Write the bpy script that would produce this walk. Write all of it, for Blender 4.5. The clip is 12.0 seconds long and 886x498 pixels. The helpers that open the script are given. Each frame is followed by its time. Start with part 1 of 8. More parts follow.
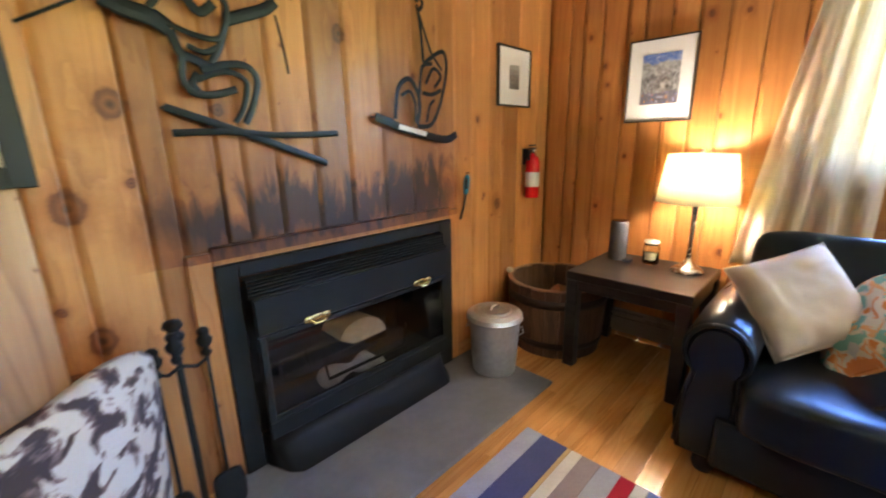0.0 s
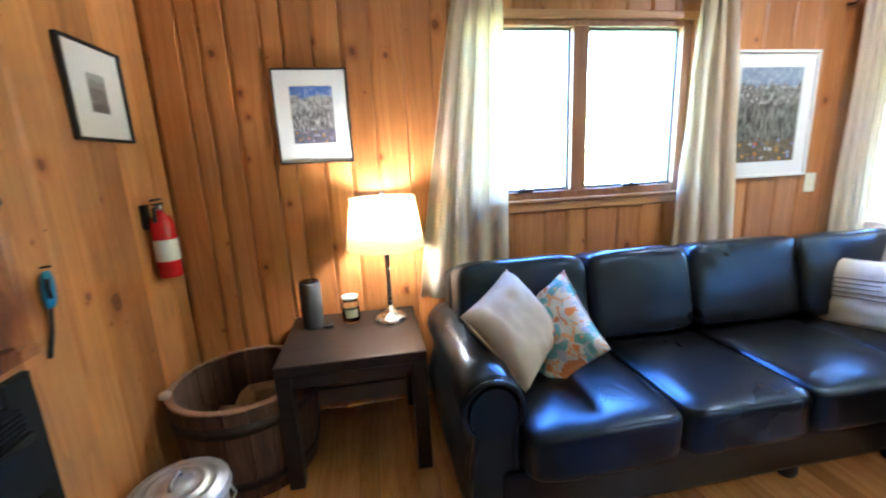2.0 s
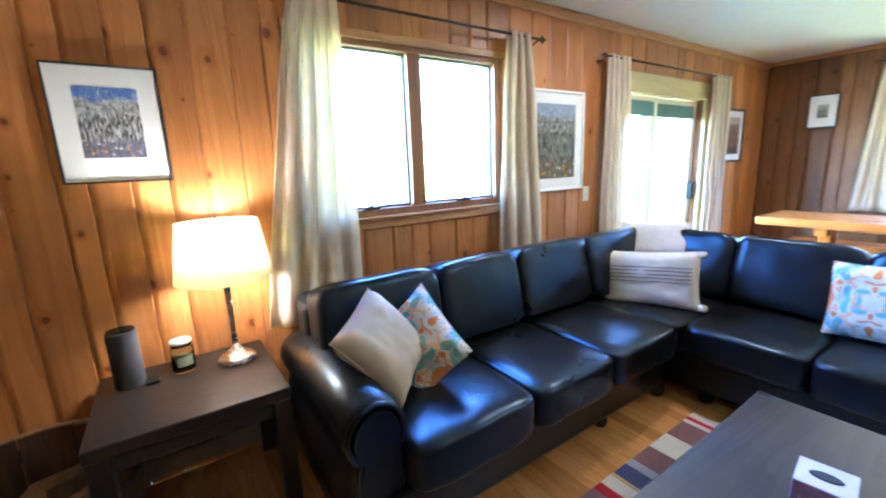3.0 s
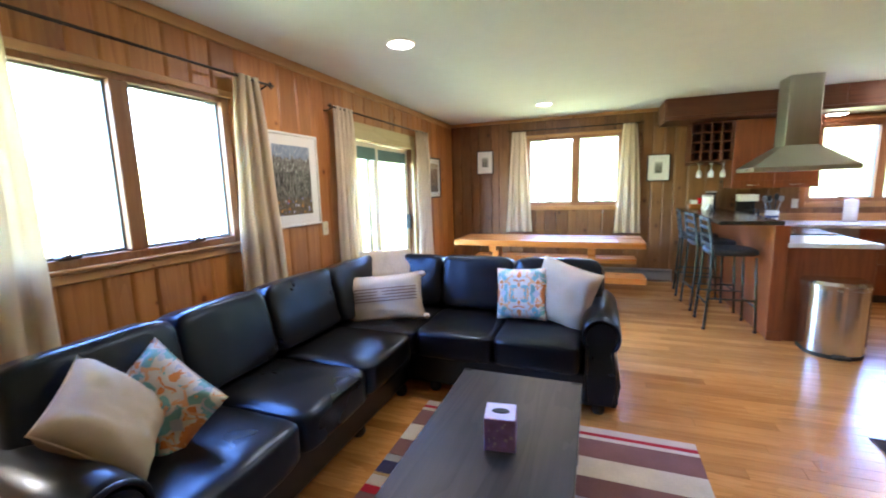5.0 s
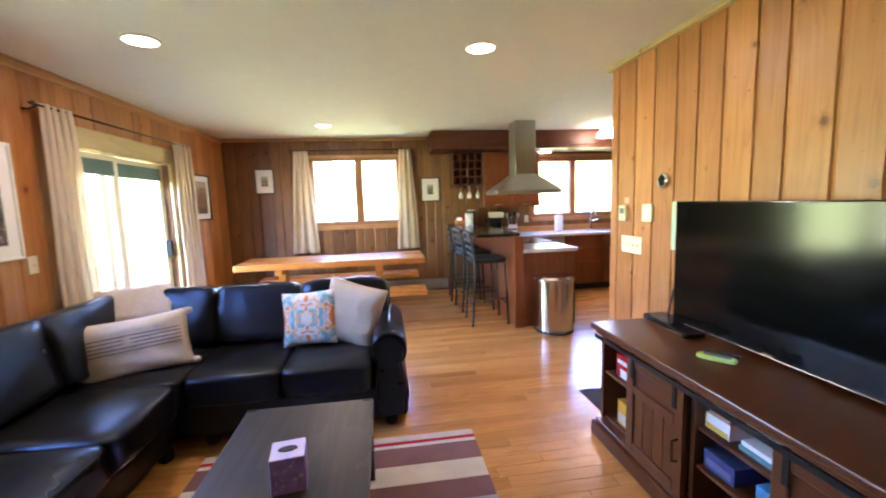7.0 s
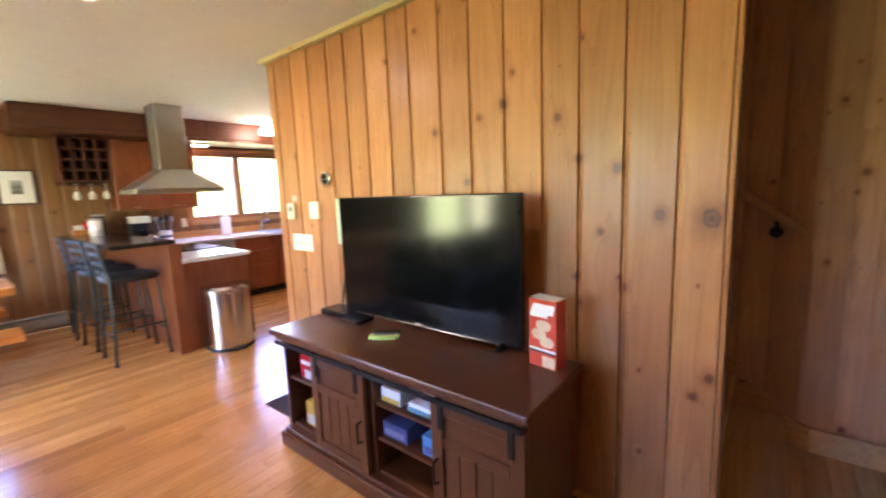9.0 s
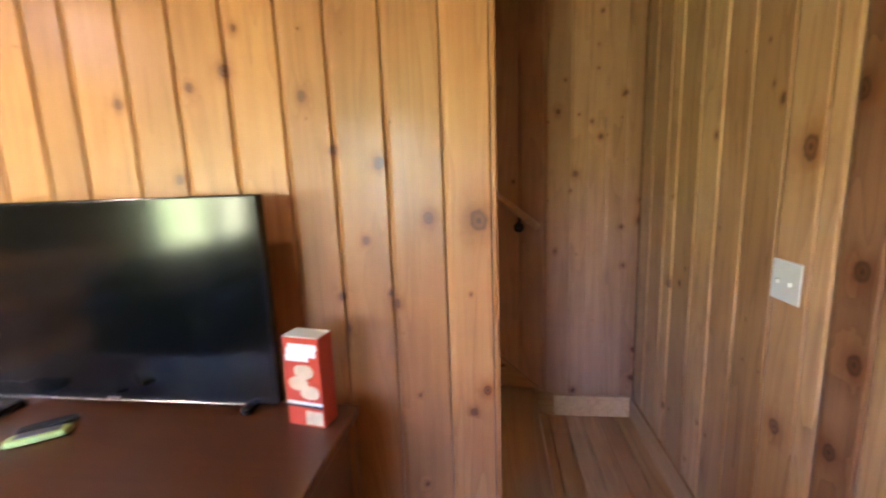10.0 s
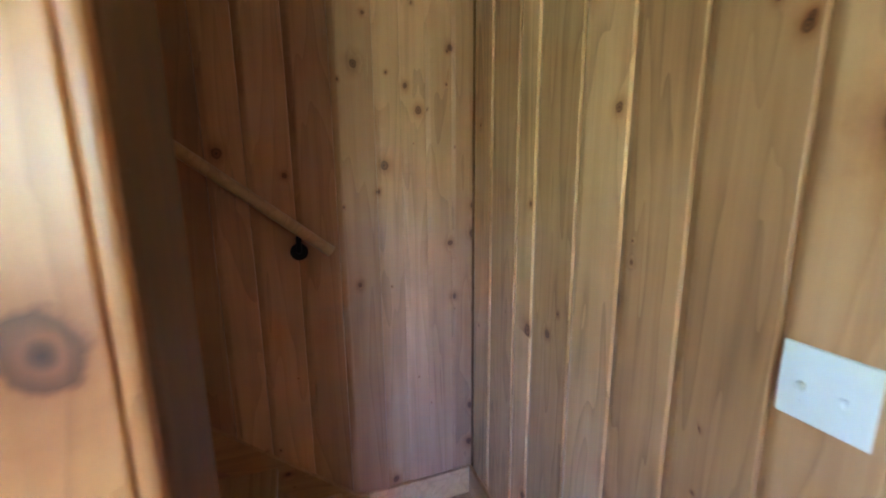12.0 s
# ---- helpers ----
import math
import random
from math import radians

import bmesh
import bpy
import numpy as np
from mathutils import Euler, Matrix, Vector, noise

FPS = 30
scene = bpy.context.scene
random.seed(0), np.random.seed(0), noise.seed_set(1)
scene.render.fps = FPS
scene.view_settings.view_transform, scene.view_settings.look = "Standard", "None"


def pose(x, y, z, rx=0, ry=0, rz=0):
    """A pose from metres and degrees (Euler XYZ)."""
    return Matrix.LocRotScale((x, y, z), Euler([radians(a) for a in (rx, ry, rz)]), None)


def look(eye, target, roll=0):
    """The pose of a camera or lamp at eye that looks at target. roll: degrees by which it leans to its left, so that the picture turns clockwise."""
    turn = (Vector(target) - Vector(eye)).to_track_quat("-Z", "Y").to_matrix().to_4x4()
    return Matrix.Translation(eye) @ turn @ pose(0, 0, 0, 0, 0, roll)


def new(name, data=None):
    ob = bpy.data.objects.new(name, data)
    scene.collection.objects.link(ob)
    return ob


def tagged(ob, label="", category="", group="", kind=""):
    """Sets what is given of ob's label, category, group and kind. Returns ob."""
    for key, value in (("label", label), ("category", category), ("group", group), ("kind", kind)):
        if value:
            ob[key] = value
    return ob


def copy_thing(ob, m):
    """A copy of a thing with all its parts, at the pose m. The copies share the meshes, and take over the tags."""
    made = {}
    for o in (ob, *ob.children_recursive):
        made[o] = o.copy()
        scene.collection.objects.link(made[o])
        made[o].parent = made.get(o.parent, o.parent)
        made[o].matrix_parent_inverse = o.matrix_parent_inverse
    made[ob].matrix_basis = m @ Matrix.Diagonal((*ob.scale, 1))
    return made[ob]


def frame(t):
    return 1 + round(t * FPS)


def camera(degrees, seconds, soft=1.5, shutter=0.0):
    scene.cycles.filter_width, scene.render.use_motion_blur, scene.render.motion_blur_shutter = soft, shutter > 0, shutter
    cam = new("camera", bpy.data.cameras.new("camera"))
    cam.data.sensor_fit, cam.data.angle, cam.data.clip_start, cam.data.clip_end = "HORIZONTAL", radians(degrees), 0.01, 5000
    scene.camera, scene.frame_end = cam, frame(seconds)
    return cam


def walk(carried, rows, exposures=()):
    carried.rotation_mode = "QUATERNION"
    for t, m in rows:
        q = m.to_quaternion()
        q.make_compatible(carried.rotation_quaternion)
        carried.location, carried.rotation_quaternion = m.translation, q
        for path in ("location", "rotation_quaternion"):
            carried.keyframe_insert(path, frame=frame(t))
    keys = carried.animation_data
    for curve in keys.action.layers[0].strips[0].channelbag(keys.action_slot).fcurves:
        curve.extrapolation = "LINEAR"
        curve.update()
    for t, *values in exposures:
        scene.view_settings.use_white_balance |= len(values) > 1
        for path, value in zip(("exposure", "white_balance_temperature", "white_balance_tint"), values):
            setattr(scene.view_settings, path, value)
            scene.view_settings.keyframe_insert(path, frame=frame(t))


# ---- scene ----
cam = camera(94.6, 12.0, 1.9, 0.35)
PATH = [
    (0, (0.322, 0.506, 1.240), (1.710, 1.856, 0.741), -1.06),
    (0.5, (0.426, 0.646, 1.287), (2.094, 1.638, 0.805), -1.17),
    (1, (0.549, 0.818, 1.308), (2.414, 1.380, 0.855), -1.60),
    (1.5, (0.647, 0.990, 1.311), (2.598, 1.088, 0.884), -2.37),
    (2, (0.758, 1.066, 1.328), (2.685, 0.745, 0.899), -2.69),
    (2.5, (0.812, 1.112, 1.346), (2.617, 0.362, 0.921), -2.47),
    (4.3, (0.769, 1.362, 1.383), (1.808, -0.314, 1.046), -1.74),
    (4.5, (0.745, 1.350, 1.388), (1.676, -0.389, 1.060), -1.62),
    (5, (0.695, 1.349, 1.400), (1.390, -0.503, 1.105), -1.62),
    (5.5, (0.664, 1.341, 1.403), (1.129, -0.586, 1.139), -1.76),
    (6, (0.639, 1.345, 1.409), (0.864, -0.627, 1.163), -1.81),
    (6.5, (0.629, 1.351, 1.408), (0.601, -0.635, 1.173), -1.86),
    (6.7, (0.634, 1.351, 1.410), (0.510, -0.632, 1.177), -1.83),
    (8.5, (0.645, 1.318, 1.407), (-0.587, -0.235, 1.137), -2.17),
    (9, (0.541, 1.259, 1.389), (-1.004, 0.023, 1.105), -2.21),
    (9.5, (0.360, 1.190, 1.391), (-1.444, 0.381, 1.089), -2.40),
    (10, (0.164, 1.160, 1.385), (-1.792, 0.903, 1.058), -2.12),
    (10.5, (-0.068, 1.084, 1.379), (-2.018, 1.368, 1.035), -2.06),
    (11, (-0.276, 1.053, 1.387), (-2.132, 1.707, 1.028), -1.83),
    (11.5, (-0.524, 1.160, 1.367), (-2.344, 1.901, 0.992), -1.62),
    (12, (-0.789, 1.285, 1.386), (-2.630, 1.965, 1.000), -0.50),
]
EXPOSURE, KELVIN, TINT = 6.65, 6700, 14
walk(cam, [(t, look(eye, target, roll)) for t, eye, target, roll in PATH], [
    (0.0, EXPOSURE + 0.5, KELVIN, TINT + 8), (1.0, EXPOSURE + 0.5, KELVIN - 600, TINT + 4), (2.5, EXPOSURE + 0.45, KELVIN - 1500, TINT + 2), (4.5, EXPOSURE - 0.05, KELVIN - 600, TINT + 7), (6.0, EXPOSURE - 0.15, KELVIN + 100, TINT + 15),
    (8.5, EXPOSURE - 0.05, KELVIN + 600, TINT + 28), (9.5, EXPOSURE + 0.25, KELVIN + 700, TINT + 31), (11.0, EXPOSURE + 0.8, KELVIN - 1500, TINT + 15), (12.0, EXPOSURE + 0.85, KELVIN - 1500, TINT + 13)])

# ---- world, sun, lamps ----
world = bpy.data.worlds.new("world")
scene.world = world
world.use_nodes = True
wn, wl = world.node_tree.nodes, world.node_tree.links
sky = wn.new("ShaderNodeTexSky")
sky.sky_type = "NISHITA"
sky.sun_disc = False
sky.ozone_density = 10.0
sky.dust_density = 0.0
sky.sun_elevation, sky.sun_rotation = radians(48), radians(-60)
wn["Background"].inputs["Strength"].default_value = 0.135
wl.new(sky.outputs["Color"], wn["Background"].inputs["Color"])

sun_data = bpy.data.lights.new("sun", "SUN")
sun_data.energy, sun_data.angle, sun_data.color = 3.5, radians(0.5), (1.0, 0.95, 0.86)
sun = new("sun", sun_data)
sun.matrix_world = look((-6, 3.5, 9), (0, 0, 0))

CEIL = 2.385


def lamp(name, kind, place, watts, colour, size=0.1, target=None, spread=180):
    data = bpy.data.lights.new(name, kind)
    data.energy, data.color = watts, colour
    if kind == "AREA":
        data.shape, data.size, data.spread = "DISK", size, radians(spread)
    else:
        data.shadow_soft_size = size
    ob = new(name, data)
    ob.matrix_world = look(place, target or (place[0], place[1] + 0.0001, place[2] - 1))
    return ob


WARM = (1.0, 0.91, 0.79)
DOWNLIGHTS = [(1.97, -1.34), (-0.03, -1.34), (1.32, -3.98)]
for lx, ly in DOWNLIGHTS:
    lamp("downlight_beam", "AREA", (lx, ly, CEIL - 0.022), 0.14, WARM, 0.14)
lamp("lamp_bulb", "POINT", (2.70, 1.02, 1.095), 0.09, (1.0, 0.92, 0.74), 0.035)
lamp("globe_bulb", "POINT", (-2.49, -4.05, 2.20), 0.03, WARM, 0.06)
lamp("counter_strip", "AREA", (-1.78, -4.72, 2.09), 0.03, WARM, 0.12)

# ---- helpers for building ----
WM = {}


def thing(name, at, label, category, group="", rz=0, kind=""):
    ob = new(name)
    ob.empty_display_size = 0.05
    m = pose(*at, 0, 0, rz)
    ob.matrix_world = m
    WM[ob.name] = m
    return tagged(ob, label, category, group, kind)


def link(name, bm, material, smooth=False):
    me = bpy.data.meshes.new(name)
    bm.normal_update()
    bm.to_mesh(me)
    bm.free()
    if material:
        me.materials.append(material)
    if smooth:
        me.shade_smooth()
    return new(name, me)


def part(name, bm, material, parent, label="", smooth=False, world=True):
    """A mesh under a thing; its vertices are in world places, or in the thing's own if world is off."""
    m = WM[parent.name]
    if world:
        bm.transform(m.inverted())
    ob = link(name, bm, material, smooth)
    ob.parent = parent
    WM[ob.name] = m
    if label:
        ob["label"] = label
    return ob


def solo(name, bm, material, label, category="", kind="", group="", smooth=False):
    """A thing of one mesh; its origin goes to the middle of its foot."""
    vs = [v.co for v in bm.verts]
    lo = Vector((min(v.x for v in vs), min(v.y for v in vs), min(v.z for v in vs)))
    hi = Vector((max(v.x for v in vs), max(v.y for v in vs), max(v.z for v in vs)))
    o = Vector(((lo.x + hi.x) / 2, (lo.y + hi.y) / 2, lo.z))
    bm.transform(Matrix.Translation(-o))
    ob = link(name, bm, material, smooth)
    ob.location = o
    WM[ob.name] = Matrix.Translation(o)
    return tagged(ob, label, category, group, kind)


def box(bm, x0, y0, z0, x1, y1, z1, bev=0.0, seg=1, m=None):
    r = bmesh.ops.create_cube(bm, size=1)
    vs = r["verts"]
    for v in vs:
        v.co = Vector((x0 + (v.co.x + 0.5) * (x1 - x0), y0 + (v.co.y + 0.5) * (y1 - y0), z0 + (v.co.z + 0.5) * (z1 - z0)))
    if m is not None:
        bmesh.ops.transform(bm, matrix=m, verts=vs)
    if bev > 0:
        es = list({e for v in vs for e in v.link_edges})
        bmesh.ops.bevel(bm, geom=es, offset=bev, segments=seg, affect="EDGES", profile=0.5)
    return bm


def B(x0, y0, z0, x1, y1, z1, bev=0.004, seg=1, m=None):
    return box(bmesh.new(), min(x0, x1), min(y0, y1), min(z0, z1), max(x0, x1), max(y0, y1), max(z0, z1), bev, seg, m)


def lathe(bm, profile, at=(0, 0, 0), seg=28, m=None):
    """Turns (radius, height) pairs about z."""
    rings = []
    for r, h in profile:
        if r < 1e-5:
            rings.append([bm.verts.new((0, 0, h))])
        else:
            rings.append([bm.verts.new((r * math.cos(2 * math.pi * k / seg), r * math.sin(2 * math.pi * k / seg), h)) for k in range(seg)])
    for a, b in zip(rings, rings[1:]):
        for k in range(seg):
            k2 = (k + 1) % seg
            if len(a) == 1 and len(b) == 1:
                continue
            if len(a) == 1:
                bm.faces.new((a[0], b[k2], b[k]))
            elif len(b) == 1:
                bm.faces.new((a[k], a[k2], b[0]))
            else:
                bm.faces.new((a[k], a[k2], b[k2], b[k]))
    vs = [v for r in rings for v in r]
    mm = Matrix.Translation(at) @ (m if m is not None else Matrix())
    bmesh.ops.transform(bm, matrix=mm, verts=vs)
    return bm


def tube(bm, pts, r, seg=8, flat=None):
    """A round bar along points; flat gives another radius along the second cross axis."""
    pts = [Vector(p) for p in pts]
    prev, rings = None, []
    for i, p in enumerate(pts):
        d = (pts[min(i + 1, len(pts) - 1)] - pts[max(i - 1, 0)]).normalized()
        up = Vector((0, 1, 0)) if abs(d.y) < 0.9 else Vector((1, 0, 0))
        a = d.cross(up).normalized()
        b = a.cross(d).normalized()
        rb = r if flat is None else flat
        rings.append([bm.verts.new(p + a * r * math.cos(2 * math.pi * k / seg) + b * rb * math.sin(2 * math.pi * k / seg)) for k in range(seg)])
    for a, b in zip(rings, rings[1:]):
        for k in range(seg):
            k2 = (k + 1) % seg
            bm.faces.new((a[k], b[k], b[k2], a[k2]))
    bm.faces.new(rings[0])
    bm.faces.new(rings[-1][::-1])
    return bm


def blob(bm, c, h, n=4.0, seg=12, sag=0.0, puff=0.0, m=None, wrinkle=0.0, seed=0.0):
    """A stuffed block: centre, half sizes, squareness n."""
    tmp = bmesh.new()
    bmesh.ops.create_cube(tmp, size=2)
    bmesh.ops.subdivide_edges(tmp, edges=tmp.edges[:], cuts=seg - 1, use_grid_fill=True)
    vmap = {}
    for v in tmp.verts:
        p = v.co
        x, y, z = (math.sin(p.x * 1.35) / math.sin(1.35), math.sin(p.y * 1.35) / math.sin(1.35), math.sin(p.z * 1.35) / math.sin(1.35))
        k = (abs(x) ** n + abs(y) ** n + abs(z) ** n) ** (1 / n)
        q = Vector((x / k, y / k, z / k))
        if puff:
            q.z += puff * max(0, 1 - x * x) * max(0, 1 - y * y) * (1 if z > 0 else -0.3)
        w = Vector((q.x * h[0], q.y * h[1], q.z * h[2]))
        if wrinkle:
            w += q * wrinkle * noise.noise(Vector((w.x * 9 + seed, w.y * 9, w.z * 9)))
        if m is not None:
            w = m @ w
        vmap[v.index] = bm.verts.new(w + Vector(c))
    for f in tmp.faces:
        bm.faces.new([vmap[v.index] for v in f.verts])
    tmp.free()
    return bm


def pillow(bm, w, h, t, m, seg=18, seed=0.0, ear=0.06):
    """A stuffed square of cloth with pointed corners; w along x, h along y, thickness along z."""
    for side in (1, -1):
        grid = []
        for i in range(seg + 1):
            row = []
            for j in range(seg + 1):
                u, v = 2 * i / seg - 1, 2 * j / seg - 1
                x = u * w / 2 * (1 - ear * (1 - v * v))
                y = v * h / 2 * (1 - ear * (1 - u * u))
                f = max(0.0, (1 - u ** 4) * (1 - v ** 4)) ** 0.55
                z = side * (t / 2) * f
                k = noise.noise(Vector((u * 2.2 + seed, v * 2.2, side))) * 0.020 + noise.noise(Vector((u * 5 + seed, v * 5, side))) * 0.012
                z += k * f
                row.append(bm.verts.new(m @ Vector((x, y, z))))
            grid.append(row)
        for i in range(seg):
            for j in range(seg):
                q = (grid[i][j], grid[i + 1][j], grid[i + 1][j + 1], grid[i][j + 1])
                bm.faces.new(q if side > 0 else q[::-1])
    bmesh.ops.remove_doubles(bm, verts=bm.verts[:], dist=0.0008)
    return bm


# ---- the plan's main lines ----
EX, NY, SY, TVX, STX = 2.885, 2.0, -5.01, -1.15, -2.36   # inner faces of the boarding

# ---- materials ----
def nodes(name):
    mat = bpy.data.materials.new(name)
    mat.use_nodes = True
    nt = mat.node_tree
    return mat, nt, nt.nodes["Principled BSDF"]


def ramp(nt, fac, stops):
    r = nt.nodes.new("ShaderNodeValToRGB")
    el = r.color_ramp.elements
    el[0].position, el[0].color = stops[0][0], (*stops[0][1], 1)
    el[1].position, el[1].color = stops[-1][0], (*stops[-1][1], 1)
    for p, c in stops[1:-1]:
        e = el.new(p)
        e.color = (*c, 1)
    nt.links.new(fac, r.inputs["Fac"])
    return r.outputs["Color"]


def coords(nt, scale, kind="position", shift=None):
    if kind == "position":
        src = nt.nodes.new("ShaderNodeNewGeometry").outputs["Position"]
    elif kind == "object":
        src = nt.nodes.new("ShaderNodeTexCoord").outputs["Object"]
    else:
        src = nt.nodes.new("ShaderNodeTexCoord").outputs["Generated"]
    mp = nt.nodes.new("ShaderNodeMapping")
    mp.inputs["Scale"].default_value = scale
    nt.links.new(src, mp.inputs["Vector"])
    if shift is not None:
        nt.links.new(shift, mp.inputs["Location"])
    return mp.outputs["Vector"]


def rnd(nt):
    return nt.nodes.new("ShaderNodeObjectInfo").outputs["Random"]


def noisy(nt, vec, scale=1.0, detail=4.0, rough=0.55, distortion=0.0):
    n = nt.nodes.new("ShaderNodeTexNoise")
    n.inputs["Scale"].default_value, n.inputs["Detail"].default_value = scale, detail
    n.inputs["Roughness"].default_value, n.inputs["Distortion"].default_value = rough, distortion
    nt.links.new(vec, n.inputs["Vector"])
    return n.outputs["Fac"]


def calc(nt, op, a, b=0.0, c=0.0):
    n = nt.nodes.new("ShaderNodeMath")
    n.operation = op
    for s, v in zip(n.inputs, (a, b, c)):
        if isinstance(v, (int, float)):
            s.default_value = v
        else:
            nt.links.new(v, s)
    return n.outputs[0]


def mix(nt, fac, a, b, mode="MIX"):
    n = nt.nodes.new("ShaderNodeMix")
    n.data_type, n.blend_type = "RGBA", mode
    if isinstance(fac, (int, float)):
        n.inputs[0].default_value = fac
    else:
        nt.links.new(fac, n.inputs[0])
    for s, v in ((n.inputs[6], a), (n.inputs[7], b)):
        if isinstance(v, tuple):
            s.default_value = (*v, 1)
        else:
            nt.links.new(v, s)
    return n.outputs[2]


def bump(nt, bsdf, height, strength=0.2, dist=0.002):
    b = nt.nodes.new("ShaderNodeBump")
    b.inputs["Strength"].default_value, b.inputs["Distance"].default_value = strength, dist
    nt.links.new(height, b.inputs["Height"])
    nt.links.new(b.outputs["Normal"], bsdf.inputs["Normal"])


def put(nt, bsdf, colour=None, rough=None, metal=None, spec=None):
    for key, v in (("Base Color", colour), ("Roughness", rough), ("Metallic", metal), ("Specular IOR Level", spec)):
        if v is None:
            continue
        if isinstance(v, tuple):
            bsdf.inputs[key].default_value = (*v, 1)
        elif isinstance(v, (int, float)):
            bsdf.inputs[key].default_value = v
        else:
            nt.links.new(v, bsdf.inputs[key])


def plain(name, colour, rough=0.5, metal=0.0, vary=0.12, scale=40.0, grain=0.08, kind="object"):
    """Paint, plastic or metal with slight blotches and fine relief."""
    mat, nt, bs = nodes(name)
    v = coords(nt, (1, 1, 1), kind)
    big, fine = noisy(nt, v, scale * 0.12, 3), noisy(nt, v, scale, 5)
    f = calc(nt, "ADD", calc(nt, "MULTIPLY", big, 0.65), calc(nt, "MULTIPLY", fine, 0.35))
    lo, hi = tuple(c * (1 - vary) for c in colour), tuple(min(1, c * (1 + vary)) for c in colour)
    put(nt, bs, ramp(nt, f, [(0.3, lo), (0.7, hi)]), calc(nt, "ADD", rough - 0.06, calc(nt, "MULTIPLY", fine, 0.12)), metal)
    if grain:
        bump(nt, bs, fine, grain, 0.001)
    return mat


KNOT_TONES = [(0.0, (0.10, 0.055, 0.04)), (0.05, (0.22, 0.13, 0.09)), (0.10, (0.46, 0.31, 0.23)), (0.15, (0.34, 0.22, 0.16)), (0.20, (0.26, 0.16, 0.11)), (0.27, (0.74, 0.60, 0.50)), (0.6, (0.97, 0.92, 0.88)), (0.95, (1, 1, 1))]


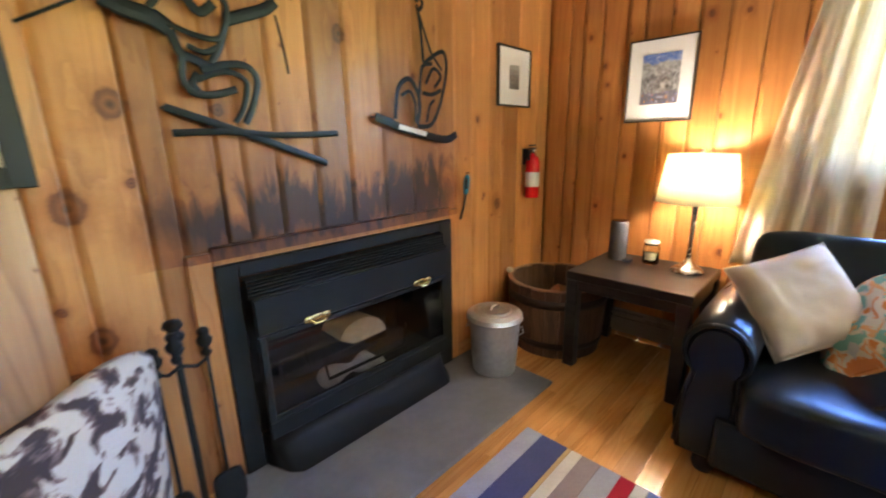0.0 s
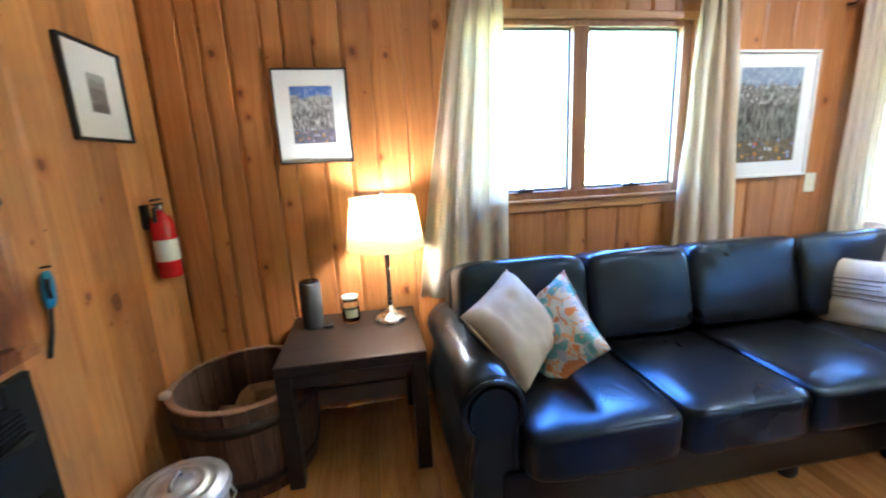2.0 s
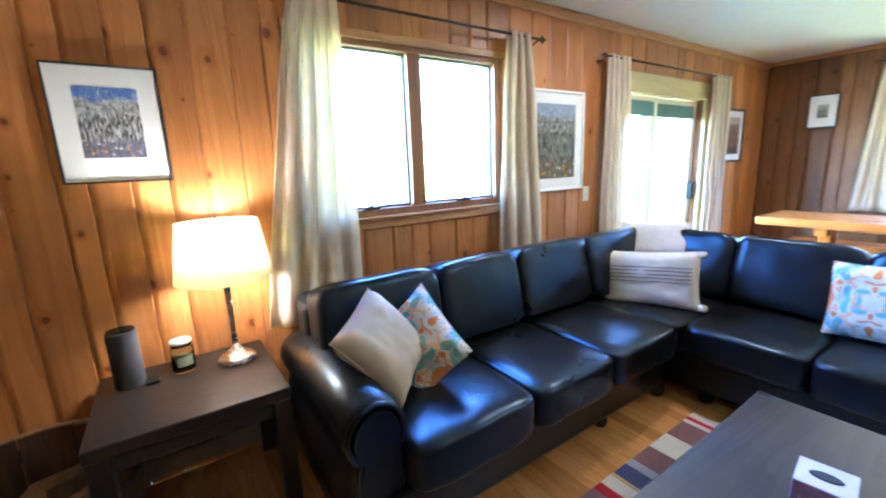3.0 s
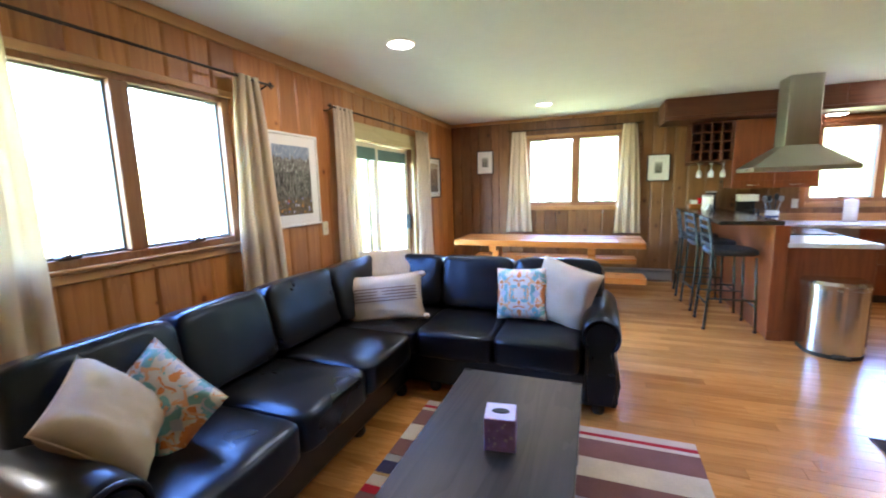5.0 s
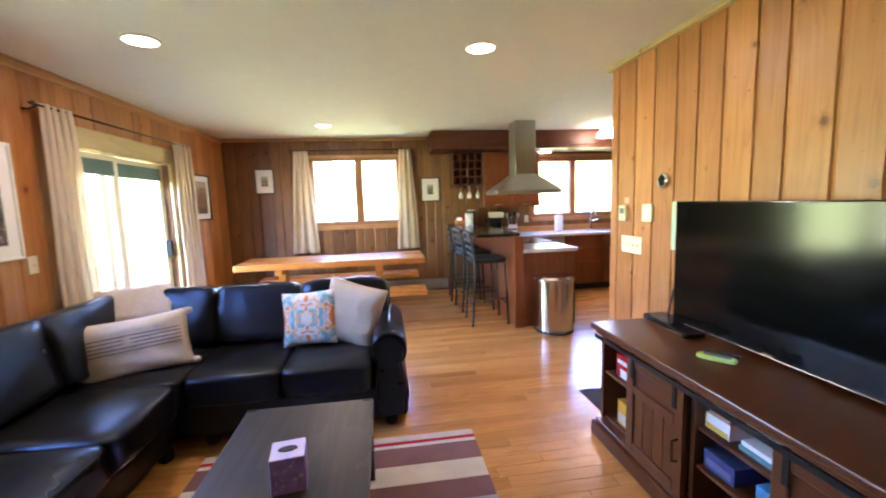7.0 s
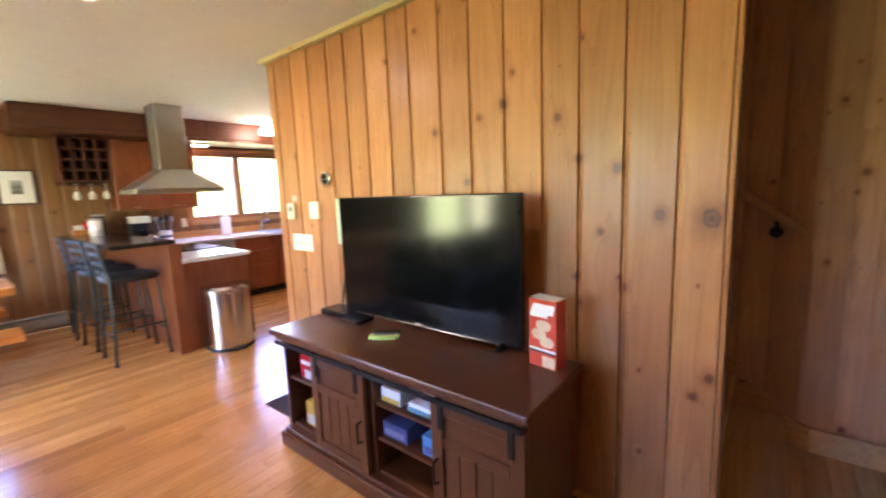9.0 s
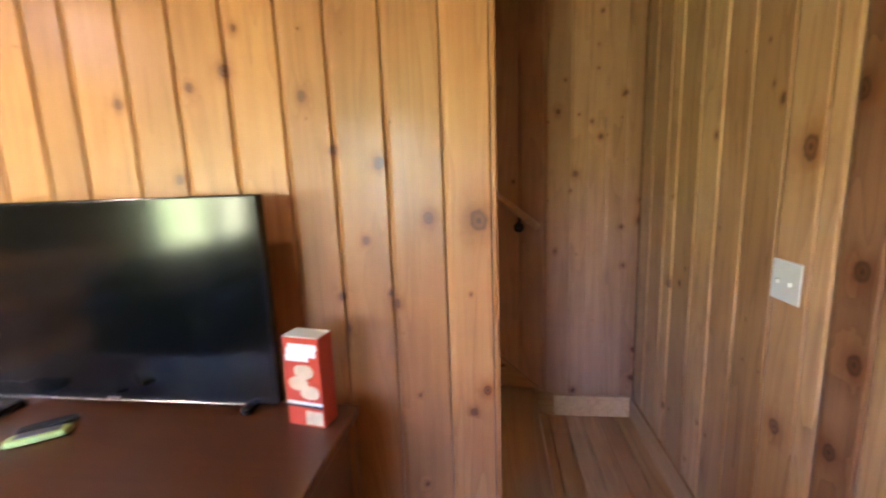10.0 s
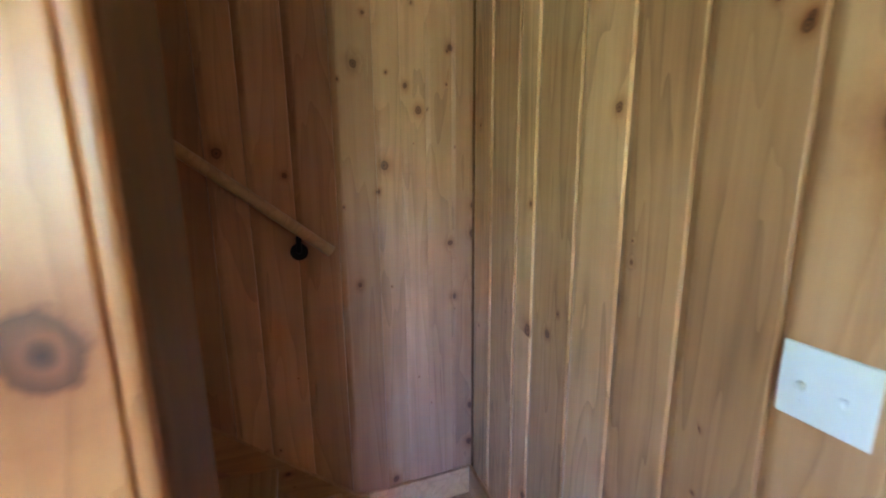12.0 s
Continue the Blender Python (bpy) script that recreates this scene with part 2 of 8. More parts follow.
def wood(name, dark, mid, light, along, rough=0.42, knots=0.0, tint=0.25, soot=False, scale=1.0, spec=0.5, eyes=(), relief=0.16):
    """Boards with grain along an axis, ringed knots, and a tone of its own for each board."""
    mat, nt, bs = nodes(name)
    r = rnd(nt)
    sh = nt.nodes.new("ShaderNodeCombineXYZ")
    for k, s in enumerate((37.0, 71.0, 53.0)):
        nt.links.new(calc(nt, "MULTIPLY", r, s), sh.inputs[k])
    fine = [30.0 * scale] * 3
    fine["xyz".index(along)] = 1.0 * scale
    broad = [7.0 * scale] * 3
    broad["xyz".index(along)] = 0.55 * scale
    streak = [190.0 * scale] * 3
    streak["xyz".index(along)] = 3.5 * scale
    g1 = noisy(nt, coords(nt, broad, "position", sh.outputs[0]), 1.0, 2, 0.5, 0.6)
    knot_tint = []
    if knots or eyes:
        sp = nt.nodes.new("ShaderNodeSeparateXYZ")
        nt.links.new(nt.nodes.new("ShaderNodeNewGeometry").outputs["Position"], sp.inputs[0])
        far = [sp.outputs[k] for k in range(3) if k != "xyz".index(along)]
        u, v = calc(nt, "ADD", far[0], far[1]), sp.outputs["xyz".index(along)]
        for cu, cv, keep, size in ((0.150, 0.300, 0.12, 0.0150), (0.085, 0.210, 0.05, 0.0050)):
            cb = nt.nodes.new("ShaderNodeCombineXYZ")
            wob = noisy(nt, coords(nt, (22, 22, 22), "position", sh.outputs[0]), 1.0, 2)
            nt.links.new(calc(nt, "ADD", calc(nt, "MULTIPLY_ADD", u, 1.0, calc(nt, "MULTIPLY", r, 19.0)), calc(nt, "MULTIPLY", wob, 0.02)), cb.inputs[0])
            nt.links.new(calc(nt, "MULTIPLY", calc(nt, "MULTIPLY_ADD", r, 31.0, v), 0.78), cb.inputs[1])
            mp = nt.nodes.new("ShaderNodeMapping")
            mp.inputs["Scale"].default_value = (1 / cu, 1 / cu, 1)
            nt.links.new(cb.outputs[0], mp.inputs["Vector"])
            vo = nt.nodes.new("ShaderNodeTexVoronoi")
            vo.voronoi_dimensions = "2D"
            vo.inputs["Scale"].default_value = 1.0
            nt.links.new(mp.outputs[0], vo.inputs["Vector"])
            cs = nt.nodes.new("ShaderNodeSeparateXYZ")
            nt.links.new(vo.outputs["Color"], cs.inputs[0])
            has = calc(nt, "LESS_THAN", cs.outputs[0], keep)
            rad = calc(nt, "MULTIPLY", calc(nt, "ADD", 0.45, cs.outputs[1]), size / cu * knots)
            dn = calc(nt, "DIVIDE", vo.outputs["Distance"], rad)
            dn = calc(nt, "ADD", dn, calc(nt, "MULTIPLY", calc(nt, "SUBTRACT", 1.0, has), 50.0))
            knot_tint.append(ramp(nt, calc(nt, "MULTIPLY", dn, 0.25), KNOT_TONES))
            near = calc(nt, "MAXIMUM", 0.0, calc(nt, "SUBTRACT", 1.0, calc(nt, "MULTIPLY", dn, 0.26)))
            g1 = calc(nt, "ADD", g1, calc(nt, "MULTIPLY", near, 0.06))
        # large knots at their own places on the wall: run, height, radius
        wob = noisy(nt, coords(nt, (26, 26, 26)), 1.0, 3, 0.6)
        for eu, ev, er in eyes:
            du = calc(nt, "SUBTRACT", u, eu)
            dv = calc(nt, "MULTIPLY", calc(nt, "SUBTRACT", v, ev), 0.82)
            dn = calc(nt, "DIVIDE", calc(nt, "SQRT", calc(nt, "ADD", calc(nt, "MULTIPLY", du, du), calc(nt, "MULTIPLY", dv, dv))), er)
            dn = calc(nt, "MULTIPLY", dn, calc(nt, "ADD", 0.55, calc(nt, "MULTIPLY", wob, 0.9)))
            knot_tint.append(ramp(nt, calc(nt, "MULTIPLY", dn, 0.25), KNOT_TONES))
            near = calc(nt, "MAXIMUM", 0.0, calc(nt, "SUBTRACT", 1.0, calc(nt, "MULTIPLY", dn, 0.28)))
            g1 = calc(nt, "ADD", g1, calc(nt, "MULTIPLY", near, 0.08))
    rings = calc(nt, "FRACT", calc(nt, "MULTIPLY", g1, 8.0))
    rings = calc(nt, "POWER", rings, 2.2)
    g2 = noisy(nt, coords(nt, fine, "position", sh.outputs[0]), 1.0, 5, 0.6)
    g3 = noisy(nt, coords(nt, streak, "position", sh.outputs[0]), 1.0, 2)
    g4 = noisy(nt, coords(nt, (3.1, 3.1, 3.1), "position", sh.outputs[0]), 1.0, 3)
    f = calc(nt, "ADD", calc(nt, "MULTIPLY", rings, -0.19), calc(nt, "ADD", calc(nt, "MULTIPLY", g2, 0.46), calc(nt, "ADD", calc(nt, "MULTIPLY", g3, 0.20), calc(nt, "MULTIPLY", g4, 0.46))))
    col = ramp(nt, f, [(0.18, dark), (0.46, mid), (0.74, light)])
    tone = ramp(nt, r, [(0.0, (1 - tint, 1 - tint * 1.15, 1 - tint * 1.25)), (0.5, (1, 1, 1)), (1.0, (1 + tint * 0.45, 1 + tint * 0.5, 1 + tint * 0.6))])
    col = mix(nt, 1.0, col, tone, "MULTIPLY")
    for kt in knot_tint:
        col = mix(nt, 1.0, col, kt, "MULTIPLY")
    if soot:
        # smoke stains over the hearth
        gp = nt.nodes.new("ShaderNodeNewGeometry").outputs["Position"]
        sx = nt.nodes.new("ShaderNodeSeparateXYZ")
        nt.links.new(gp, sx.inputs[0])
        sn = noisy(nt, coords(nt, (13.0, 13.0, 3.2), "position", sh.outputs[0]), 1.0, 6, 0.62, 0.9)
        hx = calc(nt, "MINIMUM", 1.0, calc(nt, "MAXIMUM", 0.0, calc(nt, "MULTIPLY", calc(nt, "SUBTRACT", 0.80, calc(nt, "ABSOLUTE", calc(nt, "SUBTRACT", sx.outputs[0], 1.27))), 3.4)))
        over = calc(nt, "SUBTRACT", sx.outputs[2], 0.93)
        edge = calc(nt, "MULTIPLY", calc(nt, "SUBTRACT", sn, 0.50), 0.60)
        band = calc(nt, "SUBTRACT", 1.0, calc(nt, "MULTIPLY", calc(nt, "ABSOLUTE", calc(nt, "SUBTRACT", over, calc(nt, "ADD", 0.07, edge))), 7.5))
        haze = calc(nt, "MULTIPLY", calc(nt, "SUBTRACT", 0.80, over), calc(nt, "MULTIPLY", sn, 1.35))
        a = calc(nt, "ADD", calc(nt, "MAXIMUM", band, 0.0), calc(nt, "MAXIMUM", haze, 0.0))
        a = calc(nt, "MULTIPLY", calc(nt, "MULTIPLY", a, hx), calc(nt, "GREATER_THAN", over, -0.06))
        sm = ramp(nt, a, [(0.06, (1, 1, 1)), (0.30, (0.72, 0.58, 0.46)), (0.55, (0.42, 0.29, 0.20)), (0.95, (0.14, 0.085, 0.06)), (1.0, (0.09, 0.06, 0.045))])
        col = mix(nt, 1.0, col, sm, "MULTIPLY")
    put(nt, bs, col, calc(nt, "ADD", rough - relief * 0.5, calc(nt, "MULTIPLY", g2, relief * 1.12)), 0.0, spec)
    bump(nt, bs, calc(nt, "ADD", g2, calc(nt, "MULTIPLY", g3, 0.7)), relief, 0.0015)
    return mat


def cloth(name, colour, rough=0.9, weave=900.0, vary=0.10, bumpiness=0.35):
    mat, nt, bs = nodes(name)
    v = coords(nt, (1, 1, 1), "object")
    big = noisy(nt, v, 7, 4)
    w1 = nt.nodes.new("ShaderNodeTexWave")
    w1.inputs["Scale"].default_value = weave / 6
    w1.inputs["Distortion"].default_value = 1.5
    nt.links.new(v, w1.inputs["Vector"])
    fine = noisy(nt, v, weave / 3, 3)
    f = calc(nt, "ADD", calc(nt, "MULTIPLY", big, 0.6), calc(nt, "MULTIPLY", fine, 0.4))
    put(nt, bs, ramp(nt, f, [(0.3, tuple(c * (1 - vary) for c in colour)), (0.7, tuple(min(1, c * (1 + vary)) for c in colour))]), rough, 0.0, 0.2)
    bump(nt, bs, calc(nt, "ADD", fine, calc(nt, "MULTIPLY", w1.outputs["Fac"], 0.5)), bumpiness, 0.001)
    return mat


# large knots, each by its run along the wall (x plus y of the place) and its height
EYES_EAST = [(EX + y, z, r) for y, z, r in ((1.722, 1.837, 0.014), (1.604, 1.562, 0.010), (1.102, 1.843, 0.014), (0.947, 1.828, 0.012), (0.701, 1.962, 0.018), (1.009, 1.352, 0.010), (1.621, 0.836, 0.012))]
EYES_FIRE = [(NY + x, z, r) for x, z, r in ((0.545, 1.362, 0.038), (0.406, 1.087, 0.042), (0.414, 0.690, 0.036), (0.556, 1.144, 0.013), (2.341, 0.881, 0.030), (2.148, 1.364, 0.014), (0.821, 1.359, 0.018), (1.30, 1.66, 0.030))]
EYES_TV = [(TVX + y, z, r) for y, z, r in ((0.789, 1.451, 0.017), (0.943, 1.267, 0.017), (1.107, 1.255, 0.030), (0.729, 1.197, 0.012), (0.820, 0.979, 0.016), (0.630, 1.004, 0.012), (1.125, 0.670, 0.016),
                                            (0.285, 1.767, 0.017), (0.546, 1.671, 0.016), (0.157, 1.722, 0.015), (0.637, 1.498, 0.014), (0.076, 1.424, 0.016), (-0.118, 1.685, 0.015))]
EYES_LAND = [(NY + x, z, r) for x, z, r in ((-1.074, 1.440, 0.030), (-1.103, 0.604, 0.022), (-0.723, 1.525, 0.020), (-0.716, 1.325, 0.014), (-0.759, 1.033, 0.014), (-0.703, 0.787, 0.013), (-1.204, 1.584, 0.009), (-1.799, 0.881, 0.011))]
EYES_STAIR = [(STX + y, z, r) for y, z, r in ((1.528, 1.756, 0.014), (1.717, 1.693, 0.010), (1.899, 1.841, 0.010), (1.896, 1.081, 0.010), (1.913, 0.844, 0.010), (1.517, 0.938, 0.009), (1.60, 1.30, 0.007))]
EYES_HEART = [(NY + x, z, r) for x, z, r in ((-0.873, 1.142, 0.024), (-0.862, 0.917, 0.022), (-0.932, 1.558, 0.022), (-0.90, 0.66, 0.02))]
PINE = wood("knotty_pine", (0.33, 0.116, 0.028), (0.45, 0.174, 0.044), (0.57, 0.246, 0.070), "z", 0.40, 0.8, eyes=EYES_EAST)
# pine darkened for the far south wall: its dimness is in the colour
PINE_DIM = wood("knotty_pine_shaded", (0.12, 0.048, 0.015), (0.195, 0.083, 0.026), (0.27, 0.125, 0.044), "z", 0.42, 0.8, 0.30)
PINE_N = wood("knotty_pine_smoked", (0.34, 0.120, 0.032), (0.50, 0.205, 0.056), (0.62, 0.280, 0.086), "z", 0.40, 0.7, 0.30, soot=True, eyes=EYES_FIRE)
PINE_TV = wood("knotty_pine_pale", (0.35, 0.130, 0.040), (0.48, 0.192, 0.062), (0.59, 0.264, 0.095), "z", 0.36, 0.6, 0.20, eyes=EYES_TV)
PINE_LAND = wood("landing_pine", (0.27, 0.130, 0.056), (0.56, 0.296, 0.132), (0.71, 0.410, 0.200), "z", 0.42, 0.9, 0.38, eyes=EYES_LAND)
PINE_STAIR = wood("stair_pine", (0.34, 0.160, 0.078), (0.53, 0.250, 0.118), (0.63, 0.325, 0.165), "z", 0.42, 0.7, 0.28, eyes=EYES_STAIR)
PINE_DARK = wood("heart_pine_board", (0.10, 0.040, 0.018), (0.24, 0.100, 0.044), (0.36, 0.170, 0.080), "z", 0.42, 0.9, 0.05, eyes=EYES_HEART)
PINE_X = wood("pine_trim", (0.30, 0.13, 0.045), (0.46, 0.22, 0.08), (0.58, 0.31, 0.12), "x", 0.42, 0.5, 0.1)
PINE_Y = wood("pine_trim_long", (0.30, 0.13, 0.045), (0.46, 0.22, 0.08), (0.58, 0.31, 0.12), "y", 0.42, 0.5, 0.1)
TRIM_PALE = wood("pale_trim", (0.42, 0.30, 0.13), (0.55, 0.42, 0.19), (0.64, 0.50, 0.25), "y", 0.42, 0.3, 0.08)
SASH = wood("stained_sash", (0.17, 0.068, 0.026), (0.29, 0.122, 0.047), (0.39, 0.175, 0.072), "z", 0.45, 0.0, 0.12)
# shade of the partition's north-facing end, put into a darker wood colour
PINE_END_SHADE = wood("shade_darkened_board", (0.055, 0.022, 0.009), (0.10, 0.042, 0.017), (0.15, 0.068, 0.030), "z", 0.45, 0.0, 0.1)
DARKBACK = plain("groove_shadow_board", (0.20, 0.085, 0.032), 0.8)
OAK = wood("oak_floor", (0.43, 0.172, 0.044), (0.58, 0.265, 0.078), (0.70, 0.360, 0.122), "x", 0.20, 0.0, 0.26, scale=1.5)
LANDING = wood("landing_boards", (0.40, 0.20, 0.09), (0.55, 0.30, 0.14), (0.66, 0.39, 0.20), "x", 0.38, 0.0, 0.14)
CHERRY = wood("cherry_cabinet", (0.13, 0.030, 0.010), (0.20, 0.050, 0.016), (0.27, 0.078, 0.026), "z", 0.33, 0.0, 0.08)
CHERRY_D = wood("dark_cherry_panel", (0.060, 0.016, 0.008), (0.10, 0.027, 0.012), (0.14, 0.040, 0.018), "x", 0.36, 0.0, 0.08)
TABLEPINE = wood("orange_pine_table", (0.34, 0.095, 0.016), (0.47, 0.155, 0.030), (0.56, 0.215, 0.050), "x", 0.28, 0.9, 0.12)
WALNUT = wood("stand_wood", (0.092, 0.0270, 0.0083), (0.106, 0.0320, 0.0100), (0.124, 0.0390, 0.0126), "y", 0.30, 0.0, 0.10, relief=0.03)
ESPRESSO = wood("espresso_table", (0.012, 0.008, 0.006), (0.022, 0.015, 0.012), (0.036, 0.026, 0.020), "y", 0.33, 0.0, 0.08, spec=0.30)
GREYWOOD = wood("charcoal_table", (0.019, 0.0155, 0.0125), (0.034, 0.028, 0.023), (0.056, 0.047, 0.039), "y", 0.36, 0.0, 0.08, spec=0.32)
BARRELWOOD = wood("barrel_oak", (0.035, 0.018, 0.010), (0.085, 0.042, 0.022), (0.15, 0.080, 0.045), "z", 0.7, 0.0, 0.3)
LOGWOOD = wood("split_log", (0.20, 0.10, 0.05), (0.34, 0.19, 0.10), (0.46, 0.29, 0.17), "x", 0.85, 0.0, 0.3)
CEILING = plain("ceiling_plaster", (0.74, 0.745, 0.72), 0.9, 0.0, 0.025, 60, 0.35, "position")
SLATE = plain("slate_hearth", (0.165, 0.162, 0.165), 0.50, 0.0, 0.22, 30, 0.3, "position")
BLACKIRON = plain("black_steel", (0.0125, 0.0125, 0.0095), 0.58, 0.0, 0.25, 60, 0.15)
BLACKMATT = plain("matt_black", (0.012, 0.012, 0.012), 0.6, 0.0, 0.2, 60, 0.1)
BLACKGLOSS = plain("gloss_black", (0.008, 0.008, 0.009), 0.16, 0.0, 0.1, 30, 0.0)
BLACKGLOSS.node_tree.nodes["Principled BSDF"].inputs["Specular IOR Level"].default_value = 0.30
BLACKIRON.node_tree.nodes["Principled BSDF"].inputs["Specular IOR Level"].default_value = 0.18
SCULPT = plain("cut_steel", (0.017, 0.020, 0.021), 0.40, 0.7, 0.3, 40, 0.12)


def brushed(name, lo, hi, rough, along):
    mat, nt, bs = nodes(name)
    sc = [260.0] * 3
    sc["xyz".index(along)] = 3.0
    g = noisy(nt, coords(nt, sc, "position"), 1.0, 3)
    put(nt, bs, ramp(nt, g, [(0.3, lo), (0.7, hi)]), rough, 1.0)
    return mat


STEEL = brushed("brushed_steel", (0.44, 0.43, 0.41), (0.52, 0.51, 0.49), 0.34, "z")
BINSTEEL = plain("polished_bin_steel", (0.62, 0.60, 0.57), 0.20, 1.0, 0.03, 6, 0.0)
CHROME = plain("chrome", (0.72, 0.72, 0.72), 0.12, 1.0, 0.04, 30, 0.0)
NICKEL = plain("satin_nickel", (0.58, 0.56, 0.53), 0.26, 1.0, 0.05, 60, 0.03)
GALVA = plain("galvanised_zinc", (0.55, 0.57, 0.58), 0.38, 0.75, 0.22, 45, 0.12)
BRASS = plain("polished_brass", (0.80, 0.62, 0.26), 0.20, 1.0, 0.06, 60, 0.03)
SASHGREY = plain("grey_sash_paint", (0.20, 0.22, 0.22), 0.45, 0.1, 0.12, 60, 0.05)
BRONZE = plain("dark_bronze", (0.050, 0.032, 0.022), 0.45, 0.6, 0.2, 60, 0.1)
WHITE = plain("white_paint", (0.80, 0.80, 0.78), 0.45, 0.0, 0.03, 50, 0.04)
IVORY = plain("ivory_plastic", (0.76, 0.72, 0.56), 0.38, 0.0, 0.04, 60, 0.02)
SWITCHWHITE = plain("white_plastic", (0.78, 0.80, 0.80), 0.35, 0.0, 0.03, 60, 0.02)
MATBOARD = plain("picture_mat", (0.83, 0.83, 0.82), 0.85, 0.0, 0.02, 90, 0.05)
FRAMEBLACK = plain("black_frame", (0.014, 0.013, 0.013), 0.4, 0.0, 0.2, 70, 0.05)
FRAMEWHITE = plain("white_frame", (0.76, 0.75, 0.72), 0.45, 0.0, 0.05, 70, 0.05)
COUNTER = plain("pale_laminate", (0.66, 0.65, 0.66), 0.22, 0.0, 0.10, 160, 0.02)
DARKSTONE = plain("dark_counter", (0.020, 0.018, 0.017), 0.18, 0.0, 0.5, 160, 0.02)
RED = plain("red_paint", (0.62, 0.012, 0.016), 0.25, 0.0, 0.08, 40, 0.02)
CARDRED = plain("red_carton", (0.62, 0.055, 0.020), 0.45, 0.0, 0.10, 60, 0.03)
CARDCREAM = plain("cream_print", (0.72, 0.52, 0.34), 0.5, 0.0, 0.2, 70, 0.02)
BLUEP = plain("blue_plastic", (0.03, 0.28, 0.50), 0.35, 0.0, 0.1, 60, 0.02)
NAVY = plain("navy_card", (0.05, 0.08, 0.20), 0.45, 0.0, 0.2, 60, 0.02)
TEALCARD = plain("teal_card", (0.08, 0.26, 0.27), 0.45, 0.0, 0.2, 60, 0.02)
YELLOWC = plain("yellow_card", (0.68, 0.46, 0.06), 0.45, 0.0, 0.15, 60, 0.02)
GREENP = plain("lime_plastic", (0.45, 0.62, 0.18), 0.4, 0.0, 0.1, 60, 0.02)
PINKTAG = plain("pink_tag", (0.75, 0.45, 0.40), 0.6, 0.0, 0.05, 60, 0.02)
STOOLGREEN = plain("stool_steel", (0.030, 0.042, 0.040), 0.38, 0.5, 0.2, 50, 0.06)
DOORWHITE = plain("door_vinyl", (0.74, 0.68, 0.52), 0.45, 0.0, 0.06, 50, 0.04)
MATRUBBER = plain("grey_mat", (0.055, 0.050, 0.048), 0.85, 0.0, 0.3, 90, 0.4)
HEATER = plain("heater_enamel", (0.30, 0.26, 0.22), 0.45, 0.2, 0.12, 50, 0.05)
CURTAIN = cloth("linen_curtain", (0.80, 0.70, 0.56), 0.85, 700)
cn_, cl_ = CURTAIN.node_tree.nodes, CURTAIN.node_tree.links
thin = cn_.new("ShaderNodeBsdfTranslucent")
thin.inputs["Color"].default_value = (0.80, 0.69, 0.52, 1)
veil = cn_.new("ShaderNodeMixShader")
veil.inputs[0].default_value = 0.40
cl_.new(cn_["Principled BSDF"].outputs[0], veil.inputs[1])
cl_.new(thin.outputs[0], veil.inputs[2])
cl_.new(veil.outputs[0], cn_["Material Output"].inputs["Surface"])
BEIGE = cloth("beige_linen", (0.54, 0.46, 0.36), 0.92, 900)
CREAM = cloth("cream_cotton", (0.62, 0.55, 0.45), 0.92, 500, 0.12, 0.6)
FLUFF = cloth("fleece_throw", (0.58, 0.53, 0.48), 0.95, 160, 0.12, 1.0)
BASKETGREY = cloth("speaker_cloth", (0.075, 0.075, 0.080), 0.8, 1200)


def leather():
    mat, nt, bs = nodes("black_leather")
    v = coords(nt, (1, 1, 1), "position")
    cells = nt.nodes.new("ShaderNodeTexVoronoi")
    cells.inputs["Scale"].default_value = 320
    nt.links.new(v, cells.inputs["Vector"])
    big = noisy(nt, v, 3.0, 3)
    col = ramp(nt, big, [(0.3, (0.0050, 0.0047, 0.0046)), (0.7, (0.0078, 0.0074, 0.0072))])
    put(nt, bs, col, calc(nt, "ADD", 0.24, calc(nt, "MULTIPLY", big, 0.10)), 0.0, 0.65)
    # blue of the reflected sky, put into the highlights' tint
    bs.inputs["Specular Tint"].default_value = (0.46, 0.68, 1.0, 1)
    bump(nt, bs, cells.outputs["Distance"], 0.10, 0.001)
    return mat


LEATHER = leather()


def glass(name, tint=(1, 1, 1), rough=0.0):
    mat, nt, bs = nodes(name)
    put(nt, bs, tint, rough, 0.0)
    bs.inputs["Transmission Weight"].default_value = 1.0
    bs.inputs["IOR"].default_value = 1.45
    return mat


def pane_glass(name="window_glass"):
    mat = bpy.data.materials.new(name)
    mat.use_nodes = True
    nt = mat.node_tree
    nt.nodes.clear()
    out = nt.nodes.new("ShaderNodeOutputMaterial")
    tr = nt.nodes.new("ShaderNodeBsdfTransparent")
    gl = nt.nodes.new("ShaderNodeBsdfGlossy")
    gl.inputs["Roughness"].default_value = 0.01
    lw = nt.nodes.new("ShaderNodeLayerWeight")
    lw.inputs["Blend"].default_value = 0.5
    fac = calc(nt, "ADD", 0.02, calc(nt, "MULTIPLY", calc(nt, "POWER", lw.outputs["Facing"], 5.0), 0.5))
    mx = nt.nodes.new("ShaderNodeMixShader")
    nt.links.new(fac, mx.inputs[0])
    nt.links.new(tr.outputs[0], mx.inputs[1])
    nt.links.new(gl.outputs[0], mx.inputs[2])
    nt.links.new(mx.outputs[0], out.inputs["Surface"])
    return mat


PANE = pane_glass()
# opaque pale colour for clear stemware: the light it catches is painted in
LITGLASS = plain("light_catching_glass", (0.62, 0.63, 0.62), 0.12, 0.0, 0.05, 30, 0.0)
CLEAR = glass("clear_glass", (0.95, 0.98, 0.96), 0.02)
SMOKED = glass("smoked_glass", (0.55, 0.55, 0.54), 0.03)


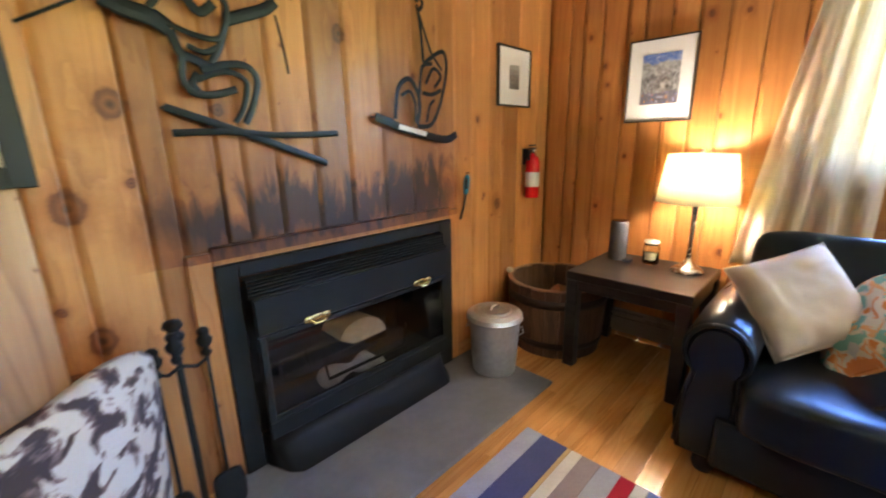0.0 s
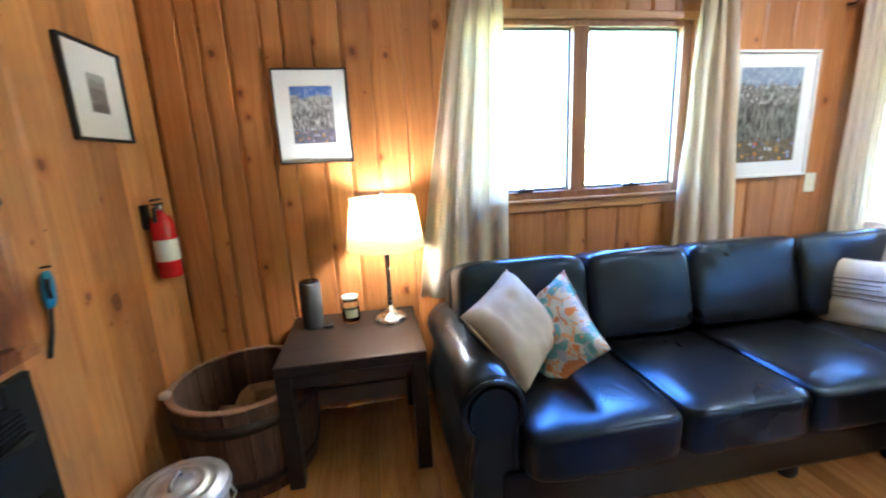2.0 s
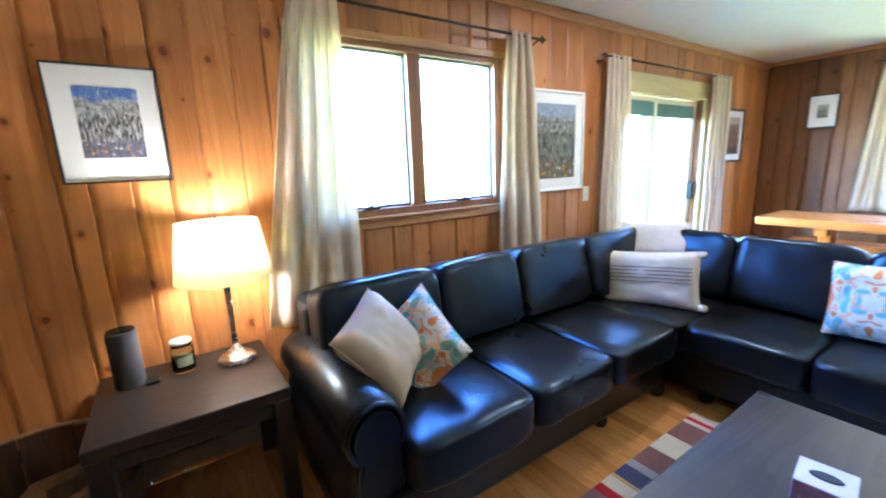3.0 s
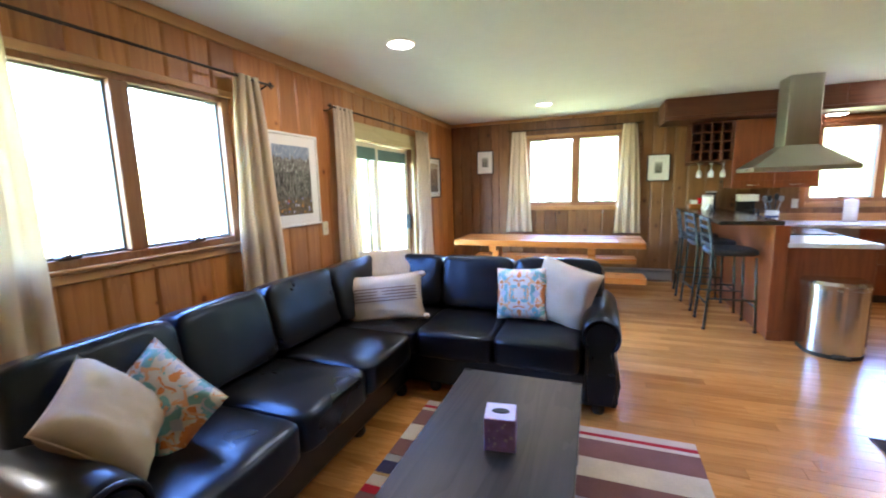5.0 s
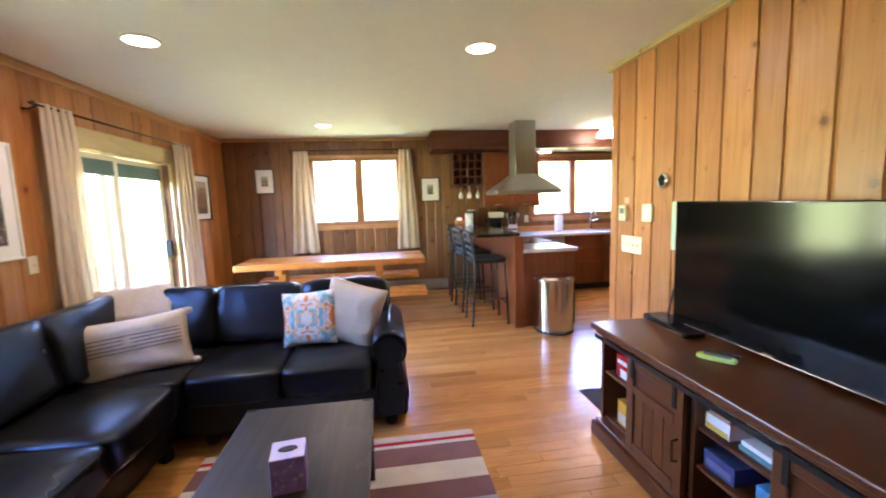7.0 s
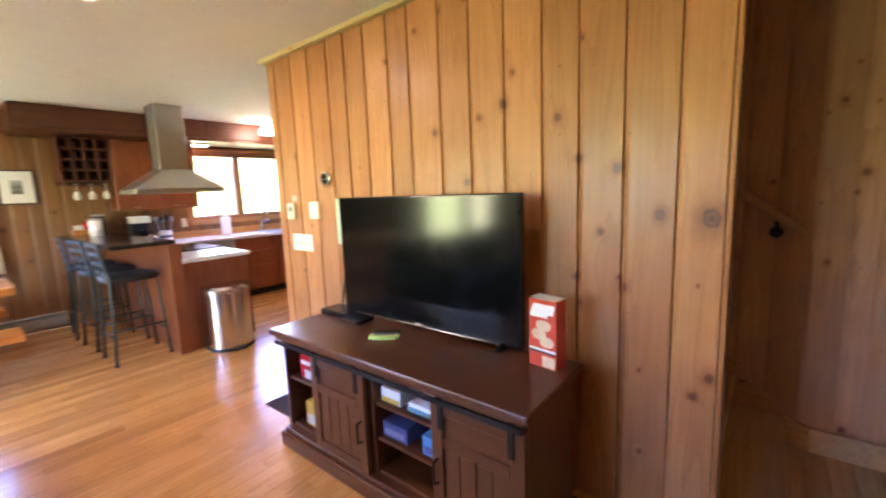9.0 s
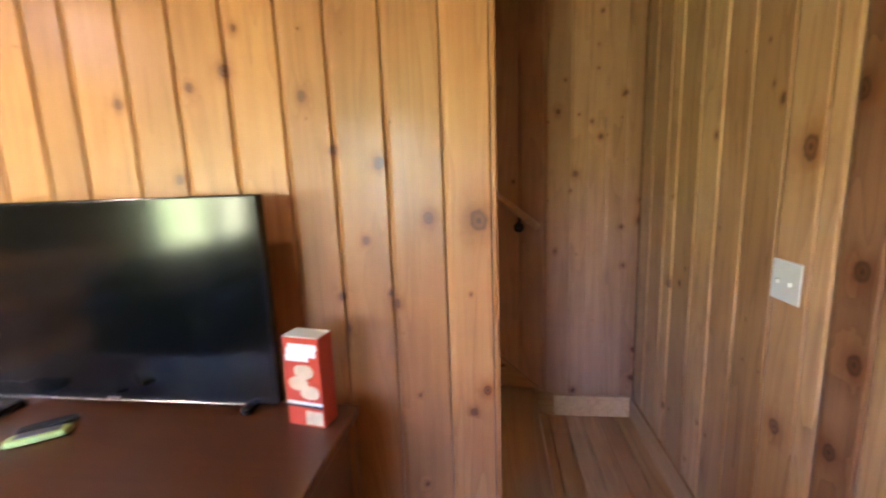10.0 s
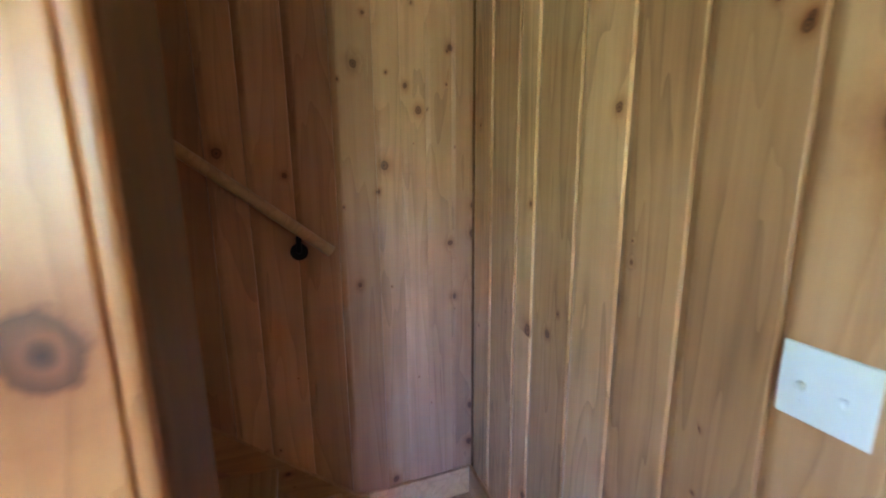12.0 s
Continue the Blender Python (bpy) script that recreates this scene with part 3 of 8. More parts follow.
def glow(name, colour, strength):
    mat, nt, bs = nodes(name)
    put(nt, bs, (0.8, 0.8, 0.8), 0.5)
    bs.inputs["Emission Color"].default_value = (*colour, 1)
    bs.inputs["Emission Strength"].default_value = strength
    return mat


LED = glow("lit_diffuser", (1.0, 0.93, 0.84), 0.25)
GLOBE = glow("lit_globe", (1.0, 0.86, 0.66), 0.4)
STRIP = glow("lit_strip", (1.0, 0.93, 0.82), 0.6)


def shade_cloth():
    mat, nt, bs = nodes("lamp_shade_cloth")
    v = coords(nt, (1, 1, 1), "object")
    put(nt, bs, ramp(nt, noisy(nt, v, 260, 3), [(0.3, (0.72, 0.68, 0.50)), (0.7, (0.82, 0.78, 0.60))]), 0.85)
    tl = nt.nodes.new("ShaderNodeBsdfTranslucent")
    tl.inputs["Color"].default_value = (0.62, 0.58, 0.40, 1)
    mx = nt.nodes.new("ShaderNodeMixShader")
    mx.inputs[0].default_value = 0.55
    nt.links.new(bs.outputs[0], mx.inputs[1])
    nt.links.new(tl.outputs[0], mx.inputs[2])
    nt.links.new(mx.outputs[0], nt.nodes["Material Output"].inputs["Surface"])
    return mat


SHADE = shade_cloth()


# Emissive sheet: the daylight on the trees is put in as glow.
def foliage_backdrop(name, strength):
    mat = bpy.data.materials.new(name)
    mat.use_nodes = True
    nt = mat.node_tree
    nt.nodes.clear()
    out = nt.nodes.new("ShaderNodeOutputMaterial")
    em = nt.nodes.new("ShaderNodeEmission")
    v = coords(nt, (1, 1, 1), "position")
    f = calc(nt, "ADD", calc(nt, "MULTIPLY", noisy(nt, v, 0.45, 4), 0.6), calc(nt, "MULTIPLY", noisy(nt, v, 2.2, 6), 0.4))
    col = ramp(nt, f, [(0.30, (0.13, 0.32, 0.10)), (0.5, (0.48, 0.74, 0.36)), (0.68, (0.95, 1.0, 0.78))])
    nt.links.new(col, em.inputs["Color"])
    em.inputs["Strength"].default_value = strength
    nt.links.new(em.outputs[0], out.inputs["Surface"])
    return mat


TREES_EAST = foliage_backdrop("glowing_trees", 0.54)
# same glow, weaker, so that less light comes in from the south
TREES_SOUTH = foliage_backdrop("dim_glowing_trees", 0.13)
GRASS = plain("lawn", (0.075, 0.105, 0.040), 0.9, 0.0, 0.3, 30, 0.4, "position")


def cow():
    mat, nt, bs = nodes("cowhide")
    v = coords(nt, (1, 1, 1.0), "object")
    n1 = noisy(nt, v, 17.0, 3, 0.55, 0.6)
    n2 = noisy(nt, v, 120, 4)
    f = calc(nt, "ADD", n1, calc(nt, "MULTIPLY", calc(nt, "SUBTRACT", n2, 0.5), 0.12))
    col = ramp(nt, f, [(0.475, (0.44, 0.36, 0.28)), (0.50, (0.17, 0.10, 0.08)), (0.55, (0.040, 0.022, 0.018))])
    put(nt, bs, col, 0.75, 0.0, 0.3)
    bump(nt, bs, n2, 0.5, 0.003)
    return mat


COW = cow()


def ikat():
    """Printed cloth: mirrored blotches of orange, teal and grey-blue on cream."""
    mat, nt, bs = nodes("ikat_print")
    tc = nt.nodes.new("ShaderNodeTexCoord").outputs["Generated"]
    sp = nt.nodes.new("ShaderNodeSeparateXYZ")
    nt.links.new(tc, sp.inputs[0])
    cb = nt.nodes.new("ShaderNodeCombineXYZ")
    nt.links.new(calc(nt, "ABSOLUTE", calc(nt, "SUBTRACT", sp.outputs[0], 0.5)), cb.inputs[0])
    nt.links.new(calc(nt, "ABSOLUTE", calc(nt, "SUBTRACT", sp.outputs[1], 0.5)), cb.inputs[1])
    n1 = noisy(nt, cb.outputs[0], 3.4, 2, 0.5, 1.0)
    n2 = noisy(nt, cb.outputs[0], 5.2, 2, 0.5, 1.2)
    a = mix(nt, calc(nt, "GREATER_THAN", n1, 0.515), (0.72, 0.68, 0.62), (0.70, 0.26, 0.09))
    a = mix(nt, calc(nt, "LESS_THAN", n1, 0.42), a, (0.22, 0.50, 0.52))
    a = mix(nt, calc(nt, "GREATER_THAN", n2, 0.57), a, (0.50, 0.55, 0.62))
    a = mix(nt, calc(nt, "LESS_THAN", n2, 0.40), a, (0.78, 0.45, 0.25))
    put(nt, bs, a, 0.9, 0.0, 0.2)
    bump(nt, bs, noisy(nt, coords(nt, (1, 1, 1), "object"), 260, 3), 0.35, 0.001)
    return mat


IKAT = ikat()


def art(name, sky_c, mid, ground, spots=True, seed=0.0):
    """A printed landscape: clouds over snowy hills and woods, with bright specks low down."""
    mat, nt, bs = nodes(name)
    tc = nt.nodes.new("ShaderNodeTexCoord").outputs["Generated"]
    sp = nt.nodes.new("ShaderNodeSeparateXYZ")
    nt.links.new(tc, sp.inputs[0])
    mp = nt.nodes.new("ShaderNodeMapping")
    mp.inputs["Location"].default_value = (seed, seed * 2, seed * 3)
    mp.inputs["Scale"].default_value = (6, 6, 3)
    nt.links.new(tc, mp.inputs["Vector"])
    n = noisy(nt, mp.outputs[0], 1.4, 7, 0.72)
    n2 = noisy(nt, mp.outputs[0], 4.5, 6, 0.8)
    hz = calc(nt, "ADD", sp.outputs[2], calc(nt, "MULTIPLY", calc(nt, "SUBTRACT", n, 0.5), 0.34))
    trunks = nt.nodes.new("ShaderNodeMapping")
    trunks.inputs["Location"].default_value = (seed, seed, 0)
    trunks.inputs["Scale"].default_value = (30, 30, 7)
    nt.links.new(tc, trunks.inputs["Vector"])
    n3 = noisy(nt, trunks.outputs[0], 1.0, 4, 0.7, 0.5)
    clouds = ramp(nt, n2, [(0.50, sky_c), (0.66, (0.75, 0.76, 0.78))])
    snowy = ramp(nt, n2, [(0.40, tuple(c * 0.25 for c in mid)), (0.52, tuple(min(1, c * 1.5) for c in mid)), (0.64, (0.66, 0.66, 0.64))])
    wooded = ramp(nt, n3, [(0.42, tuple(c * 0.10 for c in mid)), (0.50, tuple(c * 0.7 for c in mid)), (0.60, tuple(min(1, c * 2.2) for c in mid))])
    low = ramp(nt, n2, [(0.38, tuple(c * 0.35 for c in ground)), (0.58, ground), (0.72, (0.6, 0.58, 0.55))])
    col = mix(nt, calc(nt, "GREATER_THAN", hz, 0.62), wooded, snowy)
    col = mix(nt, calc(nt, "GREATER_THAN", hz, 0.82), col, clouds)
    col = mix(nt, calc(nt, "LESS_THAN", hz, 0.24), col, low)
    if spots:
        vo = nt.nodes.new("ShaderNodeTexVoronoi")
        vo.inputs["Scale"].default_value = 16
        nt.links.new(tc, vo.inputs["Vector"])
        pick = nt.nodes.new("ShaderNodeSeparateXYZ")
        nt.links.new(vo.outputs["Color"], pick.inputs[0])
        paint = ramp(nt, pick.outputs[0], [(0.0, (0.62, 0.10, 0.04)), (0.25, (0.75, 0.35, 0.03)), (0.5, (0.78, 0.60, 0.10)), (0.75, (0.08, 0.14, 0.55)), (1.0, (0.70, 0.68, 0.66))])
        m = calc(nt, "MULTIPLY", calc(nt, "LESS_THAN", vo.outputs["Distance"], 0.36), calc(nt, "MULTIPLY", calc(nt, "LESS_THAN", hz, 0.22), calc(nt, "GREATER_THAN", pick.outputs[1], 0.45)))
        col = mix(nt, m, col, paint)
    put(nt, bs, col, 0.5)
    return mat


ART_A = art("print_hill", (0.05, 0.15, 0.50), (0.28, 0.28, 0.28), (0.20, 0.19, 0.24), True, 1.0)
ART_C = art("print_forest", (0.20, 0.27, 0.40), (0.13, 0.125, 0.115), (0.16, 0.12, 0.07), True, 4.0)
ART_S = art("print_small", (0.35, 0.36, 0.34), (0.22, 0.22, 0.20), (0.16, 0.16, 0.15), False, 7.0)
ART_F = art("print_brown", (0.42, 0.33, 0.22), (0.20, 0.12, 0.07), (0.12, 0.07, 0.04), False, 9.0)

# ---- structure ----
KWX = -4.30                                             # kitchen's far end
BT = 0.018                                              # boards' thickness
LOW = -0.14                                             # landing by the stairs


def board_mesh(w, z0, z1):
    """A board w wide, its face towards -y, standing from z0 to z1, with a long cove down one edge and the other eased."""
    bm = bmesh.new()
    c = min(0.024, w * 0.2)
    prof = [(0, BT), (0, 0.0095), (c * 0.18, 0.0072), (c * 0.45, 0.0040), (c * 0.75, 0.0012), (c, 0), (w - 0.004, 0), (w - 0.0012, 0.0012), (w, 0.005), (w, BT)]
    lo = [bm.verts.new((x, y, z0)) for x, y in prof]
    hi = [bm.verts.new((x, y, z1)) for x, y in prof]
    k = len(prof)
    for i in range(k):
        j = (i + 1) % k
        bm.faces.new((lo[i], lo[j], hi[j], hi[i]))
    bm.faces.new(lo[::-1])
    bm.faces.new(hi)
    return bm


def joints(lo, hi, fixed=(), seed=0, wmin=0.12, wmax=0.21):
    rg = random.Random(seed)
    cuts = sorted({lo, hi, *[c for c in fixed if lo < c < hi]})
    out = [lo]
    for a, b in zip(cuts, cuts[1:]):
        x = a
        while b - x > wmax:
            x += rg.uniform(wmin, wmax)
            if b - x < wmin * 0.6:
                x = b - wmin * 0.7
            out.append(x)
        out.append(b)
    return out


def boarding(wall, at, heading, us, z0, z1, holes, material, heart=99.0):
    """Upright boards on a wall. us: the joints along the wall's run; holes: (u0, u1, z0, z1)."""
    for a, b in zip(us, us[1:]):
        mid = (a + b) / 2
        spans = [(z0, z1)]
        for h0, h1, hz0, hz1 in holes:
            if h0 - 0.002 < mid < h1 + 0.002:
                spans = [s for p, q in spans for s in ((p, min(q, hz0)), (max(p, hz1), q)) if s[1] - s[0] > 0.01]
        for p, q in spans:
            bm = board_mesh(b - a - 0.0016, p, q)
            bm.transform(pose(*at, 0, 0, heading) @ Matrix.Translation((a + 0.0008, 0, 0)))
            part("board", bm, PINE_DARK if abs(mid - heart) < 0.035 else PINE_LAND if heart < 90 and mid < 0.3 else material, wall)


def wall_body(name, boxes, label):
    bm = bmesh.new()
    for b in boxes:
        box(bm, *b)
    ob = link(name, bm, DARKBACK)
    WM[ob.name] = Matrix()
    return tagged(ob, label, "wall", kind="structure")


T = 0.15
W1 = (-0.71, 0.57, 1.085, 2.0)        # window by the sofa: y0, y1, z0, z1
SL = (-3.47, -1.90, 0.0, 1.90)        # sliding door
W2 = (0.36, 1.70, 1.09, 2.10)         # dining window: x0, x1, z0, z1
W3 = (-3.22, -1.74, 1.10, 2.07)       # kitchen window
xa, xb = EX + BT, EX + BT + T
wall_e = wall_body("wall_east", [
    (xa, W1[1], 0, xb, NY + BT + T, CEIL), (xa, W1[0], 0, xb, W1[1], W1[2]), (xa, W1[0], W1[3], xb, W1[1], CEIL),
    (xa, SL[1], 0, xb, W1[0], CEIL), (xa, SL[0], SL[3], xb, SL[1], CEIL), (xa, SY - BT, 0, xb, SL[0], CEIL)],
    "knotty pine boarded wall with window and sliding door")
ya, yb = SY - BT - T, SY - BT
wall_s = wall_body("wall_south", [
    (W2[1], ya, 0, xb, yb, CEIL), (W2[0], ya, 0, W2[1], yb, W2[2]), (W2[0], ya, W2[3], W2[1], yb, CEIL),
    (W3[1], ya, 0, W2[0], yb, CEIL), (W3[0], ya, 0, W3[1], yb, W3[2]), (W3[0], ya, W3[3], W3[1], yb, CEIL),
    (KWX - T, ya, 0, W3[0], yb, CEIL)], "knotty pine boarded wall behind dining table and kitchen, dimness put into its colour")
wall_n = wall_body("wall_north", [(STX - BT - T, NY + BT, LOW - 0.1, 0.79, NY + BT + T, CEIL), (1.81, NY + BT, LOW - 0.1, xa, NY + BT + T, CEIL), (0.79, NY + BT, 0.746, 1.81, NY + BT + T, CEIL), (0.79, NY + BT, LOW - 0.1, 1.81, NY + BT + T, 0.049)], "knotty pine boarded fireplace wall")
wall_t = wall_body("wall_tv", [(TVX - 0.20, -1.70 + BT, LOW - 0.1, TVX - BT, 1.165 - BT, CEIL)], "pale pine boarded partition behind the television")
wall_w = wall_body("wall_stair", [(STX - BT - T, -1.9, LOW - 0.1, STX - BT, NY + BT, CEIL)], "dark pine boarded stair wall")
wall_k = wall_body("wall_kitchen", [(KWX - T, SY, 0, KWX, -1.60, CEIL), (KWX, -1.75, 0, TVX - 0.20, -1.60, CEIL)], "plain wall closing the kitchen")

boarding(wall_e, (EX, 0, 0), -90, joints(-NY, -SY, (-W1[1] - 0.07, -W1[0] + 0.07, -SL[1] - 0.06, -SL[0] + 0.06, -1.774, -1.66, -1.512, -1.418, -1.285, -1.156, -1.02, -0.863), 3),
         0, CEIL - 0.07, [(-W1[1] - 0.07, -W1[0] + 0.07, 1.02, 2.035), (-SL[1] - 0.06, -SL[0] + 0.06, 0, 2.05)], PINE)
boarding(wall_n, (0, NY, 0), 0, joints(STX, EX, (-2.20, -2.01, -1.90, -1.70, -1.534, -1.363, -1.181, -1.031, -0.959, -0.827, 0.403, 0.573, 0.658, 0.795, 0.875, 0.995, 1.153, 1.309, 1.488, 1.658, 1.832, 1.957, 2.101, 2.255), 5),
         LOW, CEIL, [(0.658, 1.957, LOW, 0.90)], PINE_N, heart=-0.893)
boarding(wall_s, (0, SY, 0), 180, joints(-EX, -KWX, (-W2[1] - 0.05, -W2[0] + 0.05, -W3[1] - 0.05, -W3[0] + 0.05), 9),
         0, CEIL - 0.05, [(-W2[1] - 0.05, -W2[0] + 0.05, 1.04, 2.14), (-W3[1] - 0.05, -W3[0] + 0.05, 1.03, 2.11)], PINE_DIM)
TVJ = (-1.70, -1.603, -1.395, -1.191, -0.987, -0.814, -0.636, -0.446, -0.288, -0.081, 0.103, 0.290, 0.474, 0.634, 0.811, 0.996, 1.148)
boarding(wall_t, (TVX, 0, 0), 90, TVJ, 0, CEIL - 0.035, [], PINE_TV)
boarding(wall_t, (0, -1.70, 0), 0, joints(TVX - 0.20, TVX - BT, (), 2), 0, CEIL, [], PINE_TV)
boarding(wall_t, (0, 1.165, 0), 180, [-TVX + BT, -TVX + 0.20], LOW, CEIL, [], PINE_END_SHADE)
boarding(wall_w, (STX, 0, 0), 90, joints(-0.3, NY, (1.446, 1.60, 1.70), 14, 0.09, 0.17), LOW, CEIL, [], PINE_STAIR)

# floor: sub-floor, landing, stairs
floor = link("floor", box(bmesh.new(), TVX - 0.02, SY, -0.12, EX + BT, NY, -0.006), DARKBACK)
WM[floor.name] = Matrix()
tagged(floor, "honey oak plank floor", "floor", kind="structure")
bmk = box(bmesh.new(), KWX, SY, -0.12, TVX - 0.02, -1.75, -0.006)
kfloor = link("floor_kitchen", bmk, DARKBACK)
WM[kfloor.name] = Matrix()
tagged(kfloor, "honey oak plank kitchen floor", "floor", kind="structure")

land = link("landing", box(bmesh.new(), STX - 0.02, 1.165, LOW - 0.1, TVX - 0.02, NY, LOW - 0.02), DARKBACK)
WM[land.name] = Matrix()
tagged(land, "worn pine landing at the foot of the stairs", "landing", kind="structure")
for k in range(6):
    y0 = 1.372 + k * 0.104
    part("plank", B(STX, y0 + 0.001, LOW - 0.02, TVX - 0.02, y0 + 0.103, LOW, 0.002), LANDING, land)
# unseen panel, added to keep outdoor light from leaking into the stairwell
under = link("light_stop_under_stairs", box(bmesh.new(), STX - BT - T, -1.80, LOW - 0.14, TVX - 0.02, 1.164, LOW - 0.04), DARKBACK)
tagged(under, "added unseen panel below the stairs that keeps out light", "floor", kind="structure")
stair = thing("staircase", (-1.87, 1.0, LOW), "boarded pine stairs climbing behind the partition", "stairs", kind="structure")
for k in range(7):
    yk, zk = 1.372 - k * 0.235, LOW + 0.19 * (k + 1)
    part("riser", B(STX, yk - 0.02, zk - 0.19, TVX - 0.20, yk, zk - 0.03, 0.002), WHITE, stair, "white painted riser")
    part("tread", B(STX, yk - 0.255, zk - 0.03, TVX - 0.20, yk + 0.022, zk, 0.006), LANDING, stair)
bm = bmesh.new()
vs = [bm.verts.new((STX + dx, y, z)) for dx in (0.0, 0.02) for y, z in ((1.51, LOW), (1.51, 0.0), (1.45, 0.02), (-0.25, 1.50), (-0.25, 1.20))]
bm.faces.new(vs[:5][::-1])
bm.faces.new(vs[5:])
for i in range(5):
    j = (i + 1) % 5
    bm.faces.new((vs[i], vs[j], vs[5 + j], vs[5 + i]))
part("skirt", bm, PINE_Y, stair, "sloping pine skirting")
rail = thing("handrail", (STX + 0.07, 1.2, 1.1), "pale wooden handrail on black brackets", "handrail")
bm = bmesh.new()
tube(bm, [(STX + 0.075, 1.41, 1.095), (STX + 0.075, 0.98, 1.44), (STX + 0.075, -0.2, 2.38)], 0.021, 12)
part("rail", bm, LANDING, rail, smooth=True)
for y, z in ((1.30, 1.16), (0.30, 1.96)):
    bm = tube(bmesh.new(), [(STX + 0.004, y, z - 0.07), (STX + 0.05, y, z - 0.06), (STX + 0.072, y, z - 0.005)], 0.010, 8)
    lathe(bm, [(0, 0), (0.032, 0), (0.032, 0.008), (0, 0.008)], (STX, y, z - 0.07), 14, pose(0, 0, 0, 0, 90, 0))
    part("bracket", bm, BLACKIRON, rail)

ceiling = link("ceiling", box(bmesh.new(), KWX - T, SY - BT - T, CEIL, xb, NY + BT + T, CEIL + 0.2), CEILING)
WM[ceiling.name] = Matrix()
tagged(ceiling, "off-white textured plaster ceiling", "ceiling", kind="structure")


def trim(name, bm, material, label):
    ob = link(name, bm, material)
    WM[ob.name] = Matrix()
    return tagged(ob, label, "trim", kind="structure")


trim("trim_east", B(EX - 0.012, SY, CEIL - 0.068, EX + BT, NY, CEIL - 0.001), PINE_Y, "pine cornice board")
trim("trim_south", B(-0.07, SY - BT, CEIL - 0.045, EX - 0.014, SY + 0.010, CEIL - 0.001), PINE_X, "narrow pine cornice board")
trim("trim_tv", B(TVX - BT, -1.735, CEIL - 0.033, TVX + 0.03, 1.165, CEIL - 0.001), TRIM_PALE, "pale yellowish cornice strip")
trim("baseboard_landing_west", B(STX + 0.0005, 1.512, LOW + 0.001, STX + 0.016, NY - 0.018, 0.0, 0.003), LANDING, "pale pine skirting")
trim("baseboard_landing_north", B(STX + 0.0005, NY - 0.016, LOW + 0.001, TVX - 0.03, NY - 0.0005, 0.0, 0.003), LANDING, "pale pine skirting")
trim("baseboard_north", B(1.96, NY - 0.016, 0.001, EX - 0.02, NY - 0.0005, 0.085, 0.003), PINE_X, "pine skirting board")
trim("corner_trim", B(TVX - 0.016, 1.150, 0, TVX + 0.006, 1.1675, CEIL - 0.04, 0.006, 2), PINE_TV, "rounded pine corner bead")

# ---- outside ----
ground = link("ground", box(bmesh.new(), -60, -60, -0.75, 60, 60, -0.6), GRASS)
tagged(ground, "mown lawn round the house", "ground", kind="structure")


def backdrop(x, y, w, h, rz, name, trees):
    bm = bmesh.new()
    n = 60
    lo = [bm.verts.new((-w / 2 + w * k / n, 0, -0.6)) for k in range(n + 1)]
    hi = [bm.verts.new((-w / 2 + w * k / n, 0, h * (0.8 + 0.4 * noise.noise(Vector((k * 0.31, x, y)))))) for k in range(n + 1)]
    for k in range(n):
        bm.faces.new((lo[k], lo[k + 1], hi[k + 1], hi[k]))
    bm.transform(pose(x, y, 0, 0, 0, rz))
    ob = link(name, bm, trees)
    return tagged(ob, "glowing backdrop sheet of green trees beyond the lawn", "trees", kind="structure")


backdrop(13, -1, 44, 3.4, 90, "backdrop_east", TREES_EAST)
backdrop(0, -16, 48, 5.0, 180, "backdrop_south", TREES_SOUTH)


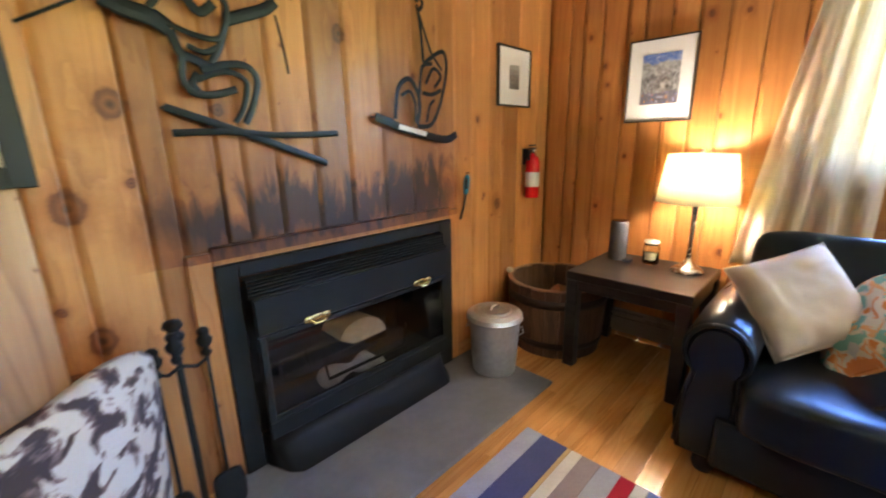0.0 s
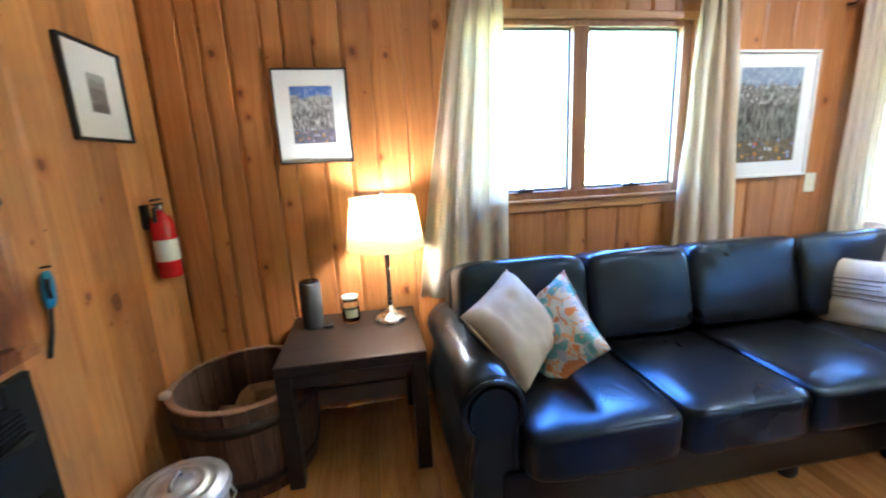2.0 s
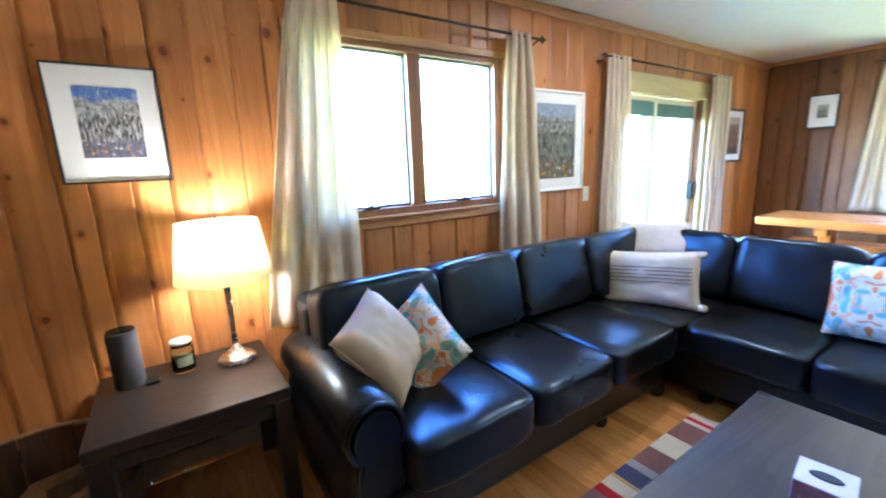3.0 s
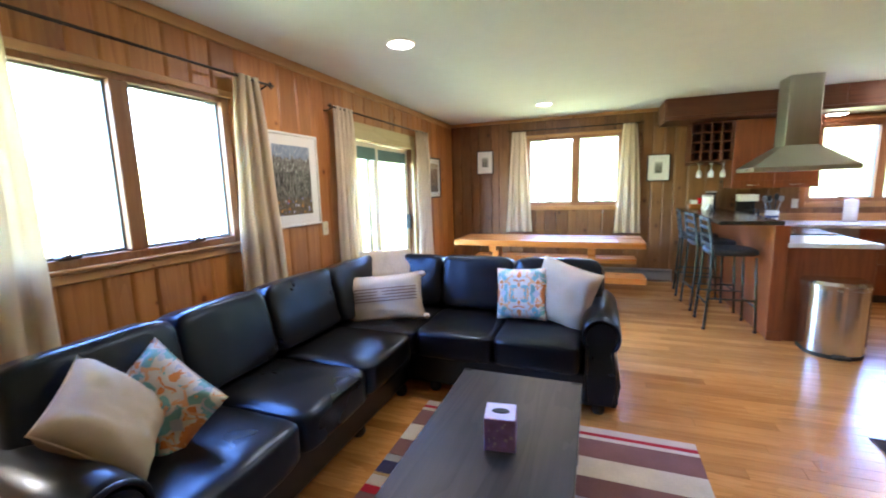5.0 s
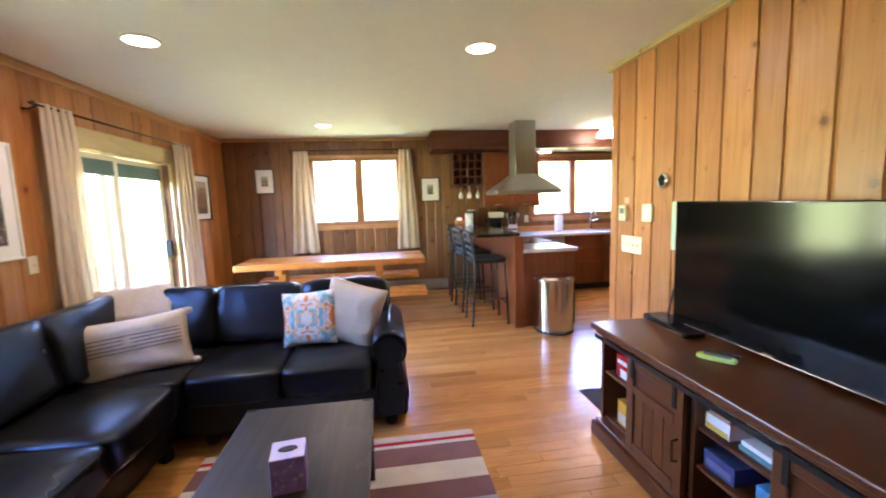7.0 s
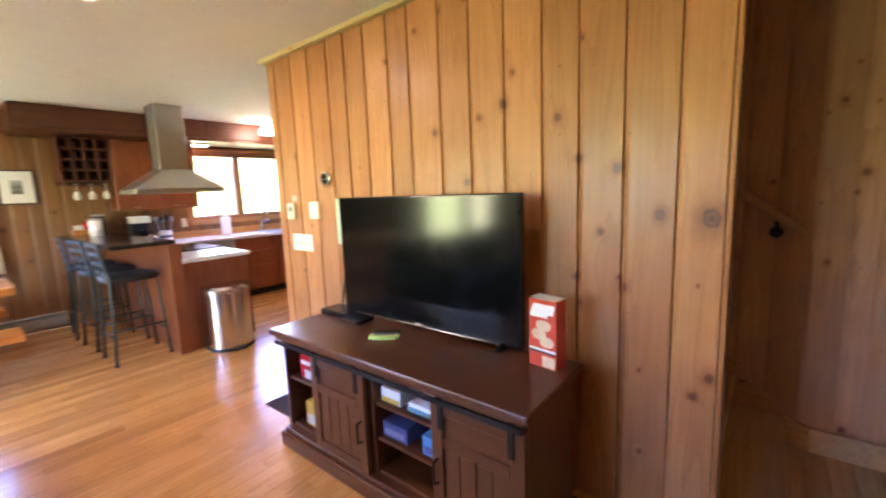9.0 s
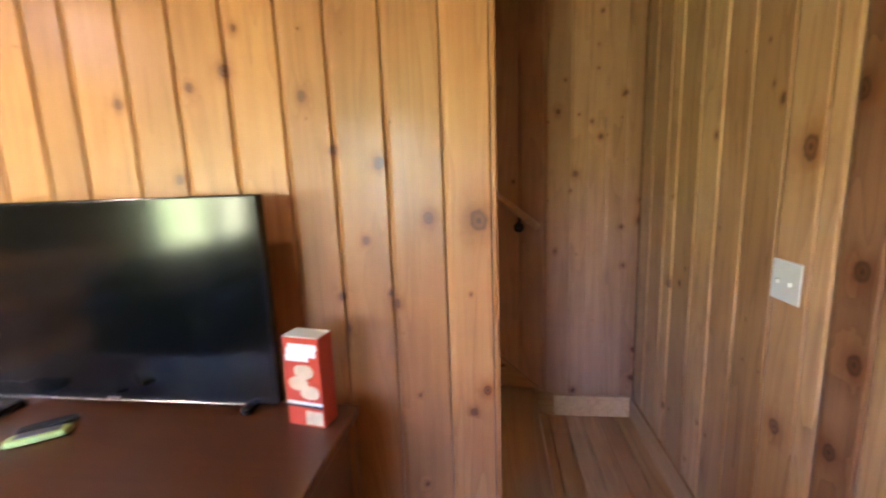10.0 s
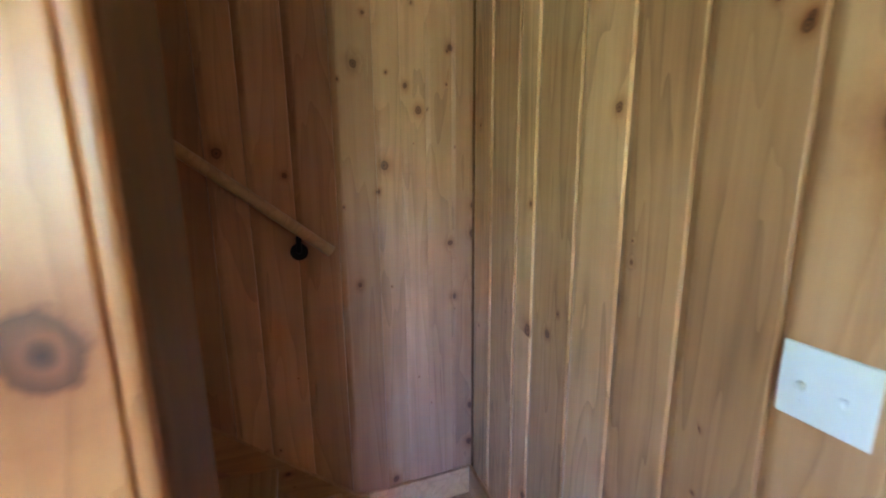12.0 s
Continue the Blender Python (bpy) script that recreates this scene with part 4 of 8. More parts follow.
# ---- windows ----
def window(name, horizontal, at, span, zs, mull, label, blind=0.0):
    """A two-light casement. horizontal: 'x' or 'y' run; at: face of the wall; sign of out comes from the wall."""
    out = 1 if horizontal == "y" else -1
    u0, u1 = span
    z0, z1 = zs
    w = thing(name, ((at if horizontal == "y" else (u0 + u1) / 2), ((u0 + u1) / 2 if horizontal == "y" else at), z0), label, "window", kind="structure")

    def bx(ua, ub, da, db, za, zb, bev=0.004):
        if horizontal == "y":
            return B(at + out * da, ua, za, at + out * db, ub, zb, bev)
        return B(ua, at + out * da, za, ub, at + out * db, zb, bev)

    fr = part("window_frame", bx(u0, u0 + 0.05, 0.01, 0.14, z0, z1), SASH, w)
    for a, b, c, d in ((u1 - 0.05, u1, z0, z1), (u0 + 0.05, u1 - 0.05, z1 - 0.035, z1), (u0 + 0.05, u1 - 0.05, z0, z0 + 0.045), (mull - 0.045, mull + 0.045, z0 + 0.045, z1 - 0.035)):
        part("window_frame", bx(a, b, 0.01, 0.14, c, d), SASH, w)
    for a, b in ((u0 + 0.05, mull - 0.045), (mull + 0.045, u1 - 0.05)):
        sash = part("sash", bx(a, a + 0.012, 0.05, 0.09, z0 + 0.045, z1 - 0.035, 0.002), SASHGREY, w, "grey-bronze sash")
        for p, q, c, d in ((b - 0.012, b, z0 + 0.045, z1 - 0.035), (a + 0.012, b - 0.012, z1 - 0.047, z1 - 0.035), (a + 0.012, b - 0.012, z0 + 0.045, z0 + 0.06)):
            part("sash", bx(p, q, 0.05, 0.09, c, d, 0.002), SASHGREY, w)
        pn = part("pane", bx(a + 0.012, b - 0.012, 0.068, 0.072, z0 + 0.06, z1 - 0.047, 0), PANE, w)
        pn.visible_shadow = False
        bm = bx((a + b) / 2 - 0.045, (a + b) / 2 + 0.045, -0.012, 0.03, z0 + 0.046, z0 + 0.062, 0.004)
        c = (a + b) / 2
        p1 = (at - out * 0.015, c, z0 + 0.07) if horizontal == "y" else (c, at - out * 0.015, z0 + 0.07)
        p2 = (at - out * 0.03, c + 0.05, z0 + 0.055) if horizontal == "y" else (c + 0.05, at - out * 0.03, z0 + 0.055)
        tube(bm, [p1, p2], 0.006, 8)
        part("crank", bm, BRONZE, w, "folding window crank")
    cas = PINE_Y if horizontal == "y" else PINE_X
    part("casing", bx(u0 - 0.065, u1 + 0.065, -0.014, 0.012, z1 - 0.004, z1 + 0.035), cas, w)
    part("casing", bx(u0 - 0.065, u0 - 0.002, -0.014, 0.012, z0 - 0.062, z1 - 0.005), PINE, w)
    part("casing", bx(u1 + 0.002, u1 + 0.065, -0.014, 0.012, z0 - 0.062, z1 - 0.005), PINE, w)
    part("window_sill", bx(u0, u1, -0.03, 0.012, z0 - 0.012, z0 + 0.004), cas, w)
    part("apron", bx(u0, u1, -0.013, 0.012, z0 - 0.062, z0 - 0.013), cas, w)
    if blind:
        part("blind", bx(u0 + 0.052, u1 - 0.052, 0.02, 0.045, z1 - 0.035 - blind, z1 - 0.036), SASH, w, "rolled-up dark blind")
    return w


window("window_1", "y", EX, (W1[0], W1[1]), (W1[2], W1[3]), -0.07, "stained wooden casement window beside the sofa")
window("window_2", "x", SY, (W2[0], W2[1]), (W2[2], W2[3]), 0.985, "wooden casement window over the dining table")
window("window_3", "x", SY, (W3[0], W3[1]), (W3[2], W3[3]), -2.44, "wooden casement window over the kitchen sink", 0.05)

door = thing("door_1", (EX, (SL[0] + SL[1]) / 2, 0), "cream framed sliding glass door", "door", kind="structure")
part("header", B(EX - 0.016, SL[0] - 0.06, 1.895, EX + 0.012, SL[1] + 0.06, 2.05), TRIM_PALE, door, "wide pale header board")
for a, b in ((SL[0] - 0.06, SL[0]), (SL[1], SL[1] + 0.06)):
    part("casing", B(EX - 0.014, a, 0.0, EX + 0.012, b, 1.894), TRIM_PALE, door)
for a, b, d in ((SL[0], -2.46, 0.075), (-2.645, SL[1], 0.03)):
    for p, q, c, e in ((a, a + 0.085, 0.02, 1.88), (b - 0.085, b, 0.02, 1.88), (a + 0.085, b - 0.085, 1.79, 1.88), (a + 0.085, b - 0.085, 0.02, 0.13)):
        part("stile", B(EX + d, p, c, EX + d + 0.04, q, e), DOORWHITE, door)
    pn = part("pane", B(EX + d + 0.018, a + 0.085, 0.13, EX + d + 0.022, b - 0.085, 1.79, 0), PANE, door)
    pn.visible_shadow = False
    part("blind", B(EX + d - 0.012, a + 0.07, 1.71, EX + d - 0.002, b - 0.07, 1.835), plain("teal_valance", (0.10, 0.20, 0.19), 0.7), door, "gathered grey-green blind")
part("threshold", B(EX, SL[0], 0, EX + 0.13, SL[1], 0.02), BRONZE, door)
part("pull", B(EX + 0.02, -3.425, 0.90, EX + 0.075, -3.395, 1.08, 0.008), BLACKIRON, door, "black pull handle")


# ---- curtains ----
def curtain(name, horizontal, at, top, bottom, ztop, zbot, folds, label, seed, group, depth=0.027):
    """A hanging panel, gathered between top=(u0, u1) and bottom=(u0, u1)."""
    cloth_thing = thing(name, ((at, (bottom[0] + bottom[1]) / 2, zbot) if horizontal == "y" else ((bottom[0] + bottom[1]) / 2, at, zbot)), label, "curtain", group)
    bm = bmesh.new()
    nu, nv = folds * 10, 26
    rows = []
    for j in range(nv + 1):
        f = j / nv
        z = ztop + (zbot - ztop) * f
        e = f ** 0.8
        a, b = top[0] + (bottom[0] - top[0]) * e, top[1] + (bottom[1] - top[1]) * e
        row = []
        for i in range(nu + 1):
            s = i / nu
            ph = 2 * math.pi * folds * s + 0.7 * noise.noise(Vector((s * 3 + seed, f * 1.4, 0)))
            d = depth * (0.55 + 0.45 * f) * math.sin(ph) + 0.018 * noise.noise(Vector((s * 5 + seed, f * 3, 2)))
            u = a + (b - a) * s + 0.010 * math.sin(ph * 2)
            row.append(bm.verts.new((at + d, u, z) if horizontal == "y" else (u, at + d, z)))
        rows.append(row)
    for j in range(nv):
        for i in range(nu):
            bm.faces.new((rows[j][i], rows[j][i + 1], rows[j + 1][i + 1], rows[j + 1][i]))
    ob = part("panel", bm, CURTAIN, cloth_thing, smooth=True)
    so = ob.modifiers.new("thickness", "SOLIDIFY")
    so.thickness = 0.004
    return cloth_thing


GE, GS, GD = "curtains at the sofa window", "curtains at the dining window", "curtains at the sliding door"
curtain("curtain", "y", EX - 0.085, (0.60, 0.40), (0.86, 0.37), 2.14, 0.62, 4, "long beige linen curtain panel, spread at the hem", 1.0, GE)
curtain("curtain", "y", EX - 0.085, (-0.70, -0.86), (-0.60, -1.01), 2.14, 0.70, 3, "long beige linen curtain panel, narrow", 5.0, GE)
curtain("curtain", "y", EX - 0.085, (-1.72, -1.98), (-1.70, -2.06), 2.12, 0.10, 4, "full-length beige linen curtain panel", 9.0, GD)
curtain("curtain", "y", EX - 0.085, (-3.42, -3.78), (-3.46, -3.86), 2.12, 0.10, 4, "full-length beige linen curtain panel", 13.0, GD)
curtain("curtain", "x", SY + 0.085, (1.88, 1.70), (1.98, 1.60), 2.19, 0.70, 3, "short beige linen curtain panel", 17.0, GS)
curtain("curtain", "x", SY + 0.085, (0.36, 0.20), (0.44, 0.10), 2.20, 0.70, 3, "short beige linen curtain panel", 21.0, GS)


def curtain_rod(horizontal, at, u0, u1, z, label, stands):
    r = thing("curtain_rod", ((at, (u0 + u1) / 2, z) if horizontal == "y" else ((u0 + u1) / 2, at, z)), label, "curtain rod")
    P = (lambda u, d=0.0, dz=0.0: (at + d, u, z + dz)) if horizontal == "y" else (lambda u, d=0.0, dz=0.0: (u, at + d, z + dz))
    part("rod", tube(bmesh.new(), [P(u0), P(u1)], 0.008, 10), BRONZE, r, smooth=True)
    s = 1 if horizontal == "y" else -1
    for u in (u0, u1):
        e = 0.03 if u == u1 else -0.03
        bm = tube(bmesh.new(), [P(u, 0, 0), P(u + e, 0, 0.02), P(u + e * 1.6, 0, -0.005), P(u + e * 0.6, 0, -0.02)], 0.006, 8)
        part("finial", bm, BRONZE, r, "curled iron finial", smooth=True)
    for u in stands:
        part("bracket", tube(bmesh.new(), [P(u, 0.10 * s, -0.02), P(u, 0.05 * s, -0.025), P(u, 0, -0.005)], 0.006, 8), BRONZE, r)
    return r


curtain_rod("y", EX - 0.085, 0.72, -1.02, 2.125, "thin dark iron curtain rod over the window", (0.66, -0.96))
curtain_rod("y", EX - 0.085, -1.64, -3.82, 2.105, "thin dark iron curtain rod over the sliding door", (-1.70, -3.86 + 0.1))
curtain_rod("x", SY + 0.085, 0.16, 1.92, 2.20, "thin dark iron curtain rod over the dining window", (0.2, 1.88))


# ---- sectional sofa ----
sofa = thing("sectional_sofa", (2.2, -0.6, 0), "black leather L-shaped sectional sofa with rolled arms", "sofa")
part("base", B(1.90, -1.12, 0.06, 2.76, 0.70, 0.27, 0.02, 2), LEATHER, sofa, "leather-clad base")
part("base", B(0.66, -1.98, 0.06, 2.76, -1.12, 0.27, 0.02, 2), LEATHER, sofa)
part("back_frame", B(2.58, -1.98, 0.27, 2.78, 0.74, 0.79, 0.05, 3), LEATHER, sofa)
part("back_frame", B(0.62, -2.0, 0.27, 2.58, -1.80, 0.79, 0.05, 3), LEATHER, sofa)


def seat(cx, cy, hx, hy, seed):
    bm = blob(bmesh.new(), (cx, cy, 0.365), (hx, hy, 0.095), 9.0, 16, 0, 0.12, None, 0.005, seed)
    part("seat_cushion", bm, LEATHER, sofa, smooth=True)


for cy, hy, sd in ((0.355, 0.285, 1), (-0.19, 0.26, 4), (-0.735, 0.285, 8)):
    seat(2.13, cy, 0.32, hy, sd)
seat(2.20, -1.40, 0.38, 0.39, 12)
for cx, sd in ((1.555, 15), (1.02, 19)):
    seat(cx, -1.36, 0.268, 0.32, sd)


def back(c, h, m, seed):
    part("back_cushion", blob(bmesh.new(), c, h, 7.0, 16, 0, 0.0, m, 0.007, seed), LEATHER, sofa, smooth=True)


LEAN_E, LEAN_S = pose(0, 0, 0, 0, 13, 0), pose(0, 0, 0, 13, 0, 0)
for cy, hy, sd in ((0.43, 0.305, 31), (-0.14, 0.265, 35), (-0.72, 0.315, 39)):
    back((2.49, cy, 0.66), (0.115, hy, 0.205), LEAN_E, sd)
back((2.45, -1.34, 0.66), (0.115, 0.36, 0.205), LEAN_E, 43)
for cx, hx, sd in ((2.10, 0.28, 47), (1.54, 0.285, 51), (0.945, 0.31, 55)):
    back((cx, -1.70, 0.66), (hx, 0.115, 0.205), LEAN_S, sd)


def arm(m):
    """A rolled arm: front face at y=0, running to +y; m sets it into the room."""
    prof = []
    for k in range(25):
        a = radians(-40 + k * 270 / 24)
        prof.append((0.112 * math.cos(a), 0.51 + 0.112 * math.sin(a)))
    prof = [(0.085, 0.06), (0.10, 0.20), (0.088, 0.36)] + prof + [(-0.088, 0.36), (-0.118, 0.20), (-0.095, 0.06)]
    bm = bmesh.new()
    ys = [0.0, 0.02, 0.25, 0.5, 0.75, 0.83]
    rings = []
    for i, y in enumerate(ys):
        k = 0.96 if i in (0, len(ys) - 1) else 1.0
        rings.append([bm.verts.new((x * k, y, 0.3 + (z - 0.3) * k + (0.012 * math.sin(y * 5) if z > 0.45 else 0))) for x, z in prof])
    n = len(prof)
    for a, b in zip(rings, rings[1:]):
        for i in range(n):
            j = (i + 1) % n
            bm.faces.new((a[i], a[j], b[j], b[i]))
    bm.faces.new(rings[0][::-1])
    bm.faces.new(rings[-1])
    bm.transform(m)
    ob = part("arm", bm, LEATHER, sofa, smooth=True)
    pts = [(x * 0.9, -0.008, 0.3 + (z - 0.3) * 0.955) for x, z in prof[3:-3]]
    bm = tube(bmesh.new(), [(0.075, -0.008, 0.10), (0.080, -0.008, 0.30), *pts, (-0.080, -0.008, 0.30), (-0.095, -0.008, 0.10)], 0.010, 8)
    bm.transform(m)
    part("piping", bm, LEATHER, ob, smooth=True)
    bm = bmesh.new()
    vs = [bm.verts.new((x * 0.74, -0.016, 0.3 + (z - 0.3) * 0.90)) for x, z in prof]
    vb = [bm.verts.new((x * 0.80, 0.01, 0.3 + (z - 0.3) * 0.92)) for x, z in prof]
    bm.faces.new(vs[::-1])
    for i in range(n):
        j = (i + 1) % n
        bm.faces.new((vs[i], vs[j], vb[j], vb[i]))
    bm.transform(m)
    part("arm_front", bm, LEATHER, ob, "padded arm front")


arm(pose(1.935, 0.725, 0, 0, 0, -90))
arm(pose(0.645, -1.13, 0, 0, 0, 180) @ Matrix.Diagonal((-1, 1, 1, 1)))
for fx, fy in ((1.97, 0.72), (1.95, -0.52), (1.92, -1.02), (0.65, -1.18), (1.72, -1.16), (2.70, 0.68), (0.66, -1.92), (2.7, -1.9)):
    part("foot", lathe(bmesh.new(), [(0, 0), (0.032, 0), (0.040, 0.02), (0.036, 0.062), (0, 0.062)], (fx, fy, 0), 14), BLACKMATT, sofa, smooth=True)

# ---- coffee table, end table, television stand, fireplace ----
ct = thing("coffee_table", (1.04, -0.05, 0.012), "charcoal stained wooden coffee table on the striped rug", "table")
part("tabletop", B(0.735, -0.675, 0.375, 1.345, 0.565, 0.42, 0.004), GREYWOOD, ct)
part("apron", B(0.775, -0.635, 0.30, 1.305, 0.525, 0.374, 0.003), GREYWOOD, ct)
for x in (0.745, 1.275):
    for y in (-0.665, 0.495):
        part("leg", B(x, y, 0.012, x + 0.06, y + 0.06, 0.374, 0.004), GREYWOOD, ct)
for x, y in ((0.74, -0.67), (1.30, -0.67)):
    part("corner_plate", B(x, y, 0.4205, x + 0.045, y + 0.018, 0.4225, 0.0005), BLACKIRON, ct, "small dark corner plate")

et = thing("end_table", (2.60, 1.20, 0), "square espresso wooden end table beside the sofa", "table")
part("tabletop", B(2.31, 0.895, 0.512, 2.865, 1.505, 0.56, 0.004), ESPRESSO, et)
for x in (2.312, 2.80):
    for y in (0.897, 1.44):
        part("leg", B(x, y, 0, x + 0.062, y + 0.062, 0.511, 0.003), ESPRESSO, et)
for b in ((2.325, 0.96, 2.345, 1.44), (2.835, 0.96, 2.855, 1.44), (2.375, 0.905, 2.80, 0.925), (2.375, 1.475, 2.80, 1.495)):
    part("rail", B(b[0], b[1], 0.455, b[2], b[3], 0.511, 0.002), ESPRESSO, et)

tvs = thing("tv_stand", (-0.76, -0.06, 0), "dark brown wooden television stand with sliding barn doors", "tv stand")
X0, X1, Y0, Y1 = -1.02, -0.53, -0.835, 0.712
part("top", B(X0, Y0, 0.648, X1, Y1, 0.68, 0.007, 2), WALNUT, tvs)
part("cornice", B(X0 + 0.02, Y0 + 0.025, 0.622, X1 - 0.02, Y1 - 0.025, 0.647, 0.005), WALNUT, tvs)
part("plinth", B(X0 + 0.01, Y0 + 0.01, 0.0, X1 - 0.005, Y1 - 0.01, 0.085, 0.008, 2), WALNUT, tvs)
part("plinth_moulding", B(X0 + 0.03, Y0 + 0.025, 0.086, X1 - 0.025, Y1 - 0.025, 0.105, 0.006), WALNUT, tvs)
part("back_panel", B(X0 + 0.03, Y0 + 0.045, 0.106, X0 + 0.045, Y1 - 0.045, 0.621, 0.001), WALNUT, tvs)
BAYS = (-0.80, -0.415, -0.09, 0.30, 0.675)
for y in BAYS:
    part("upright", B(X0 + 0.046, y - 0.012, 0.106, X1 - 0.06, y + 0.012, 0.621, 0.002), WALNUT, tvs)
for a, b, zs in ((BAYS[0], BAYS[1], (0.106, 0.38)), (BAYS[1], BAYS[2], (0.106,)), (BAYS[2], BAYS[3], (0.106, 0.27, 0.44)), (BAYS[3], BAYS[4], (0.106,))):
    for z in zs:
        part("shelf", B(X0 + 0.046, a + 0.013, z, X1 - 0.075, b - 0.013, z + 0.016, 0.001), WALNUT, tvs)
for a, b in ((-0.50, -0.10), (0.29, 0.69)):
    dr = part("barn_door", B(X1 - 0.052, a, 0.112, X1 - 0.034, b, 0.605, 0.003), WALNUT, tvs)
    for p, q, c, d in ((a, a + 0.055, 0.112, 0.605), (b - 0.055, b, 0.112, 0.605), (a + 0.055, b - 0.055, 0.42, 0.465), (a + 0.055, b - 0.055, 0.112, 0.16), (a + 0.055, b - 0.055, 0.555, 0.605)):
        part("door_frame", B(X1 - 0.034, p, c, X1 - 0.022, q, d, 0.003), WALNUT, dr)
    for k in range(4):
        y = a + 0.06 + k * 0.072
        part("panel_board", B(X1 - 0.0345, y, 0.162, X1 - 0.029, y + 0.068, 0.418, 0.002), WALNUT, dr)
    for y in (a + 0.05, b - 0.05):
        part("hanger", B(X1 - 0.022, y - 0.012, 0.50, X1 - 0.015, y + 0.012, 0.628, 0.002), BLACKIRON, dr, "black roller strap")
    hy = b - 0.028 if a < 0 else a + 0.028
    part("handle", tube(bmesh.new(), [(X1 - 0.022, hy, 0.27), (X1 + 0.004, hy, 0.275), (X1 + 0.004, hy, 0.365), (X1 - 0.022, hy, 0.37)], 0.005, 8), BLACKIRON, dr, "black bar handle", smooth=True)
part("rail", B(X1 - 0.020, Y0 + 0.03, 0.598, X1 - 0.012, Y1 - 0.03, 0.622, 0.002), BLACKIRON, tvs, "black sliding rail")

tv = thing("television", (-0.98, -0.115, 0.68), "large black flat-screen television on the stand", "television")
part("bezel", B(-0.995, -0.705, 0.702, -0.958, 0.470, 1.368, 0.006, 2), BLACKGLOSS, tv)
scr, nt_s, bs_s = nodes("tv_screen")
put(nt_s, bs_s, (0.0025, 0.003, 0.003), 0.13, 0.0, 0.30)
part("screen", B(-0.9575, -0.690, 0.728, -0.9545, 0.455, 1.355, 0), scr, tv, "dark glossy screen")
part("chin", B(-0.957, -0.14, 0.706, -0.952, -0.09, 0.716, 0.001), CHROME, tv, "small silver maker's badge")
part("chin_line", B(-0.957, -0.60, 0.7025, -0.951, 0.36, 0.7065, 0.001), NICKEL, tv)
part("stand_foot", B(-1.03, -0.62, 0.680, -0.925, -0.59, 0.704, 0.006), BLACKGLOSS, tv)
part("stand_foot", B(-1.03, 0.355, 0.680, -0.925, 0.385, 0.704, 0.006), BLACKGLOSS, tv)

hearth = solo("hearth", B(0.64, 1.432, 0.0, 2.085, NY - 0.02, 0.02, 0.004), SLATE, "dark grey slate hearth slab on the floor", "hearth", kind="structure")
fp = thing("fireplace", (1.30, 1.9, 0.02), "black steel insert fireplace with glass doors and brass handles", "fireplace")
FY = 1.985
for b in ((0.652, 0.02, 0.727, 0.90), (1.888, 0.02, 1.955, 0.90), (0.7275, 0.852, 1.8875, 0.915)):
    part("wood_surround", B(b[0], FY - 0.008, b[1], b[2], NY + 0.015, b[3], 0.004), PINE_N, fp, "scorched pine surround")
part("black_surround", B(0.728, FY - 0.022, 0.02, 0.80, NY + 0.012, 0.851, 0.003), BLACKIRON, fp)
part("black_surround", B(1.80, FY - 0.022, 0.02, 1.887, NY + 0.012, 0.851, 0.003), BLACKIRON, fp)
part("black_surround", B(0.8005, FY - 0.022, 0.80, 1.7995, NY + 0.012, 0.851, 0.003), BLACKIRON, fp)
for k in range(5):
    z = 0.735 + k * 0.013
    part("louvre", B(0.805, FY - 0.060, z, 1.795, FY - 0.01, z + 0.007, 0.002, 1), BLACKIRON, fp)
part("hood_lip", B(0.802, FY - 0.075, 0.722, 1.798, FY - 0.005, 0.733, 0.003), BLACKIRON, fp)
part("door_band", B(0.815, FY - 0.075, 0.58, 1.785, FY - 0.055, 0.720, 0.004), BLACKIRON, fp, "curved black upper door band")
for a, b in ((0.815, 1.785),):
    dd = part("glass_door", B(a, FY - 0.078, 0.225, a + 0.028, FY - 0.058, 0.578, 0.003), BLACKIRON, fp)
    for p, q, c, d in ((b - 0.028, b, 0.225, 0.578), (a + 0.0285, b - 0.0285, 0.225, 0.25), (a + 0.0285, b - 0.0285, 0.556, 0.578)):
        part("door_rail", B(p, FY - 0.078, c, q, FY - 0.058, d, 0.003), BLACKIRON, dd)
    part("pane", B(a + 0.028, FY - 0.070, 0.25, b - 0.028, FY - 0.066, 0.556, 0), SMOKED, dd, "smoked glass pane").visible_shadow = False
for hx in (1.04, 1.60):
    bm = bmesh.new()
    blob(bm, (hx, FY - 0.088, 0.590), (0.042, 0.006, 0.018), 2.4, 8)
    for s in (-1, 1):
        blob(bm, (hx + s * 0.038, FY - 0.092, 0.594), (0.020, 0.010, 0.017), 2.2, 7)
    tube(bm, [(hx - 0.036, FY - 0.10, 0.592), (hx - 0.018, FY - 0.112, 0.578), (hx + 0.018, FY - 0.112, 0.578), (hx + 0.036, FY - 0.10, 0.592)], 0.0055, 8)
    part("handle", bm, BRASS, fp, "ornate polished brass handle", smooth=True)
part("lower_band", B(0.815, FY - 0.074, 0.15, 1.785, FY - 0.05, 0.222, 0.004), BLACKIRON, fp)
bm = bmesh.new()
n = 24
prof = [(0.150, 0.075), (0.10, 0.090), (0.021, 0.165)]
rows = []
for z, d in prof:
    row = []
    for k in range(n + 1):
        u = k / n
        edge = min(u, 1 - u) / 0.10
        dd_ = d * (math.sin(min(1, edge) * math.pi / 2) ** 0.6)
        row.append(bm.verts.new((0.80 + 0.99 * u, FY - max(dd_, 0.01), z)))
    rows.append(row)
for a, b in zip(rows, rows[1:]):
    for k in range(n):
        bm.faces.new((a[k], b[k], b[k + 1], a[k + 1]))
